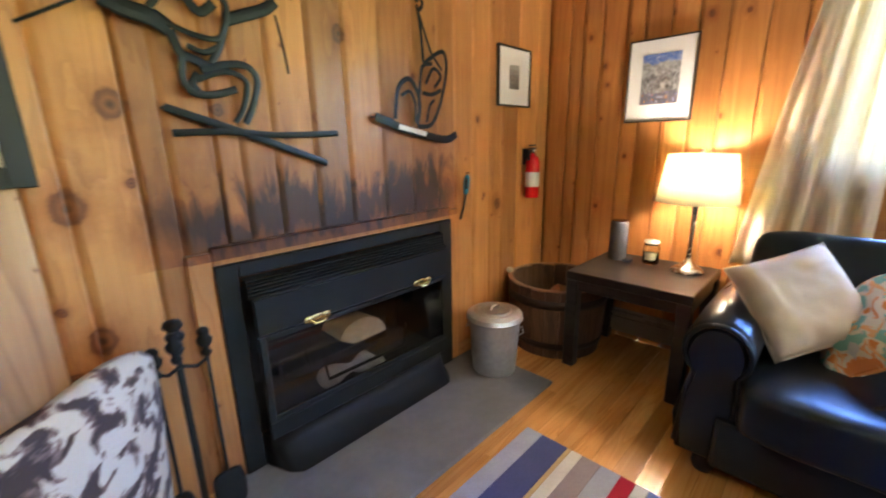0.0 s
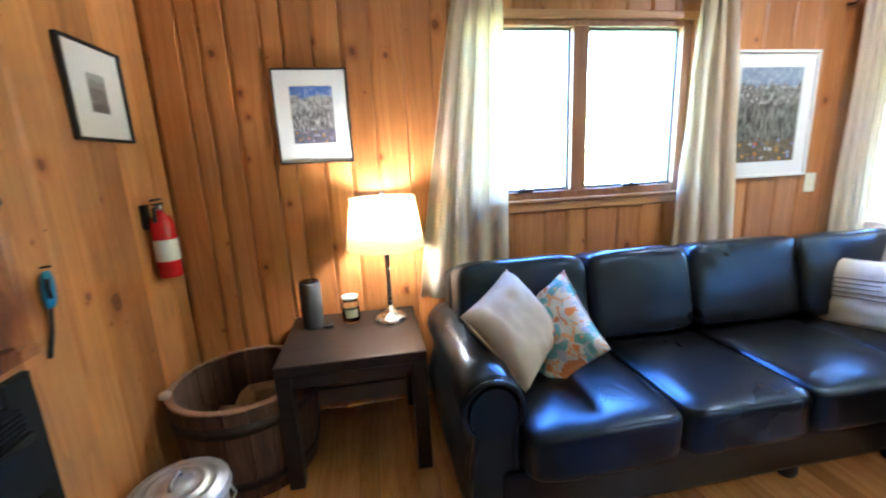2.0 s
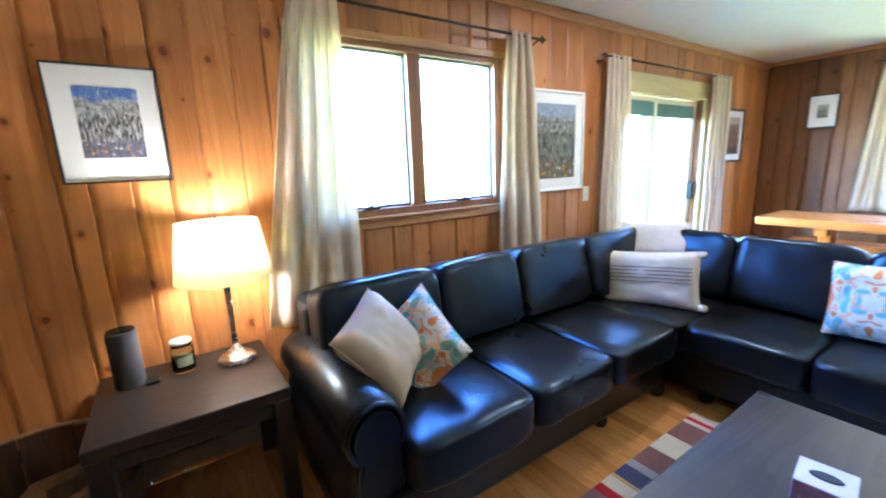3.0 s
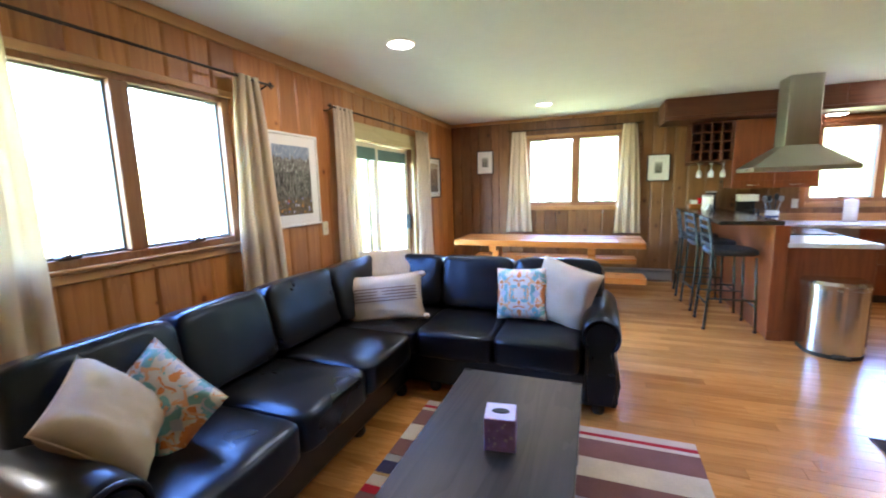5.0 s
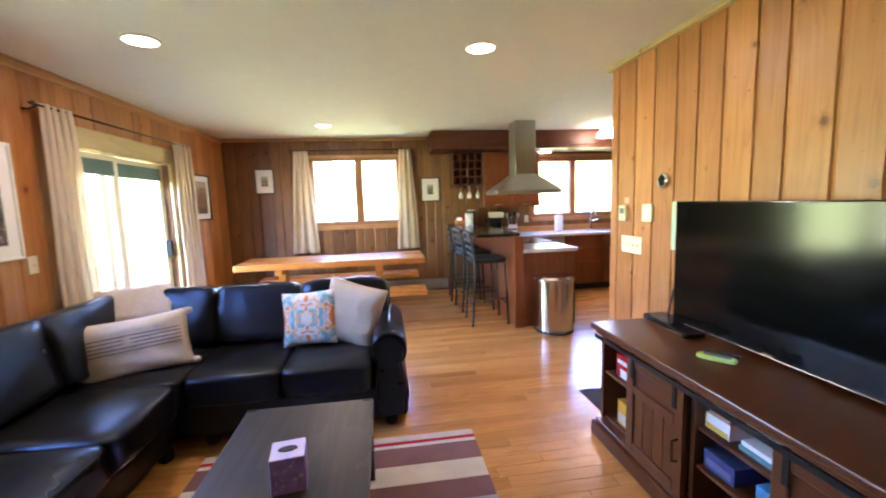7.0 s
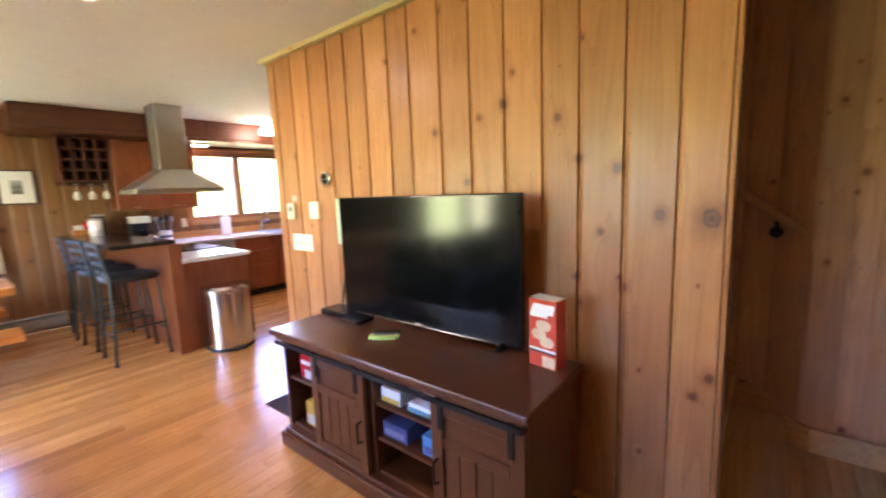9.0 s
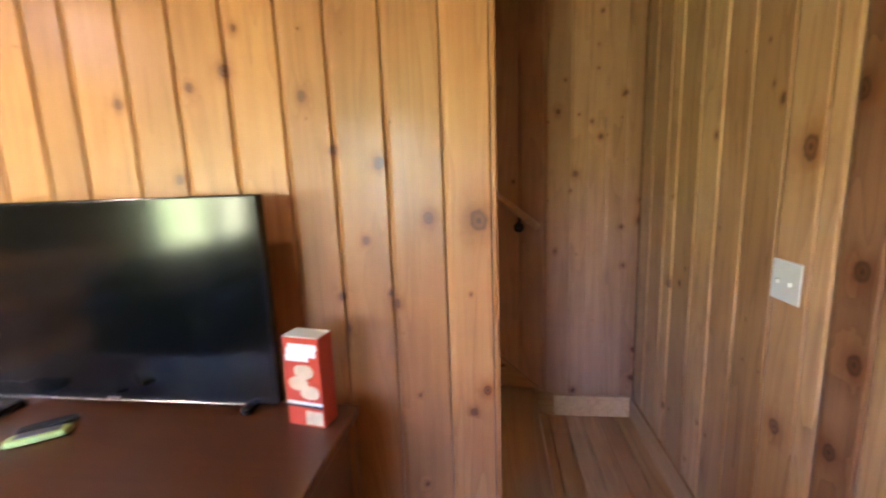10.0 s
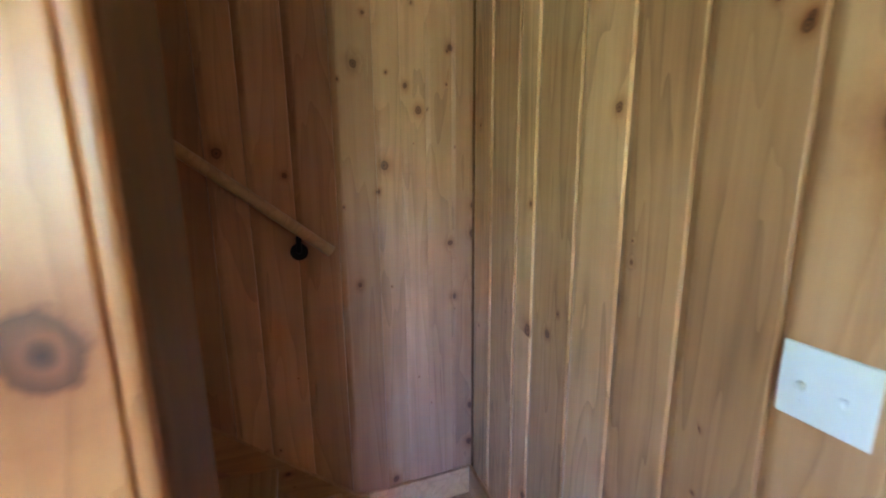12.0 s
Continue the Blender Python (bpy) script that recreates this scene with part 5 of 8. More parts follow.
ob = part("ash_apron", bm, BLACKIRON, fp, "bowed black ash apron", smooth=True)
ob.modifiers.new("thickness", "SOLIDIFY").thickness = 0.004

# ---- firebox and fire ----
for nm, b in (("firebox_back", (0.80, NY + 0.36, 0.06, 1.80, NY + 0.37, 0.735)), ("firebox_side", (0.79, NY - 0.01, 0.06, 0.80, NY + 0.37, 0.735)), ("firebox_side", (1.80, NY - 0.01, 0.06, 1.81, NY + 0.37, 0.735)),
              ("firebox_top", (0.79, NY - 0.01, 0.735, 1.81, NY + 0.37, 0.745)), ("firebox_floor", (0.79, NY - 0.01, 0.05, 1.81, NY + 0.37, 0.15))):
    part(nm, B(*b, 0), BLACKMATT, fp)
ASH = plain("pale_ash", (0.46, 0.46, 0.46), 0.95, 0.0, 0.4, 60, 0.8)
BARK = plain("birch_log", (0.60, 0.46, 0.30), 0.9, 0.0, 0.25, 40, 0.6)
bm = blob(bmesh.new(), (1.32, NY + 0.05, 0.20), (0.20, 0.05, 0.045), 2.2, 22, wrinkle=0.09)
solo("ash_heap", bm, ASH, "pale grey ash and embers in the firebox", "ash")
for k, (cx, cy, cz, ang, ln, r) in enumerate(((1.34, NY + 0.20, 0.28, 10, 0.22, 0.05), (1.28, NY + 0.26, 0.205, -4, 0.25, 0.055))):
    bm = lathe(bmesh.new(), [(0, -ln), (r * 0.95, -ln), (r, -ln * 0.5), (r * 1.04, 0), (r, ln * 0.6), (r * 0.93, ln), (0, ln)], (0, 0, 0), 16)
    for v in bm.verts:
        v.co += v.co.normalized() * 0.008 * noise.noise(v.co * 18 + Vector((k, 0, 0)))
    bm.transform(pose(cx, cy, cz, 0, 90, ang))
    solo("fire_log", bm, BLACKMATT, "charred log in the fireplace", "log", group="logs in the fire", smooth=True)
bm = bmesh.new()
arc = [(0.125 * math.cos(radians(a)), 0.085 * math.sin(radians(a))) for a in range(0, 181, 15)] + [(-0.05, -0.030), (0.03, -0.018)]
fa = [bm.verts.new((x, -0.03 + 0.01 * z, z)) for x, z in arc]
fb = [bm.verts.new((x * 0.95, 0.14, z * 0.95)) for x, z in arc]
bm.faces.new(fa)
bm.faces.new(fb[::-1])
for p in range(len(arc)):
    q = (p + 1) % len(arc)
    bm.faces.new((fa[q], fa[p], fb[p], fb[q]))
bmesh.ops.recalc_face_normals(bm, faces=bm.faces[:])
bm.transform(pose(1.31, NY + 0.02, 0.385, 0, 8, 0))
solo("split_log", bm, BARK, "pale split log with cut face in the fireplace", "log", group="logs in the fire")
part("grate", tube(tube(bmesh.new(), [(1.10, NY + 0.0, 0.36), (1.12, NY + 0.0, 0.24), (1.55, NY + 0.0, 0.24), (1.57, NY + 0.0, 0.36)], 0.008, 8), [(1.10, NY + 0.16, 0.34), (1.12, NY + 0.16, 0.24), (1.55, NY + 0.16, 0.24), (1.57, NY + 0.16, 0.34)], 0.008, 8), BLACKIRON, fp)

# ---- striped rug ----
rug = thing("striped_rug", (0.94, 0.18, 0), "flat woven rug with red, mauve, navy and cream stripes", "rug")
RC = {"c": (0.60, 0.54, 0.49), "r": (0.42, 0.022, 0.045), "m": (0.23, 0.125, 0.135), "b": (0.075, 0.085, 0.20), "l": (0.36, 0.37, 0.46), "o": (0.50, 0.34, 0.17), "w": (0.66, 0.62, 0.58), "p": (0.30, 0.24, 0.26)}
RM = {k: cloth("rug_" + k, c, 0.95, 260, 0.14, 0.9) for k, c in RC.items()}
SEQ = [("c", .055), ("r", .03), ("w", .03), ("m", .16), ("w", .15), ("m", .14), ("l", .05), ("b", .09), ("o", .02), ("w", .07), ("r", .05), ("m", .12), ("c", .09), ("p", .10), ("l", .08), ("b", .10),
       ("w", .05), ("r", .05), ("m", .10), ("w", .09), ("p", .09), ("b", .06), ("w", .045), ("r", .055), ("l", .075), ("p", .075), ("w", .045), ("o", .018), ("b", .115), ("l", .075)]
tot = sum(w for _, w in SEQ)
y = -0.985
for k, (key, w) in enumerate(SEQ):
    w = w * 2.325 / tot
    part("stripe", B(0.165, y, 0.0, 1.70, y + w - 0.0004, 0.0105, 0.0025), RM[key], rug)
    y += w

# ---- on the tables ----
tb = thing("tissue_box", (1.015, -0.08, 0.422), "lilac patterned cardboard tissue box on the coffee table", "tissue box", rz=8)
LILAC = plain("lilac_card", (0.36, 0.25, 0.58), 0.5, 0.0, 0.35, 260, 0.02)
LILACP = plain("pale_lilac_card", (0.62, 0.55, 0.70), 0.5, 0.0, 0.1, 60, 0.02)
part("carton", box(bmesh.new(), -0.058, -0.058, 0, 0.058, 0.058, 0.128, 0.002), LILAC, tb, world=False)
part("top_panel", box(bmesh.new(), -0.0575, -0.0575, 0.1285, 0.0575, 0.0575, 0.1305, 0.0008), LILACP, tb, "pale top panel", world=False)
bm = lathe(bmesh.new(), [(0, 0), (0.034, 0), (0.030, 0.003), (0, 0.003)], (0, 0, 0.1308), 20)
bmesh.ops.scale(bm, vec=(1, 0.55, 1), verts=bm.verts[:])
part("slot", bm, BLACKMATT, tb, "dark oval opening", world=False)
rg = random.Random(5)
for k in range(26):
    s = rg.choice((0.006, 0.009, 0.012))
    a, h = rg.uniform(-0.045, 0.045), rg.uniform(0.012, 0.115)
    if k % 2:
        bm = box(bmesh.new(), 0.0582, a - s / 2, h - s / 2, 0.0588, a + s / 2, h + s / 2)
    else:
        bm = box(bmesh.new(), a - s / 2, 0.0582, h - s / 2, a + s / 2, 0.0588, h + s / 2)
    part("printed_square", bm, LILACP, tb, world=False)

tl = thing("table_lamp", (2.70, 1.02, 0.56), "satin nickel table lamp with a glowing cream shade", "lamp")
part("base", lathe(bmesh.new(), [(0, 0), (0.078, 0), (0.080, 0.008), (0.066, 0.020), (0.060, 0.026), (0.040, 0.034), (0.030, 0.046), (0.018, 0.058), (0.014, 0.075), (0, 0.075)], (2.70, 1.02, 0.561), 36), NICKEL, tl, smooth=True)
part("pole", lathe(bmesh.new(), [(0, 0), (0.013, 0), (0.0105, 0.05), (0.013, 0.20), (0.016, 0.27), (0.020, 0.275), (0.020, 0.285), (0.010, 0.30), (0.010, 0.36), (0, 0.36)], (2.70, 1.02, 0.632), 20), NICKEL, tl, smooth=True)
bm = lathe(bmesh.new(), [(0.186, 0), (0.152, 0.236)], (2.70, 1.02, 0.932), 48)
ob = part("shade", bm, SHADE, tl, "cream fabric drum shade", smooth=True)
ob.modifiers.new("thickness", "SOLIDIFY").thickness = 0.003
part("finial", lathe(bmesh.new(), [(0, 0), (0.010, 0), (0.012, 0.010), (0.006, 0.022), (0, 0.026)], (2.70, 1.02, 1.172), 16), NICKEL, tl, smooth=True)
bm = tube(bmesh.new(), [(2.70, 1.02 - 0.151, 1.160), (2.70, 1.02 + 0.151, 1.160)], 0.003, 6)
tube(bm, [(2.70 - 0.151, 1.02, 1.160), (2.70 + 0.151, 1.02, 1.160)], 0.003, 6)
tube(bm, [(2.70, 1.02, 1.0), (2.70, 1.02, 1.175)], 0.004, 6)
part("harp", bm, NICKEL, tl)
part("bulb", blob(bmesh.new(), (2.70, 1.02, 1.055), (0.029, 0.029, 0.04), 2.2, 8), glow("lit_bulb", (1.0, 0.93, 0.76), 5.4), tl, smooth=True)

sp = thing("speaker", (2.72, 1.395, 0.56), "tall grey cylindrical speaker on the end table", "speaker")
part("body", lathe(bmesh.new(), [(0, 0), (0.047, 0), (0.050, 0.006), (0.050, 0.215), (0.046, 0.226), (0, 0.226)], (2.72, 1.395, 0.561), 30), BASKETGREY, sp, smooth=True)
part("cap", lathe(bmesh.new(), [(0, 0), (0.043, 0), (0.043, 0.003), (0, 0.003)], (2.72, 1.395, 0.7875), 30), BLACKGLOSS, sp)
part("plinth", B(2.665, 1.30, 0.561, 2.71, 1.347, 0.575), BLACKMATT, sp)

jar = thing("glass_jar", (2.735, 1.215, 0.56), "clear glass candle jar with green label on the end table", "jar")
part("jar", lathe(bmesh.new(), [(0, 0), (0.040, 0), (0.043, 0.010), (0.043, 0.095), (0.036, 0.104), (0.036, 0.118), (0.033, 0.118), (0.033, 0.102), (0.040, 0.092), (0.040, 0.006), (0, 0.006)], (2.735, 1.215, 0.561), 28), CLEAR, jar, smooth=True)
part("wax", lathe(bmesh.new(), [(0, 0), (0.038, 0), (0.038, 0.045), (0, 0.045)], (2.735, 1.215, 0.569), 24), plain("green_wax", (0.10, 0.17, 0.09), 0.5), jar, "dark green wax", smooth=True)
part("lid", lathe(bmesh.new(), [(0, 0), (0.036, 0), (0.039, 0.004), (0.039, 0.014), (0, 0.016)], (2.735, 1.215, 0.6795), 28), SWITCHWHITE, jar, "milky lid", smooth=True)
bm = bmesh.new()
for k in range(9):
    a0, a1 = radians(150 + k * 9), radians(159 + k * 9)
    q = [bm.verts.new((2.735 + 0.0436 * math.cos(a), 1.215 + 0.0436 * math.sin(a), z)) for a, z in ((a0, 0.59), (a1, 0.59), (a1, 0.63), (a0, 0.63))]
    bm.faces.new(q)
part("paper_label", bm, plain("sage_label", (0.38, 0.44, 0.34), 0.7), jar)

# ---- log barrel, zinc bin, extinguisher, tools ----
barrel = thing("log_barrel", (2.56, 1.69, 0), "dark half barrel holding split firewood", "barrel")
NS = 22
for k in range(NS):
    a0, a1 = 2 * math.pi * k / NS, 2 * math.pi * (k + 1) / NS - 0.012
    bm = bmesh.new()
    hgt = 0.42 + 0.006 * math.sin(k * 2.7)
    rows = []
    for z, r in ((0.0, 0.268), (0.14, 0.286), (0.28, 0.296), (hgt, 0.298)):
        rows.append([bm.verts.new((2.56 + rr * math.cos(a), 1.69 + rr * math.sin(a), z)) for rr in (r, r - 0.024) for a in (a0, (a0 + a1) / 2, a1)])
    for A, C in zip(rows, rows[1:]):
        for i, j in ((0, 1), (1, 2), (2, 5), (5, 4), (4, 3), (3, 0)):
            bm.faces.new((A[i], A[j], C[j], C[i]))
    bm.faces.new([rows[-1][i] for i in (0, 1, 2, 5, 4, 3)])
    part("stave", bm, BARRELWOOD, barrel)
RIM = plain("pale_sawn_rim", (0.30, 0.17, 0.10), 0.8, 0.0, 0.3, 60, 0.4)
part("rim", lathe(bmesh.new(), [(0.273, 0.427), (0.300, 0.427), (0.303, 0.423), (0.300, 0.4215)], (2.56, 1.69, 0), 44), RIM, barrel, "pale sawn rim")
for z0_, z1_, r0_, r1_ in ((0.315, 0.365, 0.2985, 0.3005), (0.06, 0.10, 0.279, 0.285)):
    part("hoop", lathe(bmesh.new(), [(r0_, z0_), (r0_ + 0.003, z0_), (r1_ + 0.003, z1_), (r1_, z1_)], (2.56, 1.69, 0), 44), plain("rusted_hoop", (0.055, 0.040, 0.032), 0.6, 0.6, 0.3), barrel, "dark rusted hoop", smooth=True)
part("bottom", lathe(bmesh.new(), [(0, 0.02), (0.262, 0.02), (0.262, 0.03), (0, 0.03)], (2.56, 1.69, 0), 30), BARRELWOOD, barrel)
part("rope_knot", blob(bmesh.new(), (2.425, 1.955, 0.445), (0.022, 0.022, 0.018), 2.2, 6, wrinkle=0.01), BEIGE, barrel, "knotted pale rope end", smooth=True)
for k, (cx, cy, cz, rx, rz, ln) in enumerate(((2.60, 1.66, 0.085, 6, 20, 0.20), (2.52, 1.74, 0.10, -8, -35, 0.20), (2.62, 1.72, 0.19, 14, 55, 0.19), (2.53, 1.63, 0.205, -10, 5, 0.18), (2.66, 1.64, 0.27, 24, -20, 0.15))):
    bm = bmesh.new()
    s = 0.055
    prof = [(-s, -s * 0.7), (s, -s * 0.6), (s * 0.7, s * 0.3), (0.0, s), (-s * 0.7, s * 0.5)]
    a = [bm.verts.new((-ln, p, q)) for p, q in prof]
    c = [bm.verts.new((ln, p * 0.95 + 0.004, q)) for p, q in prof]
    for i in range(5):
        j = (i + 1) % 5
        bm.faces.new((a[i], a[j], c[j], c[i]))
    bm.faces.new(a[::-1])
    bm.faces.new(c)
    bm.transform(pose(cx, cy, cz, 0, rx, rz))
    solo("firewood", bm, LOGWOOD, "split piece of firewood in the barrel", "firewood", group="firewood in the barrel")

can = thing("zinc_bin", (1.99, 1.745, 0.02), "small galvanised steel ash bin with lid on the hearth", "bin")
pr = [(0, 0), (0.114, 0), (0.116, 0.004)]
for k in range(12):
    z = 0.03 + k * 0.0235
    pr.append((0.117 + 0.020 * z / 0.3 + (0.0025 if k in (2, 3, 9) else 0), z))
pr += [(0.139, 0.318), (0.139, 0.324), (0.132, 0.324), (0.110, 0.01), (0, 0.01)]
part("body", lathe(bmesh.new(), pr, (1.99, 1.745, 0.0205), 40), GALVA, can, smooth=True)
part("lid", lathe(bmesh.new(), [(0.150, 0.0), (0.153, 0.003), (0.153, 0.008), (0.149, 0.011), (0.149, 0.026), (0.143, 0.032), (0.122, 0.034), (0.118, 0.041), (0.110, 0.041), (0.106, 0.037), (0.088, 0.040), (0.084, 0.047), (0.076, 0.047), (0.072, 0.043), (0.045, 0.047), (0.040, 0.053), (0, 0.055)], (1.99, 1.745, 0.322), 44), GALVA, can, "ribbed zinc lid", smooth=True)
part("lid_knob", tube(bmesh.new(), [(1.955, 1.745, 0.374), (1.962, 1.745, 0.392), (2.018, 1.745, 0.392), (2.025, 1.745, 0.374)], 0.007, 8), GALVA, can, smooth=True)
for s in (-1, 1):
    ang = radians(-70 if s > 0 else 110)
    cx, cy = 1.99 + 0.136 * math.cos(ang), 1.745 + 0.136 * math.sin(ang)
    part("handle", tube(bmesh.new(), [(cx - 0.02, cy, 0.285), (cx - 0.022, cy + 0.012 * (-s), 0.25), (cx + 0.022, cy + 0.012 * (-s), 0.25), (cx + 0.02, cy, 0.285)], 0.004, 6), GALVA, can)

ext = thing("fire_extinguisher", (2.62, 1.945, 0.89), "red fire extinguisher with white label hung on the wall", "extinguisher")
EXX, EXY = 2.622, 1.935
part("cylinder", lathe(bmesh.new(), [(0, 0), (0.040, 0), (0.044, 0.008), (0.044, 0.225), (0.036, 0.252), (0.018, 0.266), (0.016, 0.276), (0, 0.276)], (EXX, EXY, 0.893), 28), RED, ext, smooth=True)
part("paper_label", lathe(bmesh.new(), [(0.0445, 0), (0.0448, 0.002), (0.0448, 0.088), (0.0445, 0.09)], (EXX, EXY, 0.965), 28), SWITCHWHITE, ext, "white instruction label", smooth=True)
for k in range(5):
    part("print_line", B(EXX - 0.026, EXY - 0.047, 0.978 + k * 0.013, EXX + 0.02 - 0.004 * (k % 3), EXY - 0.0445, 0.981 + k * 0.013, 0), plain("grey_print", (0.35, 0.32, 0.32), 0.7) if k == 0 else bpy.data.materials["grey_print"], ext)
part("valve", lathe(bmesh.new(), [(0, 0), (0.015, 0), (0.015, 0.028), (0, 0.028)], (EXX, EXY, 1.17), 14), CHROME, ext, smooth=True)
part("lever", B(EXX - 0.045, EXY - 0.008, 1.198, EXX + 0.03, EXY + 0.008, 1.206, 0.002), BLACKMATT, ext)
part("lever", B(EXX - 0.05, EXY - 0.007, 1.215, EXX + 0.02, EXY + 0.007, 1.224, 0.002, 1, None), BLACKMATT, ext)
part("nozzle", tube(bmesh.new(), [(EXX - 0.01, EXY, 1.19), (EXX - 0.045, EXY, 1.185), (EXX - 0.052, EXY, 1.13)], 0.008, 10), BLACKMATT, ext, smooth=True)
part("hanger", B(EXX - 0.02, EXY + 0.046, 1.10, EXX + 0.02, NY - 0.0005, 1.20, 0.002), BLACKMATT, ext)

sci = thing("hanging_poker_lighter", (2.02, 1.985, 0.83), "blue handled lighter with black tip hung on a nail", "lighter")
part("handle", blob(bmesh.new(), (2.035, 1.982, 1.02), (0.020, 0.010, 0.055), 2.6, 8, m=pose(0, 0, 0, 0, 8, 0)), BLUEP, sci, smooth=True)
part("grip", tube(bmesh.new(), [(2.022, 1.97, 1.055), (2.015, 1.968, 1.03), (2.02, 1.97, 1.00)], 0.006, 8), BLACKMATT, sci, smooth=True)
part("shaft", tube(bmesh.new(), [(2.03, 1.983, 0.975), (2.012, 1.984, 0.90), (1.985, 1.985, 0.835)], 0.0065, 8), BLACKMATT, sci, smooth=True)
part("nail", tube(bmesh.new(), [(2.05, NY, 1.082), (2.05, 1.972, 1.084)], 0.003, 6), BLACKIRON, sci)

tools = thing("fireplace_tools", (0.56, 1.86, 0.0), "black iron fireplace tool set on a stand", "fire tools")
part("base", B(0.47, 1.76, 0.0, 0.63, 1.93, 0.02, 0.006), BLACKIRON, tools)
part("post", tube(bmesh.new(), [(0.56, 1.85, 0.02), (0.56, 1.85, 0.66)], 0.008, 10), BLACKIRON, tools, smooth=True)
part("crossbar", tube(bmesh.new(), [(0.49, 1.85, 0.605), (0.525, 1.835, 0.595), (0.56, 1.85, 0.605), (0.60, 1.835, 0.595), (0.635, 1.85, 0.605)], 0.006, 8), BLACKIRON, tools, smooth=True)
bm = lathe(bmesh.new(), [(0, 0), (0.012, 0), (0.020, 0.015), (0.010, 0.03), (0.024, 0.05), (0.026, 0.06), (0.015, 0.075), (0.028, 0.09), (0.022, 0.105), (0, 0.112)], (0.56, 1.85, 0.645), 16)
part("finial", bm, BLACKIRON, tools, smooth=True)
for k, (x, y) in enumerate(((0.495, 1.83), (0.63, 1.83), (0.545, 1.80))):
    tool = part("tool_shaft", tube(bmesh.new(), [(x, y, 0.10), (x, y, 0.62)], 0.006, 8), BLACKIRON, tools, smooth=True)
    part("tool_knob", lathe(bmesh.new(), [(0, 0), (0.010, 0), (0.016, 0.012), (0.009, 0.026), (0.021, 0.045), (0.023, 0.056), (0.014, 0.070), (0.018, 0.082), (0.012, 0.092), (0, 0.095)], (x, y, 0.60 + 0.02 * k), 14), BLACKIRON, tool, smooth=True)
part("shovel", blob(bmesh.new(), (0.63, 1.83, 0.12), (0.05, 0.012, 0.075), 4, 6), BLACKIRON, tools)
part("brush", blob(bmesh.new(), (0.495, 1.83, 0.12), (0.035, 0.03, 0.075), 3, 8, wrinkle=0.01), BLACKMATT, tools)

chair = thing("cowhide_chair", (0.12, 1.61, 0), "brown and white cowhide tub chair near the fireplace", "chair")
bm = bmesh.new()
n = 28
rows = []
for j, (z, r, th) in enumerate(((0.16, 0.31, 0.10), (0.42, 0.33, 0.10), (0.76, 0.345, 0.09), (0.84, 0.345, 0.06), (0.86, 0.33, 0.02))):
    ro, ri = [], []
    for k in range(n + 1):
        a = radians(-215 + 290 * k / n)
        dip = 1.15 * max(0, abs(k / n - 0.46) - 0.12) ** 1.3
        zz = z + 0.03 * math.sin(k * 0.4) * (z > 0.6) - dip * (z > 0.5)
        ro.append(bm.verts.new((0.12 + r * math.cos(a), 1.61 + r * math.sin(a), zz)))
        ri.append(bm.verts.new((0.12 + (r - th) * math.cos(a), 1.61 + (r - th) * math.sin(a), zz)))
    rows.append((ro, ri))
for (ao, ai), (bo, bi) in zip(rows, rows[1:]):
    for k in range(n):
        bm.faces.new((ao[k], ao[k + 1], bo[k + 1], bo[k]))
        bm.faces.new((ai[k + 1], ai[k], bi[k], bi[k + 1]))
for k in range(n):
    bm.faces.new((rows[-1][0][k], rows[-1][0][k + 1], rows[-1][1][k + 1], rows[-1][1][k]))
    bm.faces.new((rows[0][0][k + 1], rows[0][0][k], rows[0][1][k], rows[0][1][k + 1]))
for e in (0, n):
    col = [r[0][e] for r in rows] + [r[1][e] for r in rows][::-1]
    bm.faces.new(col if e else col[::-1])
part("backrest", bm, COW, chair, smooth=True)
part("seat", blob(bmesh.new(), (0.12, 1.63, 0.34), (0.245, 0.245, 0.10), 4, 10), COW, chair, smooth=True)
part("seat_frame", blob(bmesh.new(), (0.12, 1.61, 0.21), (0.25, 0.25, 0.06), 6, 6), COW, chair)
for x, y in ((-0.06, 1.43), (0.30, 1.43), (-0.06, 1.79), (0.30, 1.79)):
    part("leg", lathe(bmesh.new(), [(0, 0), (0.014, 0), (0.022, 0.16), (0, 0.16)], (x, y, 0), 12), ESPRESSO, chair, smooth=True)


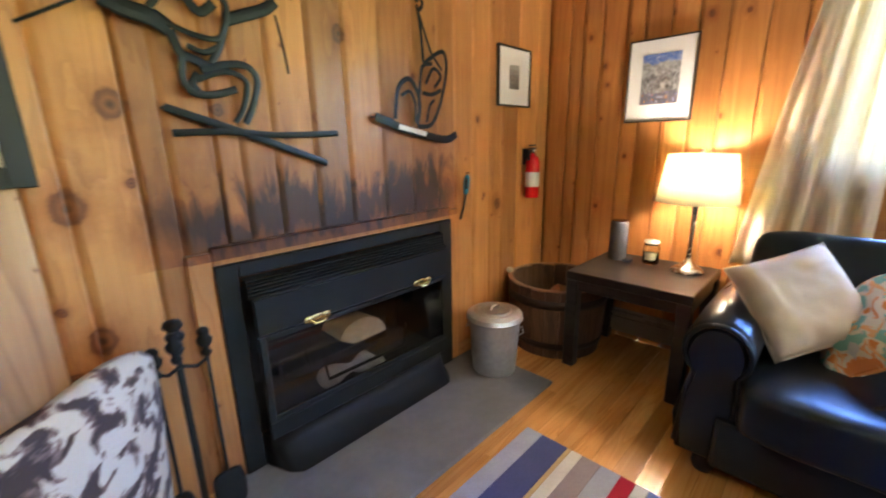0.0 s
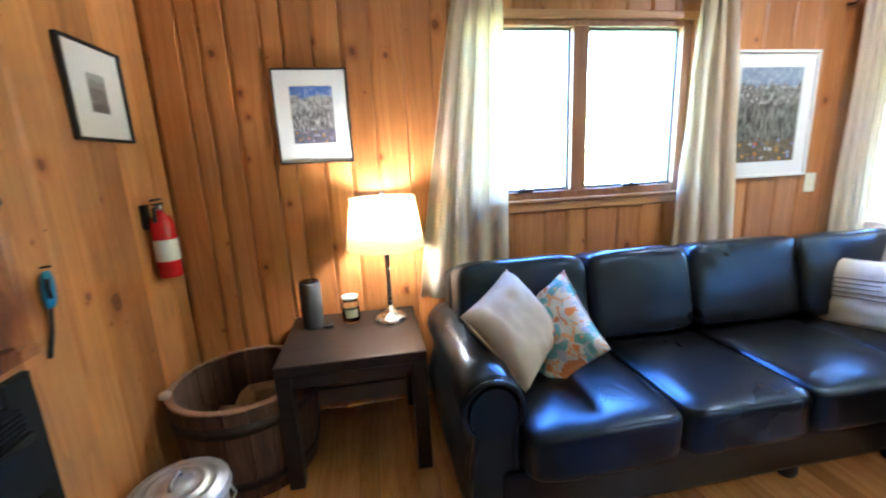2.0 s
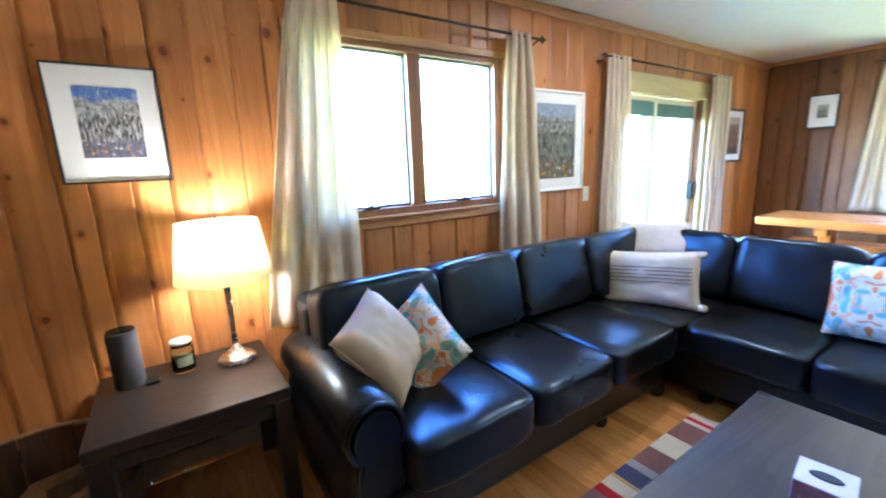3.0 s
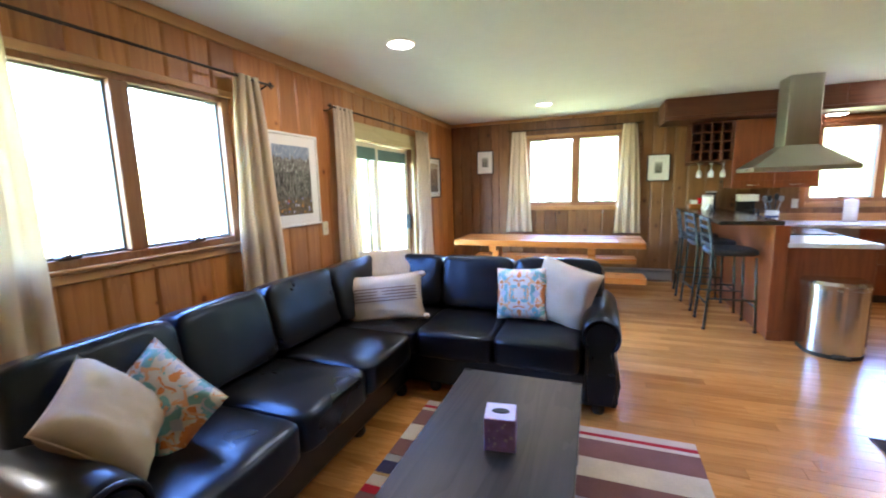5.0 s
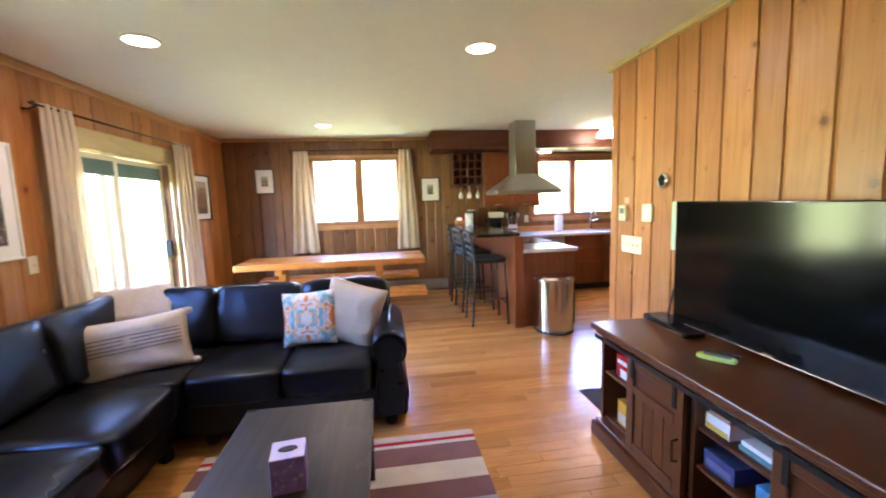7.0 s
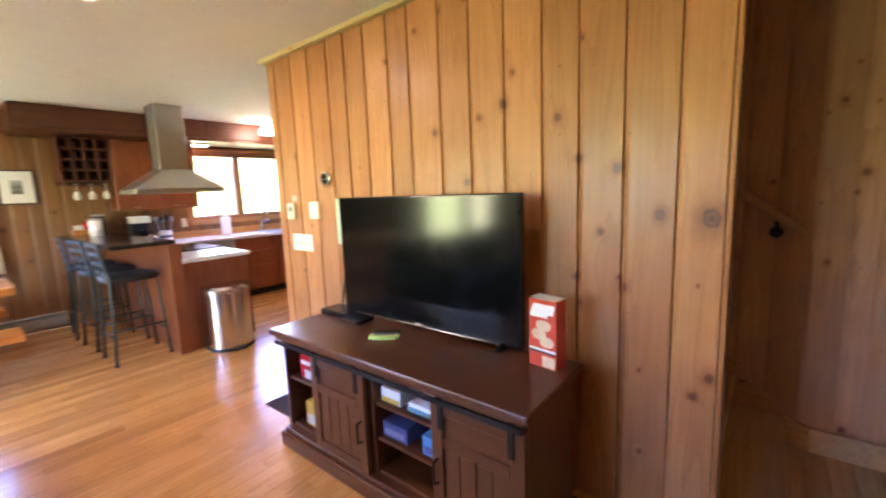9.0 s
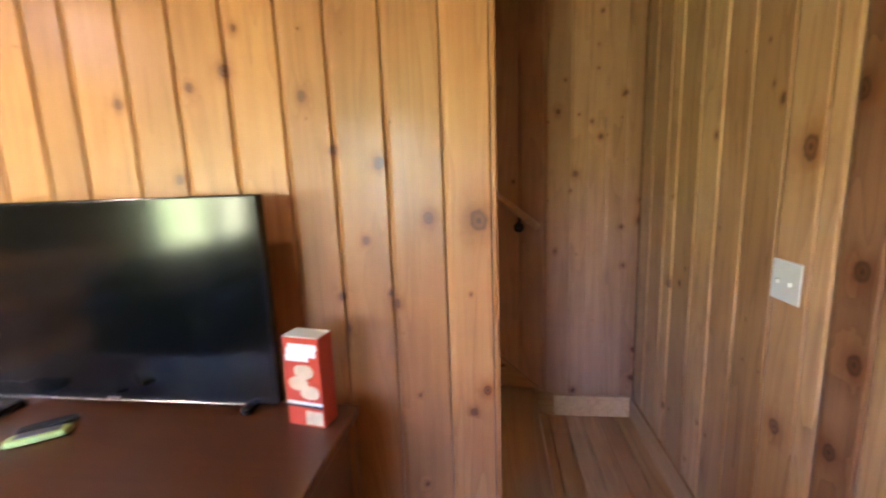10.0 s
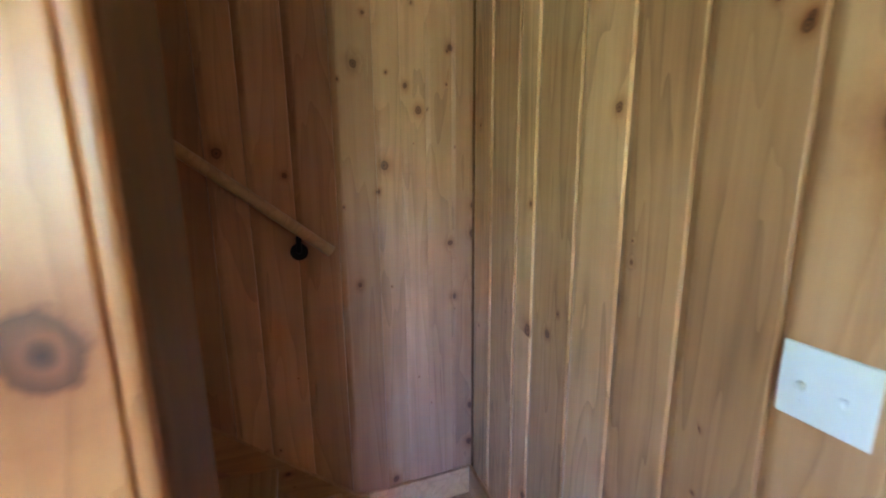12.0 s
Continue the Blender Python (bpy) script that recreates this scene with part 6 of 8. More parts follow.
# ---- pictures ----
def picture(wall, u0, u1, z0, z1, frame_w, mat_in, art_mat, frame_mat, label, tall=None):
    """wall: 'E', 'N' or 'S'. Run u along the wall; mat_in: the print's share of the width and height."""
    if wall == "E":
        mk = lambda a, b, d0, d1, c, d, bev=0.001: B(EX - d1, a, c, EX - d0, b, d, bev)
        at = (EX - 0.01, (u0 + u1) / 2, z0)
    elif wall == "N":
        mk = lambda a, b, d0, d1, c, d, bev=0.001: B(a, NY - d1, c, b, NY - d0, d, bev)
        at = ((u0 + u1) / 2, NY - 0.01, z0)
    else:
        mk = lambda a, b, d0, d1, c, d, bev=0.001: B(a, SY + d0, c, b, SY + d1, d, bev)
        at = ((u0 + u1) / 2, SY + 0.01, z0)
    p = thing("picture", at, label, "picture")
    f = frame_w
    for a, b, c, d in ((u0, u0 + f, z0, z1), (u1 - f, u1, z0, z1), (u0 + f, u1 - f, z0, z0 + f), (u0 + f, u1 - f, z1 - f, z1)):
        part("frame", mk(a, b, 0.0005, 0.022, c, d, 0.002), frame_mat, p)
    part("mat_board", mk(u0 + f, u1 - f, 0.002, 0.010, z0 + f, z1 - f, 0), MATBOARD, p, "white mat board")
    w, h = (u1 - u0) * mat_in[0] / 2, (z1 - z0) * mat_in[1] / 2
    cu, cz = (u0 + u1) / 2, (z0 + z1) / 2 + mat_in[2]
    part("print", mk(cu - w, cu + w, 0.0105, 0.0115, cz - h, cz + h, 0), art_mat, p, "printed landscape")
    pn = part("glazing", mk(u0 + f, u1 - f, 0.015, 0.017, z0 + f, z1 - f, 0), PANE, p)
    pn.visible_shadow = False
    return p


picture("E", 1.137, 1.483, 1.337, 1.770, 0.007, (0.56, 0.60, 0.008), ART_A, FRAMEBLACK, "thin black framed print of a wooded hill, white mat")
picture("E", -1.537, -0.935, 1.135, 1.842, 0.016, (0.68, 0.74, 0.0), ART_C, FRAMEWHITE, "large white framed print of a grey forest")
picture("E", -4.42, -3.91, 1.262, 1.83, 0.020, (0.62, 0.70, 0.0), ART_F, FRAMEBLACK, "dark framed brown print near the corner")
picture("N", 2.312, 2.640, 1.446, 1.772, 0.009, (0.30, 0.40, 0.0), ART_S, FRAMEBLACK, "thin black framed small etching with wide white mat")
picture("S", 2.203, 2.466, 1.596, 1.952, 0.012, (0.36, 0.40, 0.0), ART_S, FRAMEBLACK, "small black framed etching with white mat")
picture("S", -0.238, 0.050, 1.410, 1.774, 0.014, (0.32, 0.40, 0.0), ART_S, FRAMEBLACK, "small black framed etching beside the curtain")
picture("N", -0.38, 0.362, 1.151, 2.02, 0.052, (0.60, 0.66, 0.0), ART_F, FRAMEBLACK, "large picture with a broad black frame")


# ---- cut steel wall sculptures ----
def smooth_line(pts, n=6):
    out = []
    for i in range(len(pts) - 1):
        p0, p1, p2, p3 = pts[max(i - 1, 0)], pts[i], pts[i + 1], pts[min(i + 2, len(pts) - 1)]
        for k in range(n):
            t = k / n
            out.append(tuple(0.5 * (2 * b + (c - a) * t + (2 * a - 5 * b + 4 * c - d) * t * t + (3 * b - a - 3 * c + d) * t ** 3) for a, b, c, d in zip(p0, p1, p2, p3)))
    return out + [pts[-1]]


def sculpture(name, strokes, label):
    bm = bmesh.new()
    for k, (w, pts) in enumerate(strokes):
        tube(bm, [(x, NY - 0.030 - 0.0012 * (k % 5), z) for x, z in smooth_line(pts)], w * 0.78, 8, 0.004)
    for x, z in (strokes[0][1][0], strokes[0][1][-1]):
        tube(bm, [(x, NY, z), (x, NY - 0.03, z)], 0.004, 6)
    return solo(name, bm, SCULPT, label, "wall sculpture")


sculpture("skier_sculpture", [
    (0.016, [(0.665, 1.359), (0.778, 1.322), (0.935, 1.269), (1.184, 1.175)]),
    (0.014, [(0.676, 1.285), (0.825, 1.291), (0.999, 1.28), (1.241, 1.287)]),
    (0.032, [(0.565, 1.63), (0.613, 1.609), (0.674, 1.597), (0.713, 1.572)]),
    (0.018, [(0.713, 1.572), (0.73, 1.514), (0.765, 1.499), (0.801, 1.483)]),
    (0.011, [(0.707, 1.589), (0.775, 1.568), (0.843, 1.567), (0.874, 1.623)]),
    (0.024, [(0.87, 1.624), (0.928, 1.648), (1.0, 1.679), (1.039, 1.711)]),
    (0.015, [(0.874, 1.623), (0.846, 1.549), (0.813, 1.493)]),
    (0.015, [(0.78, 1.471), (0.854, 1.494), (0.919, 1.496), (0.948, 1.456), (0.926, 1.377), (0.893, 1.317)]),
    (0.012, [(0.766, 1.442), (0.84, 1.473), (0.892, 1.464), (0.913, 1.436), (0.892, 1.364), (0.861, 1.319)]),
    (0.015, [(0.733, 1.505), (0.727, 1.436), (0.75, 1.403), (0.81, 1.402), (0.878, 1.423)]),
    (0.016, [(0.771, 1.462), (0.752, 1.429), (0.769, 1.402)]),
    (0.018, [(0.764, 1.673), (0.8, 1.634), (0.843, 1.666)]),
    (0.014, [(0.67, 1.622), (0.707, 1.669)]),
    (0.013, [(0.834, 1.702), (0.877, 1.673), (0.872, 1.623)]),
    (0.005, [(1.034, 1.667), (1.05, 1.578), (1.062, 1.487)]),
    (0.006, [(0.39, 1.536), (0.448, 1.571), (0.513, 1.611)]),
    (0.012, [(0.752, 1.536), (0.797, 1.523), (0.84, 1.543)])],
    "black cut-steel skier mounted on the fireplace wall")
sculpture("snowboarder_sculpture", [
    (0.024, [(1.43, 1.355), (1.51, 1.335), (1.58, 1.31), (1.79, 1.268), (1.88, 1.262), (1.94, 1.285)]), (0.014, [(1.54, 1.35), (1.56, 1.47), (1.61, 1.52), (1.65, 1.51), (1.68, 1.46), (1.69, 1.40), (1.67, 1.33)]),
    (0.010, [(1.58, 1.45), (1.63, 1.47), (1.66, 1.42), (1.66, 1.34)]), (0.013, [(1.68, 1.41), (1.70, 1.55), (1.72, 1.59), (1.79, 1.64), (1.85, 1.66), (1.87, 1.61), (1.86, 1.54), (1.82, 1.42), (1.76, 1.33), (1.67, 1.32)]),
    (0.011, [(1.685, 1.83), (1.70, 1.75), (1.71, 1.68), (1.72, 1.60), (1.77, 1.60)]), (0.009, [(1.70, 1.80), (1.75, 1.69), (1.78, 1.64), (1.84, 1.58)]), (0.012, [(1.71, 1.47), (1.77, 1.465), (1.83, 1.49)]),
    (0.011, [(1.73, 1.51), (1.78, 1.58), (1.83, 1.55), (1.79, 1.50)]), (0.010, [(1.73, 1.34), (1.75, 1.41), (1.78, 1.44)]), (0.012, [(1.68, 1.84), (1.70, 1.86), (1.72, 1.84), (1.70, 1.81)])],
    "black cut-steel snowboarder mounted on the fireplace wall")
bm = B(-0.085, -0.0025, -0.011, 0.085, 0.0, 0.011, 0.001, 1, pose(1.635, NY - 0.0395, 1.3015, 0, 11, 0))
solo("white_strip", bm, SWITCHWHITE, "white strip stuck on the steel board", "strip")


# ---- cushions and throw ----
def cushion(at, w, h, t, rx, ry, rz, material, label, seed, name="throw_pillow", spin=0, axes=None):
    """Stands on its lower edge; spin turns it in its own plane."""
    m = pose(*at, 0, 0, rz) @ pose(0, 0, 0, 90 + rx, ry, 0) @ pose(0, 0, 0, 0, 0, spin)
    if axes:
        e1 = Vector(axes[0]).normalized()
        e3 = e1.cross(Vector(axes[1])).normalized()
        e2 = e3.cross(e1)
        m = Matrix.Translation(at) @ Matrix((e1, e2, e3)).transposed().to_4x4() @ pose(0, 0, 0, 0, 0, spin)
    p = thing(name, at, label, "pillow", "cushions on the sofa")
    bm = pillow(bmesh.new(), w, h, t, Matrix(), 18, seed)
    ob = part("cover", bm, material, p, smooth=True, world=False)
    ob.matrix_local = WM[p.name].inverted() @ m
    pts = []
    for k in range(41):
        s = k / 10
        i = int(s) % 4
        f = s - int(s)
        c = [(-1, -1), (1, -1), (1, 1), (-1, 1)]
        a, b = c[i], c[(i + 1) % 4]
        u, v = a[0] + (b[0] - a[0]) * f, a[1] + (b[1] - a[1]) * f
        pts.append((u * w / 2 * (1 - 0.06 * (1 - v * v)), v * h / 2 * (1 - 0.06 * (1 - u * u)), 0))
    sm = part("seam", tube(bmesh.new(), pts, 0.0035, 6), material, p, smooth=True, world=False)
    sm.matrix_local = WM[p.name].inverted() @ m
    return p, m


cushion((2.215, 0.545, 0.665), 0.365, 0.365, 0.15, 0, 0, 0, BEIGE, "plain beige linen cushion leaning on the arm", 1.0, spin=45, axes=((0.68, -0.095, 0.72), (-0.12, 0.87, 0.45)))
cushion((2.25, 0.36, 0.61), 0.40, 0.33, 0.12, 0, 0, 0, IKAT, "orange and teal ikat printed cushion beside beige one", 4.0, spin=180, axes=((-0.85, -0.05, -0.53), (0.50, 0.45, -0.45)))
cushion((1.17, -1.46, 0.650), 0.36, 0.36, 0.12, -14, 0, 172, IKAT, "orange and teal ikat printed cushion on the short side", 8.0, spin=4)
cushion((0.89, -1.47, 0.660), 0.43, 0.43, 0.15, -12, 0, 160, BEIGE, "plain beige linen cushion by the far arm", 12.0, spin=-14)
lp, lm = cushion((2.13, -1.24, 0.610), 0.56, 0.35, 0.13, -18, 0, -160, CREAM, "cream lumbar cushion with raised stripes and tassels", 16.0, spin=4)
for k in range(5):
    v = -0.02 + k * 0.022
    pts = [(u / 10 * 0.235, v, 0.066 * max(0, (1 - (u / 10 * 0.86) ** 4)) ** 0.55 + 0.003) for u in range(-10, 11)]
    ob = part("raised_stripe", tube(bmesh.new(), pts, 0.004, 6), plain("taupe_yarn", (0.26, 0.20, 0.17), 0.95) if k == 0 else bpy.data.materials["taupe_yarn"], lp, "taupe woven stripe", smooth=True, world=False)
    ob.matrix_local = WM[lp.name].inverted() @ lm
for sx, sy in ((-1, -1), (1, -1), (1, 1), (-1, 1)):
    bm = blob(bmesh.new(), (sx * 0.285, sy * 0.16, 0), (0.026, 0.022, 0.022), 2.2, 7, wrinkle=0.02, seed=sx + 3 * sy)
    ob = part("tassel", bm, CREAM, lp, "fluffy cream tassel", smooth=True, world=False)
    ob.matrix_local = WM[lp.name].inverted() @ lm
throw = thing("throw_blanket", (2.34, -1.66, 0.85), "cream fleece throw folded over the sofa back", "blanket")
bm = bmesh.new()
rows = []
for i in range(19):
    f = i / 18
    d = -0.22 + 0.44 * f
    row = []
    for j in range(19):
        s = j / 18 - 0.5
        zz = 0.895 - (1.5 if d < 0 else 0.5) * max(0, abs(d + 0.03) - 0.07) + 0.014 * noise.noise(Vector((d * 9, s * 9, 1))) + 0.008 * noise.noise(Vector((d * 24, s * 24, 4)))
        p = pose(2.34, -1.66, 0, 0, 0, -62) @ Vector((d * 0.9, s * (0.36 + 0.06 * math.sin(f * 5)), zz))
        row.append(bm.verts.new(p))
    rows.append(row)
for i in range(18):
    for j in range(18):
        bm.faces.new((rows[i][j], rows[i + 1][j], rows[i + 1][j + 1], rows[i][j + 1]))
ob = part("fleece", bm, FLUFF, throw, smooth=True)
ob.modifiers.new("thickness", "SOLIDIFY").thickness = 0.022

# ---- dining table and benches ----
dt = thing("dining_table", (1.27, -3.85, 0), "long orange pine trestle dining table", "table")
for k in range(4):
    y0 = -4.18 + k * 0.165
    part("top_board", B(0.17, y0, 0.675, 2.36, y0 + 0.163, 0.75, 0.008, 2), TABLEPINE, dt)
for x in (0.68, 1.84):
    part("trestle", B(x, -4.05, 0.0, x + 0.09, -3.62, 0.08, 0.006), TABLEPINE, dt)
    part("trestle", B(x, -3.93, 0.081, x + 0.09, -3.74, 0.60, 0.006), TABLEPINE, dt)
    part("trestle", B(x, -4.10, 0.601, x + 0.09, -3.58, 0.674, 0.006), TABLEPINE, dt)
part("stretcher", B(0.775, -3.87, 0.25, 1.835, -3.80, 0.36, 0.005), TABLEPINE, dt)
for y0, nm in ((-3.46, "near"), (-4.62, "far")):
    bn = thing("bench", (1.27, y0 + 0.15, 0), "orange pine bench drawn up to the dining table", "bench", "benches at the table")
    part("seat", B(0.19, y0, 0.36, 2.33, y0 + 0.29, 0.425, 0.008, 2), TABLEPINE, bn)
    for x in (0.74, 1.72):
        part("leg", B(x, y0 + 0.03, 0.0, x + 0.07, y0 + 0.26, 0.359, 0.006), TABLEPINE, bn)


# ---- bar stools ----
def bar_stool():
    s = thing("bar_stool", (-0.51, -3.20, 0), "dark green metal ladder-back bar stool with black seat", "stool", "stools along the bar")
    # local: faces -x (the bar), back on +x
    for sy in (-1, 1):
        part("back_leg", tube(bmesh.new(), [(0.215, sy * 0.19, 0.0), (0.185, sy * 0.18, 0.45), (0.175, sy * 0.175, 0.72), (0.225, sy * 0.17, 1.06)], 0.0125, 10), STOOLGREEN, s, smooth=True, world=False)
        part("front_leg", tube(bmesh.new(), [(-0.195, sy * 0.19, 0.0), (-0.165, sy * 0.175, 0.70)], 0.0125, 10), STOOLGREEN, s, smooth=True, world=False)
        part("side_rail", tube(bmesh.new(), [(-0.182, sy * 0.184, 0.30), (0.195, sy * 0.184, 0.30)], 0.009, 8), STOOLGREEN, s, smooth=True, world=False)
        for x in (0.215, -0.195):
            part("foot_cap", lathe(bmesh.new(), [(0, 0), (0.016, 0), (0.016, 0.02), (0, 0.02)], (x, sy * 0.19, 0), 12), BLACKMATT, s, world=False)
    part("foot_rail", tube(bmesh.new(), [(-0.185, -0.185, 0.24), (-0.185, 0.185, 0.24)], 0.009, 8), STOOLGREEN, s, smooth=True, world=False)
    part("back_rail", tube(bmesh.new(), [(0.197, -0.184, 0.24), (0.197, 0.184, 0.24)], 0.009, 8), STOOLGREEN, s, smooth=True, world=False)
    for z, x in ((0.80, 0.186), (0.88, 0.198), (0.96, 0.210), (1.04, 0.222)):
        part("slat", tube(bmesh.new(), [(x, -0.172, z), (x + 0.018, 0, z + 0.006), (x, 0.172, z)], 0.006, 8, 0.006), STOOLGREEN, s, smooth=True, world=False)
        part("slat_plate", box(bmesh.new(), x + 0.006, -0.165, z - 0.014, x + 0.012, 0.165, z + 0.016, 0.002), STOOLGREEN, s, world=False)
    part("seat", blob(bmesh.new(), (0.0, 0, 0.735), (0.205, 0.20, 0.036), 4, 10), BLACKMATT, s, "padded black seat", smooth=True, world=False)
    return s


stool = bar_stool()
copy_thing(stool, pose(-0.50, -3.83, 0, 0, 0, 4))
copy_thing(stool, pose(-0.49, -4.42, 0, 0, 0, -5))

# ---- kitchen ----
bar = thing("breakfast_bar", (-0.77, -3.9, 0), "raised cherry breakfast bar with dark stone top", "bar")
part("bar_top", B(-0.80, -4.99, 1.008, -0.335, -2.855, 1.045, 0.006, 2), DARKSTONE, bar, "dark polished bar top")
part("bar_wall", B(-0.83, -4.99, 0.0, -0.745, -2.875, 1.007, 0.003), CHERRY, bar)
part("end_panel", B(-0.842, -2.8745, 0.0, -0.733, -2.852, 1.007, 0.003), CHERRY, bar)
part("skirting", B(-0.846, -2.8515, 0.0, -0.730, -2.840, 0.085, 0.003), CHERRY, bar)
pen = thing("peninsula_cabinet", (-1.13, -3.6, 0), "cherry base cabinet under the pale counter", "cabinet")
part("body", B(-1.43, -3.44, 0.0, -0.845, -2.872, 0.822, 0.003), CHERRY, pen)
part("body", B(-1.43, -4.40, 0.09, -0.845, -4.205, 0.822, 0.003), CHERRY, pen)
part("handle", tube(bmesh.new(), [(-1.432, -2.93, 0.60), (-1.455, -2.93, 0.605), (-1.455, -2.93, 0.73), (-1.432, -2.93, 0.735)], 0.005, 8), CHROME, pen, smooth=True)
cnt = thing("peninsula_counter", (-1.13, -3.2, 0.823), "pale grey laminate worktop", "worktop")
part("slab", B(-1.45, -3.445, 0.823, -0.832, -2.845, 0.862, 0.004), COUNTER, cnt)
part("slab", B(-1.45, -4.41, 0.823, -0.832, -4.205, 0.862, 0.004), COUNTER, cnt)
rng = thing("range", (-1.14, -3.82, 0), "stainless steel range with black glass cooktop", "range")
part("body", B(-1.46, -4.20, 0.05, -0.845, -3.45, 0.85, 0.004), STEEL, rng)
part("cooktop", B(-1.46, -4.20, 0.851, -0.845, -3.45, 0.872, 0.004), BLACKGLOSS, rng, "black glass cooktop")
part("oven_door", B(-1.485, -4.17, 0.18, -1.461, -3.48, 0.70, 0.004), STEEL, rng)
part("handle", tube(bmesh.new(), [(-1.485, -4.12, 0.74), (-1.52, -4.12, 0.74), (-1.52, -3.53, 0.74), (-1.485, -3.53, 0.74)], 0.010, 10), CHROME, rng, smooth=True)
for k in range(4):
    part("knob", lathe(bmesh.new(), [(0, 0), (0.02, 0), (0.017, 0.025), (0, 0.025)], (-1.461, -4.08 + k * 0.17, 0.79), 14, pose(0, 0, 0, 0, -90, 0)), BLACKMATT, rng, smooth=True)

hd = thing("range_hood", (-1.17, -3.85, 1.47), "stainless steel chimney range hood", "range hood")
part("chimney", B(-1.31, -3.98, 1.70, -1.04, -3.72, CEIL - 0.002, 0.003), STEEL, hd)
bm = bmesh.new()
lo = [bm.verts.new(p) for p in ((-1.60, -4.12, 1.515), (-0.76, -4.12, 1.515), (-0.76, -3.58, 1.515), (-1.60, -3.58, 1.515))]
hi = [bm.verts.new(p) for p in ((-1.312, -3.982, 1.72), (-1.038, -3.982, 1.72), (-1.038, -3.718, 1.72), (-1.312, -3.718, 1.72))]
for i in range(4):
    j = (i + 1) % 4
    bm.faces.new((lo[i], lo[j], hi[j], hi[i]))
bm.faces.new(hi)
bm.faces.new(lo[::-1])
part("canopy", bm, STEEL, hd, "flared steel canopy")
part("rim", B(-1.602, -4.122, 1.472, -0.758, -3.578, 1.514, 0.003), STEEL, hd)
for k in range(3):
    part("button", lathe(bmesh.new(), [(0, 0), (0.008, 0), (0.008, 0.004), (0, 0.004)], (-0.757, -3.80 + k * 0.04, 1.492), 10, pose(0, 0, 0, 0, 90, 0)), CHROME, hd)

# base units along the window wall
KF = -4.40
for k, (a, b, nm) in enumerate(((-2.62, -2.02, "drawer"), (-3.25, -2.63, "door"), (-3.90, -3.26, "door"))):
    cb = thing("base_cabinet", ((a + b) / 2, -4.7, 0), "cherry kitchen base cabinet under the window", "cabinet", "kitchen base cabinets")
    part("body", B(a, SY + 0.02, 0.095, b, KF - 0.021, 0.835, 0.002), CHERRY, cb)
    part("toe_kick", B(a, SY + 0.02, 0.0, b, KF - 0.07, 0.094, 0.001), BLACKMATT, cb, "black recessed toe kick")
    if nm == "drawer":
        for z0_, z1_ in ((0.10, 0.44), (0.445, 0.64), (0.645, 0.83)):
            dr = part("drawer", B(a + 0.004, KF - 0.02, z0_, b - 0.004, KF, z1_, 0.003), CHERRY, cb)
    else:
        dr = part("door", B(a + 0.004, KF - 0.02, 0.10, b - 0.004, KF, 0.64, 0.003), CHERRY, cb)
        part("drawer", B(a + 0.004, KF - 0.02, 0.645, b - 0.004, KF, 0.83, 0.003), CHERRY, cb)
dw = thing("dishwasher", (-1.73, -4.7, 0), "stainless steel dishwasher under the worktop", "dishwasher")
part("body", B(-2.015, SY + 0.02, 0.095, -1.47, KF - 0.021, 0.835, 0.002), BLACKMATT, dw)
part("door", B(-2.012, KF - 0.02, 0.11, -1.473, KF + 0.004, 0.72, 0.004), STEEL, dw)
part("control_panel", B(-2.012, KF - 0.02, 0.725, -1.473, KF + 0.006, 0.832, 0.003), STEEL, dw)
part("handle", tube(bmesh.new(), [(-1.98, KF + 0.004, 0.69), (-1.98, KF + 0.035, 0.69), (-1.51, KF + 0.035, 0.69), (-1.51, KF + 0.004, 0.69)], 0.008, 8), CHROME, dw, smooth=True)
wt = thing("window_counter", (-2.4, -4.7, 0.836), "pale laminate worktop along the kitchen window", "worktop")
part("slab", B(-3.95, SY + 0.002, 0.836, -0.845, KF + 0.02, 0.875, 0.004), COUNTER, wt)
part("upstand", B(-3.95, SY + 0.0005, 0.8755, -0.845, SY + 0.016, 0.965, 0.002), PINE_X, wt, "pine upstand")
sink = thing("sink", (-2.70, -4.72, 0.865), "steel inset kitchen sink under the window", "sink")
part("rim", B(-3.02, -4.90, 0.8755, -2.40, -4.86, 0.880, 0.001), STEEL, sink)
for b in ((-3.02, -4.86, -2.98, -4.52), (-2.44, -4.86, -2.40, -4.52), (-3.02, -4.52, -2.40, -4.48)):
    part("rim", B(b[0], b[1], 0.8755, b[2], b[3], 0.880, 0.001), STEEL, sink)
# flat plate; the recessed bowl's shade is put into its darker colour
part("bowl", B(-2.979, -4.859, 0.8755, -2.441, -4.521, 0.8775, 0), plain("sink_shadow_steel", (0.20, 0.20, 0.20), 0.35, 1.0), sink)
tap = thing("faucet", (-2.70, -4.91, 0.88), "chrome kitchen faucet with lever", "faucet")
part("base", lathe(bmesh.new(), [(0, 0), (0.028, 0), (0.026, 0.012), (0.020, 0.03), (0.020, 0.15), (0.016, 0.17), (0, 0.17)], (-2.70, -4.93, 0.8755), 18), CHROME, tap, smooth=True)
part("spout", tube(bmesh.new(), [(-2.70, -4.93, 1.03), (-2.70, -4.92, 1.14), (-2.70, -4.86, 1.19), (-2.70, -4.78, 1.17), (-2.70, -4.75, 1.10)], 0.012, 12), CHROME, tap, smooth=True)
part("lever", tube(bmesh.new(), [(-2.70, -4.93, 1.0), (-2.76, -4.90, 1.02), (-2.81, -4.89, 1.05)], 0.008, 8), CHROME, tap, smooth=True)
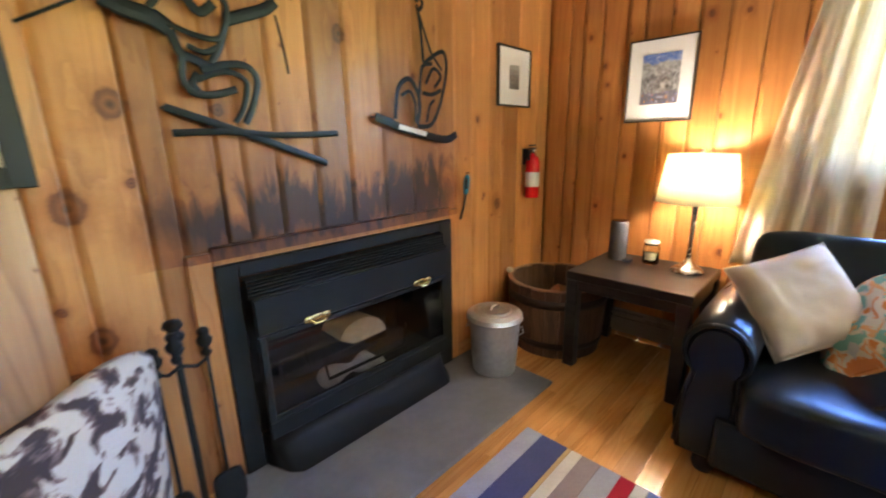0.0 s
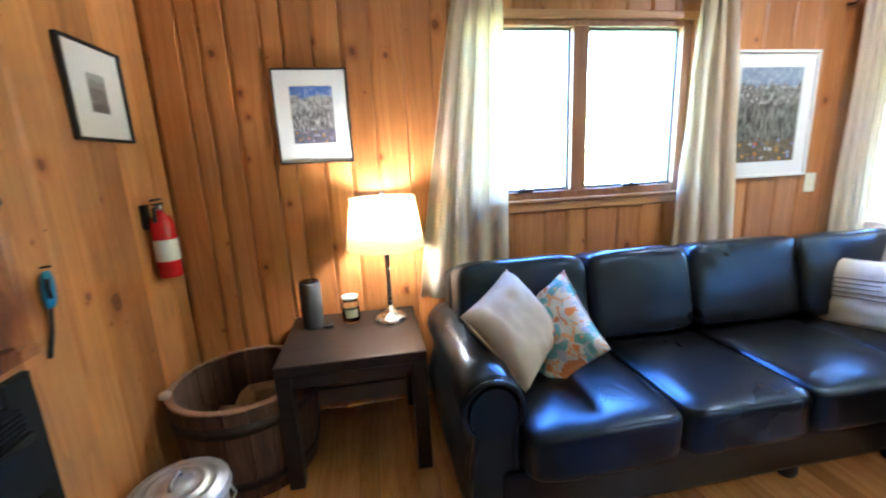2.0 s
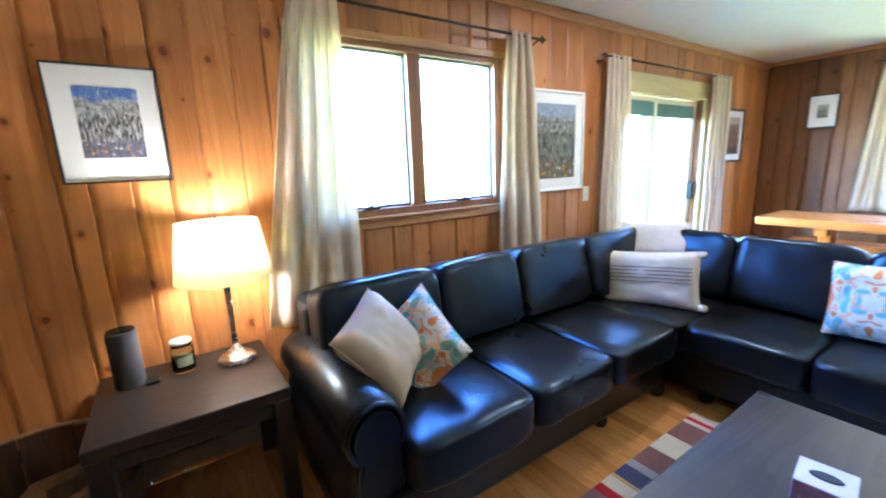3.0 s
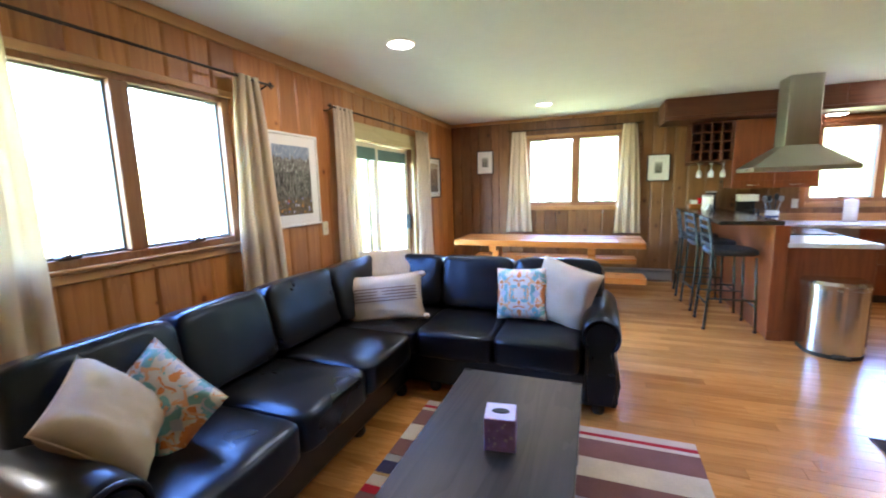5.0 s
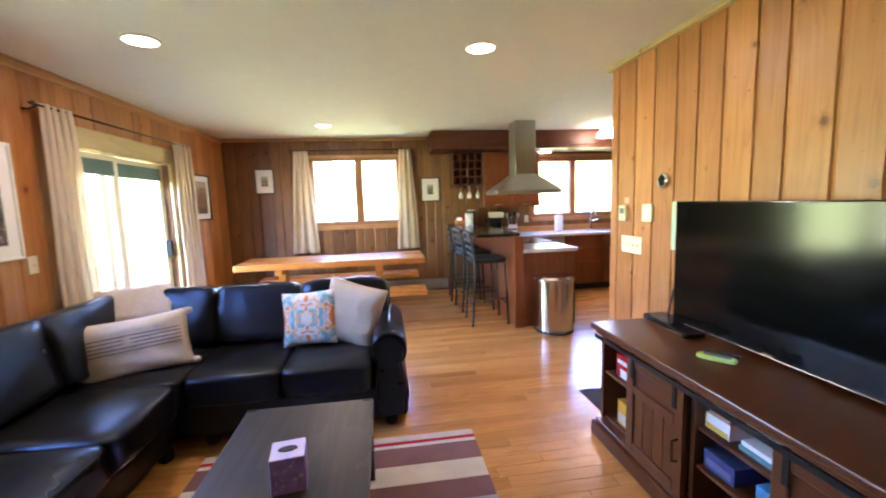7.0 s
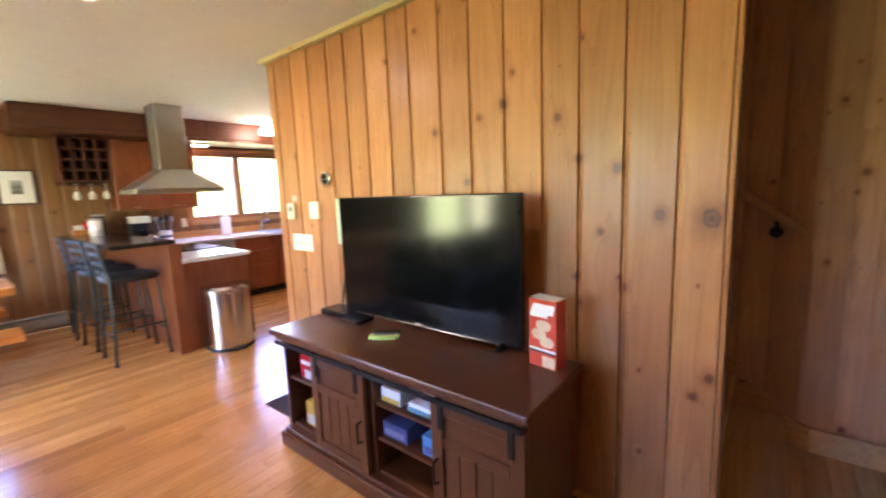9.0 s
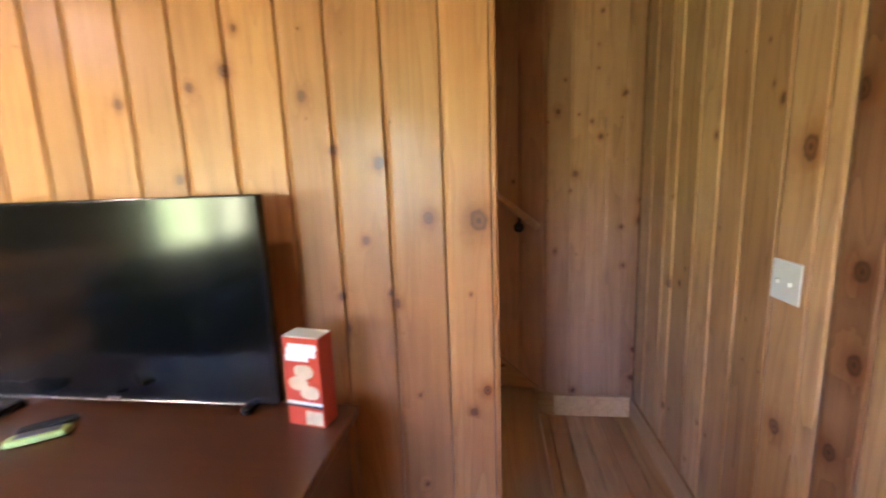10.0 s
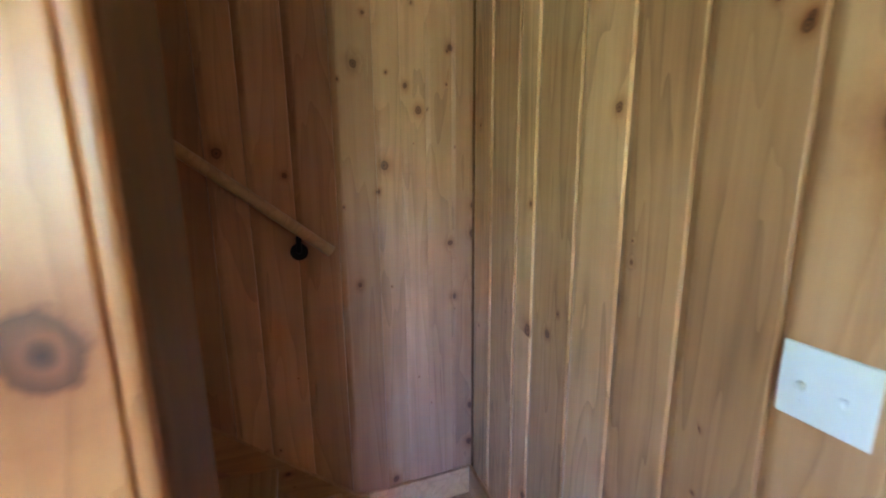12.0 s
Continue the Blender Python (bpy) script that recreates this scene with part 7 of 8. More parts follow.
pt = thing("paper_towel", (-2.10, -4.80, 0.875), "white paper towel roll on the worktop", "paper towel")
part("roll", lathe(bmesh.new(), [(0.018, 0), (0.062, 0), (0.063, 0.01), (0.063, 0.235), (0.060, 0.245), (0.018, 0.245)], (-2.10, -4.80, 0.887), 26), WHITE, pt, smooth=True)
part("holder", lathe(bmesh.new(), [(0, 0), (0.075, 0), (0.075, 0.010), (0.010, 0.011), (0.010, 0.28), (0, 0.28)], (-2.10, -4.80, 0.8755), 20), STEEL, pt, smooth=True)

up = thing("upper_cabinet", (-1.30, -4.84, 1.29), "cherry wall cabinet beside the kitchen window", "cabinet")
part("body", B(-1.735, SY + 0.002, 1.30, -0.865, -4.70, 2.115, 0.002), CHERRY, up)
for a, b in ((-1.733, -1.302), (-1.298, -0.867)):
    d = part("door", B(a, -4.699, 1.385, b, -4.68, 2.112, 0.003), CHERRY, up)
    d = part("flap", B(a, -4.699, 1.292, b, -4.68, 1.381, 0.003), CHERRY, up)
    c = (a + b) / 2
    part("handle", tube(bmesh.new(), [(c - 0.07, -4.68, 1.33), (c - 0.07, -4.66, 1.33), (c + 0.07, -4.66, 1.33), (c + 0.07, -4.68, 1.33)], 0.005, 8), CHROME, d, "chrome bar handle", smooth=True)
wr = thing("wine_rack", (-0.64, -4.84, 1.61), "dark cherry wine rack with stemware rail", "wine rack")
part("back_panel", B(-0.855, SY + 0.002, 1.60, -0.41, SY + 0.012, 2.115, 0.001), CHERRY_D, wr)
for k in range(5):
    x = -0.855 + k * 0.1075
    part("divider", B(x, SY + 0.013, 1.64, x + 0.015, -4.70, 2.115, 0.001), CHERRY_D, wr)
for k in range(5):
    z = 1.64 + k * 0.115
    for j in range(4):
        x = -0.839 + j * 0.1075
        part("shelf", B(x, SY + 0.013, z, x + 0.0905, -4.702, z + 0.014, 0.001), CHERRY_D, wr)
for k in range(4):
    x = -0.80 + k * 0.11
    part("stem_rail", B(x, SY + 0.02, 1.612, x + 0.03, -4.71, 1.622, 0.001), CHERRY_D, wr)
for k, x in enumerate((-0.79, -0.66, -0.53)):
    bm = lathe(bmesh.new(), [(0.032, 0.0), (0.030, -0.003), (0.004, -0.008), (0.004, -0.075), (0.022, -0.095), (0.034, -0.13), (0.030, -0.175), (0.028, -0.175), (0.032, -0.13), (0.020, -0.098), (0, -0.085)], (x, -4.76, 1.612), 20)
    solo("wine_glass", bm, LITGLASS, "stemmed wine glass hung upside down", "glass", group="glasses under the rack", smooth=True)
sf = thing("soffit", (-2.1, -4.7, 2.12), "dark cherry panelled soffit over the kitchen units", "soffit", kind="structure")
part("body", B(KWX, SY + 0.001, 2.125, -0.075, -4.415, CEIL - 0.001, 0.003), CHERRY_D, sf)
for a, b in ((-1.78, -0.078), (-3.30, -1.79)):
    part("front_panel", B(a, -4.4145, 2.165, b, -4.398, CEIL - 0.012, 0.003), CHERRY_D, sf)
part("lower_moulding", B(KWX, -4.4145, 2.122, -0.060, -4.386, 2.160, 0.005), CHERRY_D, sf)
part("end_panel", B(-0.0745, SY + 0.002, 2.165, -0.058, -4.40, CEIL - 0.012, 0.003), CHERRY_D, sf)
ls = thing("undercabinet_light", (-1.80, -4.72, 2.10), "lit strip light below the soffit", "light")
part("housing", B(-1.93, -4.79, 2.10, -1.755, -4.65, 2.121, 0.003), WHITE, ls)
part("diffuser", B(-1.92, -4.78, 2.094, -1.765, -4.66, 2.0995, 0.001), STRIP, ls, "glowing diffuser")

# things on the bar and the counter
mk = thing("countertop_mixer", (-1.02, -4.62, 0.875), "black and white stacked coffee maker", "coffee maker")
part("base", B(-1.12, -4.72, 0.876, -0.93, -4.52, 0.91, 0.006), BLACKMATT, mk)
part("column", B(-1.12, -4.72, 0.911, -0.93, -4.65, 1.20, 0.006), BLACKMATT, mk)
part("head", B(-1.12, -4.72, 1.14, -0.93, -4.52, 1.22, 0.008), WHITE, mk)
part("carafe", lathe(bmesh.new(), [(0, 0), (0.06, 0), (0.075, 0.04), (0.065, 0.12), (0.045, 0.15), (0, 0.15)], (-1.025, -4.585, 0.912), 20), SMOKED, mk, smooth=True)
for k, (x, y, h, r, m_, nm) in enumerate(((-0.60, -4.55, 0.16, 0.06, WHITE, "white canister"), (-0.67, -4.72, 0.20, 0.055, BLACKMATT, "black canister"))):
    cn = thing("canister", (x, y, 1.045), nm + " with steel lid on the bar", "canister", "canisters on the bar")
    part("body", lathe(bmesh.new(), [(0, 0), (r, 0), (r, h), (0, h)], (x, y, 1.0455), 22), m_, cn, smooth=True)
    part("lid", lathe(bmesh.new(), [(0, 0), (r + 0.003, 0), (r + 0.003, 0.018), (0, 0.022)], (x, y, 1.0465 + h), 22), STEEL, cn, smooth=True)
kt = thing("kettle", (-0.97, -4.10, 0.872), "shiny steel kettle on the cooktop", "kettle")
part("body", lathe(bmesh.new(), [(0, 0), (0.085, 0), (0.095, 0.03), (0.088, 0.09), (0.055, 0.13), (0.02, 0.145), (0.012, 0.16), (0, 0.165)], (-0.97, -4.10, 0.8725), 26), CHROME, kt, smooth=True)
part("handle", tube(bmesh.new(), [(-0.97, -4.17, 0.985), (-0.97, -4.16, 1.07), (-0.97, -4.04, 1.07), (-0.97, -4.03, 0.985)], 0.009, 8), BLACKMATT, kt, smooth=True)
part("spout", tube(bmesh.new(), [(-0.97, -4.02, 0.92), (-0.97, -3.985, 0.96), (-0.97, -3.97, 0.99)], 0.013, 10), CHROME, kt, smooth=True)
uc = thing("utensil_crock", (-1.28, -4.60, 0.875), "white crock full of black kitchen utensils", "crock")
part("crock", lathe(bmesh.new(), [(0, 0), (0.062, 0), (0.066, 0.01), (0.066, 0.15), (0.060, 0.15), (0.058, 0.012), (0, 0.012)], (-1.28, -4.60, 0.8755), 24), WHITE, uc, smooth=True)
part("band", lathe(bmesh.new(), [(0.0663, 0), (0.0668, 0.002), (0.0668, 0.028), (0.0663, 0.03)], (-1.28, -4.60, 0.94), 24), NAVY, uc)
rg = random.Random(11)
for k in range(8):
    a = k * 0.8
    x, y = -1.28 + 0.035 * math.cos(a), -4.60 + 0.035 * math.sin(a)
    tx, ty, tz = x + 0.05 * math.cos(a), y + 0.05 * math.sin(a), 1.12 + rg.uniform(0, 0.06)
    bm = tube(bmesh.new(), [(x, y, 0.93), (tx, ty, tz)], 0.006, 8)
    blob(bm, (tx, ty, tz + 0.02), (0.024, 0.012, 0.034), 2.5, 6)
    part("utensil", bm, BLACKMATT if k % 3 else STEEL, uc, smooth=True)
rb = thing("recipe_stack", (-0.60, -4.86, 1.045), "red and wooden boxes stacked on the bar", "boxes")
part("tray", B(-0.72, -4.94, 1.0455, -0.46, -4.80, 1.10, 0.004), TABLEPINE, rb)
part("box", B(-0.70, -4.93, 1.101, -0.56, -4.82, 1.18, 0.004), RED, rb, "bright red box")
part("box", B(-0.55, -4.93, 1.101, -0.48, -4.82, 1.15, 0.004), WHITE, rb)
tag = thing("folded_card", (-0.56, -4.30, 1.045), "white folded card standing on the bar", "card")
bm = bmesh.new()
vs = [bm.verts.new(p) for p in ((-0.60, -4.36, 1.046), (-0.60, -4.24, 1.046), (-0.56, -4.24, 1.13), (-0.56, -4.36, 1.13), (-0.52, -4.24, 1.046), (-0.52, -4.36, 1.046))]
bm.faces.new((vs[0], vs[1], vs[2], vs[3]))
bm.faces.new((vs[3], vs[2], vs[4], vs[5]))
ob = part("card", bm, WHITE, tag)
ob.modifiers.new("thickness", "SOLIDIFY").thickness = 0.002

bin_ = thing("step_bin", (-1.11, -2.63, 0), "brushed steel half-round pedal bin by the bar end", "bin")
bm = bmesh.new()
prof = [(-0.19, -0.14), (0.19, -0.14)] + [(0.19 * math.cos(radians(a)), 0.0 + 0.16 * math.sin(radians(a))) for a in range(0, 181, 9)]


def prism(bm, prof, z0, z1, k0=1.0, k1=1.0):
    a = [bm.verts.new((x * k0, y * k0, z0)) for x, y in prof]
    b = [bm.verts.new((x * k1, y * k1, z1)) for x, y in prof]
    n = len(prof)
    for i in range(n):
        j = (i + 1) % n
        bm.faces.new((a[i], a[j], b[j], b[i]))
    bm.faces.new(a[::-1])
    bm.faces.new(b)
    return bm


BM_ = pose(-1.11, -2.66, 0, 0, 0, -3)
for nm, z0_, z1_, k0, k1, m_ in (("base_ring", 0.0, 0.03, 1.0, 1.0, BLACKMATT), ("body", 0.031, 0.535, 0.985, 0.985, BINSTEEL), ("collar", 0.536, 0.575, 1.02, 1.03, NICKEL), ("lid", 0.576, 0.60, 1.03, 0.93, BINSTEEL)):
    bm = prism(bmesh.new(), prof, z0_, z1_, k0, k1)
    bm.transform(BM_)
    part(nm, bm, m_, bin_)
bm = B(-0.055, 0.14, 0.012, 0.055, 0.20, 0.03, 0.006)
bm.transform(BM_)
part("pedal", bm, BLACKMATT, bin_)

gl = thing("globe_light", (-2.49, -4.05, 2.0), "glowing white glass globe ceiling light", "ceiling light")
part("canopy", lathe(bmesh.new(), [(0, 0), (0.07, 0), (0.07, 0.03), (0.05, 0.05), (0, 0.05)], (-2.49, -4.05, CEIL - 0.051), 22), NICKEL, gl, smooth=True)
bm = lathe(bmesh.new(), [(0.05, 0.0), (0.10, -0.02), (0.14, -0.06), (0.15, -0.11)], (-2.49, -4.05, CEIL - 0.052), 28)
ob = part("globe", bm, GLOBE, gl, smooth=True)
ob.modifiers.new("thickness", "SOLIDIFY").thickness = 0.003
for lx, ly in DOWNLIGHTS:
    dl = thing("downlight", (lx, ly, CEIL - 0.02), "lit round recessed ceiling downlight", "ceiling light", "ceiling downlights")
    part("trim_ring", lathe(bmesh.new(), [(0.088, 0.0), (0.098, 0.006), (0.100, 0.012), (0.088, 0.012)], (lx, ly, CEIL - 0.012), 36), WHITE, dl, smooth=True)
    part("diffuser", lathe(bmesh.new(), [(0, 0.0), (0.087, 0.0), (0.087, 0.004), (0, 0.004)], (lx, ly, CEIL - 0.010), 36), LED, dl, "glowing diffuser")


# ---- heaters, plates, wall gadgets ----
def heater(horizontal, at, u0, u1, label):
    h = thing("baseboard_heater", ((at, (u0 + u1) / 2, 0.03) if horizontal == "y" else ((u0 + u1) / 2, at, 0.03)), label, "heater")
    s = -1 if horizontal == "y" else 1
    mk = (lambda a, b, d0, d1, c, d, bev=0.002: B(at + s * d0, a, c, at + s * d1, b, d, bev)) if horizontal == "y" else (lambda a, b, d0, d1, c, d, bev=0.002: B(a, at + s * d0, c, b, at + s * d1, d, bev))
    part("back_plate", mk(u0, u1, 0.0005, 0.01, 0.03, 0.19), HEATER, h)
    part("cover", mk(u0, u1, 0.050, 0.058, 0.065, 0.150), HEATER, h)
    part("top_lip", mk(u0, u1, 0.0105, 0.062, 0.172, 0.182), HEATER, h)
    part("fins", mk(u0 + 0.03, u1 - 0.03, 0.012, 0.045, 0.075, 0.135), BLACKMATT, h, "dark heating fins")
    for u in (u0, u1 - 0.012):
        part("end_cap", mk(u, u + 0.012, 0.0105, 0.060, 0.03, 0.171), HEATER, h)


heater("y", EX, -0.6, 1.92, "brown enamel baseboard heater behind the end table")
heater("x", SY, -0.32, 2.80, "baseboard heater along the dining wall")


def plate(wall, u, z, w, h, toggles, material, label, name="switch_plate"):
    mk = {"TV": lambda a, b, d0, d1, c, d, bev=0.001: B(TVX + d0, a, c, TVX + d1, b, d, bev),
          "N": lambda a, b, d0, d1, c, d, bev=0.001: B(a, NY - d1, c, b, NY - d0, d, bev),
          "S": lambda a, b, d0, d1, c, d, bev=0.001: B(a, SY + d0, c, b, SY + d1, d, bev),
          "E": lambda a, b, d0, d1, c, d, bev=0.001: B(EX - d1, a, c, EX - d0, b, d, bev)}[wall]
    at = {"TV": (TVX, u, z), "N": (u, NY, z), "S": (u, SY, z), "E": (EX, u, z)}[wall]
    p = thing(name, at, label, "switch plate" if "switch" in name else "outlet")
    part("cover_plate", mk(u - w / 2, u + w / 2, 0.0004, 0.007, z - h / 2, z + h / 2, 0.0025), material, p)
    for k in range(toggles):
        c = u + (k - (toggles - 1) / 2) * (w / max(toggles, 1)) * 0.88
        part("toggle", mk(c - 0.005, c + 0.005, 0.007, 0.018, z - 0.010, z + 0.004, 0.002), material, p)
        for dz in (-0.030, 0.030):
            part("screw", mk(c - 0.0025, c + 0.0025, 0.007, 0.0082, z + dz - 0.0025, z + dz + 0.0025, 0.0005), material, p)
    if toggles == 0:
        for dz in (-0.02, 0.02):
            part("socket", mk(u - 0.016, u + 0.016, 0.007, 0.0085, z + dz - 0.013, z + dz + 0.013, 0.002), material, p)
    return p


plate("TV", -1.40, 1.050, 0.245, 0.124, 4, IVORY, "ivory four-gang switch plate on the partition")
plate("N", -1.108, 1.061, 0.120, 0.121, 2, SWITCHWHITE, "white two-gang switch plate by the stairs")
plate("E", -1.60, 1.085, 0.075, 0.115, 1, IVORY, "ivory single switch plate beside the curtain")
plate("S", -1.645, 1.086, 0.075, 0.115, 0, IVORY, "ivory wall outlet over the worktop", "wall_outlet")
plate("S", 1.02, 0.52, 0.075, 0.115, 0, IVORY, "ivory wall outlet under the dining window", "wall_outlet")
th = thing("thermostat", (TVX, -1.49, 1.22), "grey wall thermostat with small display", "thermostat")
part("case", B(TVX + 0.0005, -1.535, 1.222, TVX + 0.028, -1.445, 1.335, 0.005, 2), IVORY, th)
part("display", B(TVX + 0.0282, -1.515, 1.275, TVX + 0.0295, -1.465, 1.315, 0.0005), plain("grey_display", (0.16, 0.18, 0.17), 0.3), th)
tg = solo("paper_tag", B(TVX + 0.0005, -1.495, 1.352, TVX + 0.002, -1.445, 1.392, 0), PINKTAG, "small pink paper tag above the thermostat", "tag")
ws = thing("wall_timer", (TVX, -1.21, 1.22), "white rocker wall switch in a raised box", "switch")
part("case", B(TVX + 0.0005, -1.262, 1.226, TVX + 0.022, -1.160, 1.345, 0.005, 2), IVORY, ws)
part("rocker", B(TVX + 0.0222, -1.235, 1.25, TVX + 0.026, -1.188, 1.32, 0.002), SWITCHWHITE, ws)
dc = thing("round_sensor", (TVX, -1.06, 1.49), "small round chrome sensor on the partition", "sensor")
part("ring", lathe(bmesh.new(), [(0, 0), (0.050, 0), (0.050, 0.018), (0.040, 0.026), (0.034, 0.026), (0.034, 0.02), (0, 0.02)], (TVX + 0.0005, -1.06, 1.494), 26, pose(0, 0, 0, 0, 90, 0)), CHROME, dc, smooth=True)
part("face", lathe(bmesh.new(), [(0, 0), (0.033, 0), (0.030, 0.004), (0, 0.006)], (TVX + 0.021, -1.06, 1.494), 24, pose(0, 0, 0, 0, 90, 0)), BLACKGLOSS, dc, smooth=True)
gt = solo("green_note", B(TVX + 0.0005, -0.985, 1.06, TVX + 0.002, -0.90, 1.36, 0), plain("pale_green_paper", (0.50, 0.66, 0.50), 0.8), "pale green printed note beside the television", "note")

# ---- on and in the television stand ----
bx = thing("cracker_box", (-0.925, 0.60, 0.68), "tall red and white cracker box on the stand", "box", rz=-10)
part("carton", box(bmesh.new(), -0.035, -0.062, 0, 0.035, 0.062, 0.275, 0.002), CARDRED, bx, world=False)
part("top_flap", box(bmesh.new(), -0.034, -0.060, 0.2755, 0.034, 0.060, 0.279, 0.001), SWITCHWHITE, bx, "crumpled white top flap", world=False)
for k, (a, b, z0_, z1_) in enumerate(((-0.050, 0.050, 0.218, 0.244), (-0.042, 0.055, 0.238, 0.258), (-0.054, 0.024, 0.204, 0.222))):
    part("logo_shape", box(bmesh.new(), 0.0352, a, z0_, 0.0356 + k * 0.0003, b, z1_, 0), SWITCHWHITE, bx, "white logo shape", world=False)
for k, (y_, z_, ry_, rz_) in enumerate(((0.005, 0.172, 0.034, 0.022), (-0.016, 0.134, 0.034, 0.022), (0.020, 0.108, 0.032, 0.022))):
    bm = blob(bmesh.new(), (0.0352, y_, z_), (0.0012 + 0.0002 * k, ry_, rz_), 2.4, 7)
    part("picture_print", bm, CARDCREAM, bx, "printed biscuit picture", world=False)
part("stripe", box(bmesh.new(), 0.0352, -0.0615, 0.068, 0.0357, 0.0615, 0.078, 0), SWITCHWHITE, bx, world=False)
part("stripe", box(bmesh.new(), 0.0352, -0.0615, 0.060, 0.0357, 0.0615, 0.0675, 0), BLACKMATT, bx, world=False)
part("lower_print", box(bmesh.new(), 0.0352, -0.0, 0.006, 0.0356, 0.058, 0.050, 0), CARDCREAM, bx, world=False)

rt = thing("wifi_router", (-0.93, -0.72, 0.68), "flat black router with two upright antennas", "router", rz=0)
part("case", B(-1.0, -0.83, 0.681, -0.86, -0.60, 0.712, 0.010, 2), BLACKGLOSS, rt)
for y_ in (-0.775, -0.70):
    part("antenna", tube(bmesh.new(), [(-0.985, y_, 0.71), (-1.0, y_ + 0.02, 0.86)], 0.006, 8), BLACKMATT, rt, smooth=True)
cbx = thing("cable_box", (-0.90, -0.50, 0.68), "small glossy black set-top box", "set-top box")
part("case", B(-0.945, -0.585, 0.681, -0.825, -0.44, 0.708, 0.008, 2), BLACKGLOSS, cbx)
part("front", B(-0.824, -0.57, 0.686, -0.8225, -0.455, 0.70, 0.0005), CHROME, cbx)
rm = thing("remote_control", (-0.77, -0.18, 0.68), "lime and grey remote control on the stand", "remote", rz=35)
part("body", blob(bmesh.new(), (0, 0, 0.012), (0.024, 0.075, 0.011), 5, 8), GREENP, rm, smooth=True, world=False)
part("keypad", box(bmesh.new(), -0.015, -0.05, 0.0225, 0.015, 0.055, 0.0245, 0.001), plain("grey_keys", (0.14, 0.14, 0.15), 0.5), rm, world=False)
rm2 = thing("remote_control", (-0.83, -0.22, 0.68), "slim dark remote control beside the lime one", "remote", rz=40)
part("body", blob(bmesh.new(), (0, 0, 0.009), (0.02, 0.07, 0.008), 5, 8), BLACKMATT, rm2, smooth=True, world=False)

SX = X1 - 0.10


def boxed(name, y0, y1, z0, h, depth, material, label, category, tops=()):
    t_ = thing(name, (SX - depth / 2, (y0 + y1) / 2, z0), label, category)
    part("body", B(SX - depth, y0, z0 + 0.0005, SX, y1, z0 + h, 0.002), material, t_)
    for k, (a, b, c, d, m_) in enumerate(tops):
        part("print", B(SX + 0.0002, y0 + (y1 - y0) * a, z0 + h * c, SX + 0.0012, y0 + (y1 - y0) * b, z0 + h * d, 0), m_, t_)
    return t_


boxed("board_game", -0.72, -0.55, 0.396, 0.13, 0.22, RED, "red game box with pale lettering bars", "game", ((0.08, 0.6, 0.62, 0.80, SWITCHWHITE), (0.25, 0.95, 0.05, 0.42, WHITE)))
boxed("snack_bag", -0.70, -0.60, 0.122, 0.14, 0.12, YELLOWC, "yellow printed snack carton on the shelf", "box", ((0.1, 0.8, 0.1, 0.5, WHITE),))
boxed("card_pack", -0.56, -0.50, 0.122, 0.05, 0.08, BLUEP, "small blue card pack", "box")
boxed("game_box", -0.07, 0.05, 0.456, 0.065, 0.18, WHITE, "white and yellow game box on the upper shelf", "game", ((0.05, 0.95, 0.05, 0.4, YELLOWC),))
boxed("storage_crate", -0.05, 0.05, 0.521, 0.04, 0.10, LOGWOOD, "small wooden box on top of the game", "box")
boxed("book", 0.09, 0.27, 0.456, 0.022, 0.20, TEALCARD, "teal covered book lying flat", "book")
boxed("book", 0.10, 0.26, 0.4785, 0.020, 0.18, WHITE, "pale paperback lying on the teal book", "book")
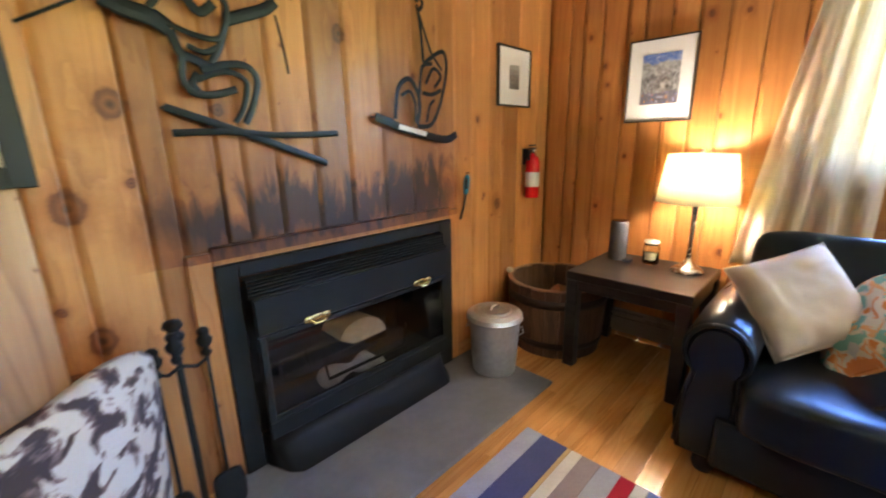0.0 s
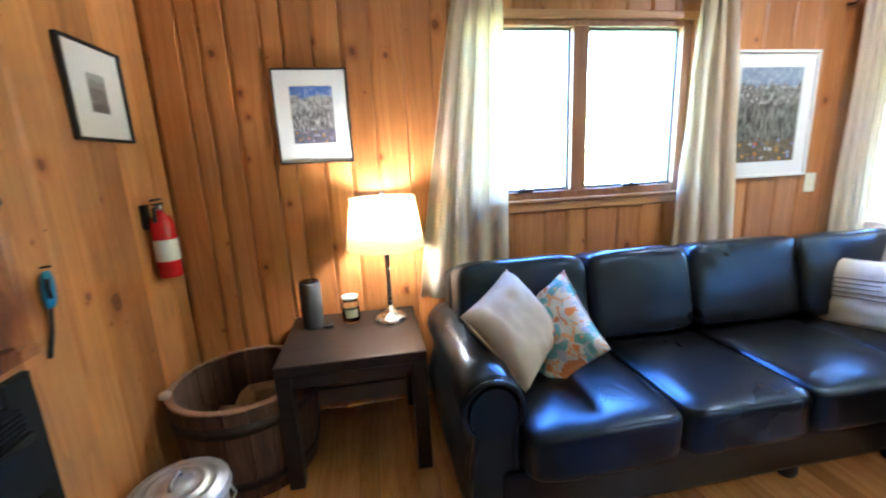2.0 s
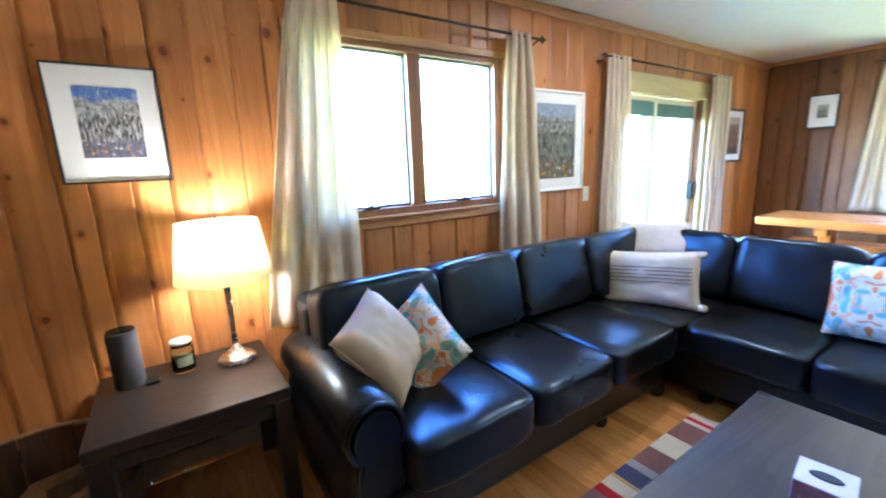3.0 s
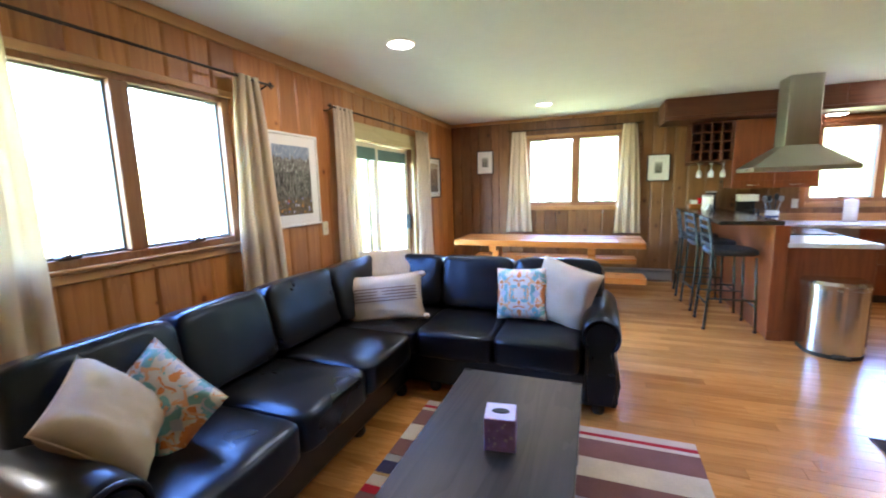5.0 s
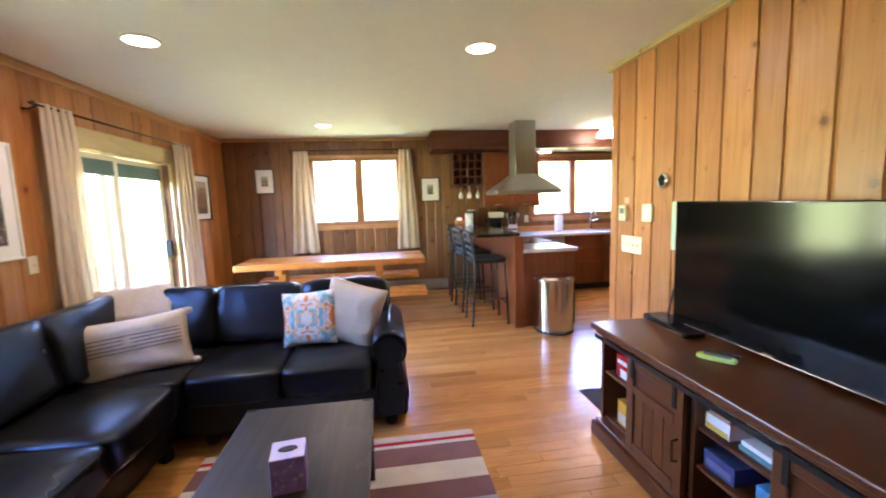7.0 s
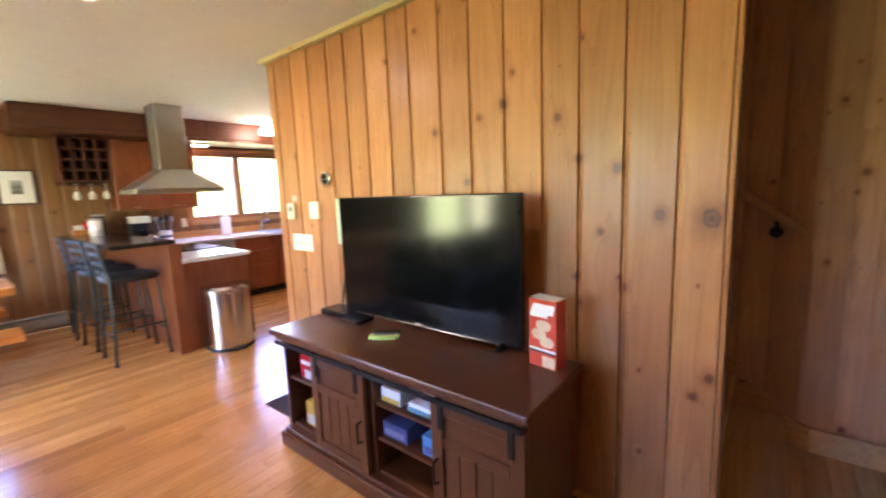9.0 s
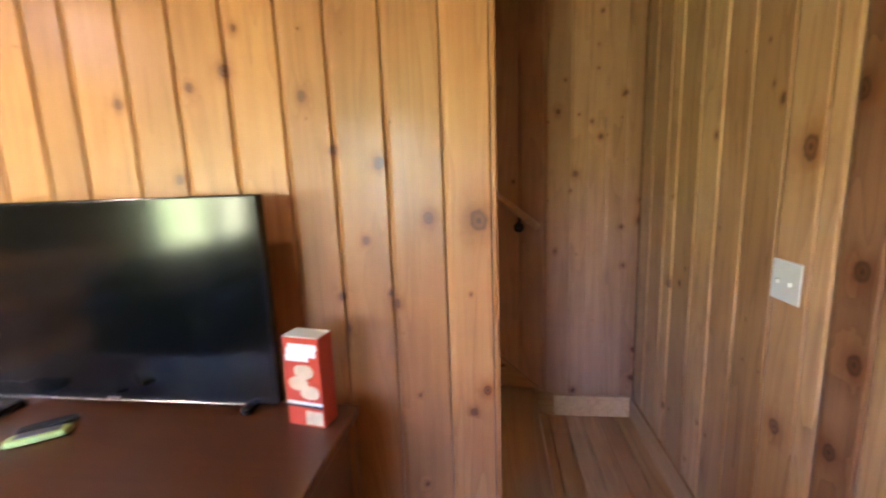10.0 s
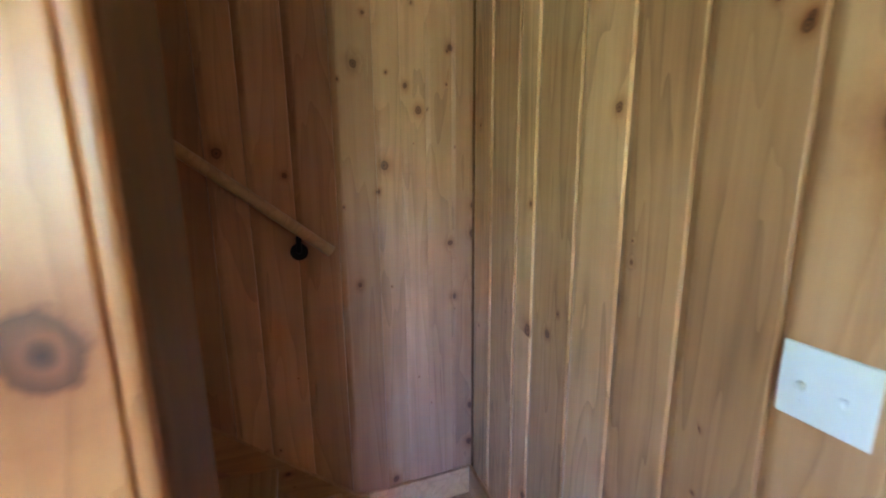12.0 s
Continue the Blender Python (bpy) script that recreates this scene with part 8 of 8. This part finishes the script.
boxed("game_box", -0.07, 0.08, 0.286, 0.075, 0.20, NAVY, "navy blue game box on the middle shelf", "game", ((0.1, 0.9, 0.2, 0.6, plain("slate_print", (0.2, 0.22, 0.30), 0.6)),))
boxed("puzzle_box", 0.17, 0.27, 0.286, 0.085, 0.15, BLUEP, "blue puzzle box on the middle shelf", "box", ((0.1, 0.9, 0.1, 0.5, NAVY),))

mt = thing("floor_mat", (-0.93, -1.10, 0), "dark grey ribbed floor mat by the stand", "mat")
part("mat", B(-1.12, -1.335, 0.0005, -0.715, -0.86, 0.008, 0.002), MATRUBBER, mt)
for k in range(14):
    y_ = -1.32 + k * 0.034
    part("rib", B(-1.10, y_, 0.0085, -0.735, y_ + 0.016, 0.0115, 0.001), MATRUBBER, mt)

# ---- floor planks, last ----
def planks(parent, x0, x1, y0, y1, seed):
    rg = random.Random(seed)
    shared = {}
    w = 0.083
    k = 0
    y = y0
    while y < y1 - 0.01:
        b = min(y + w, y1)
        x = x0 - rg.uniform(0, 0.9)
        while x < x1:
            ln = rg.choice((0.9, 1.3, 1.3, 1.6))
            a, e = max(x, x0), min(x + ln, x1)
            if e - a > 0.02:
                key = (round(e - a, 3), round(b - y, 3))
                if key not in shared:
                    bm = bmesh.new()
                    hx, hy = (e - a) / 2 - 0.0002, (b - y) / 2 - 0.0002
                    top = [bm.verts.new((sx * (hx - 0.0005), sy * (hy - 0.0005), 0)) for sx, sy in ((-1, -1), (1, -1), (1, 1), (-1, 1))]
                    low = [bm.verts.new((sx * hx, sy * hy, -0.006)) for sx, sy in ((-1, -1), (1, -1), (1, 1), (-1, 1))]
                    bm.faces.new(top)
                    for i in range(4):
                        j = (i + 1) % 4
                        bm.faces.new((low[i], low[j], top[j], top[i]))
                    me = bpy.data.meshes.new("plank")
                    bm.to_mesh(me)
                    bm.free()
                    me.materials.append(OAK)
                    shared[key] = me
                ob = new("plank", shared[key])
                ob.parent = parent
                ob.location = ((a + e) / 2, (y + b) / 2, 0)
            x += ln
        y = b


planks(floor, TVX - 0.02, EX, SY, NY, 1)
planks(kfloor, KWX, TVX - 0.02, SY, -1.75, 2)
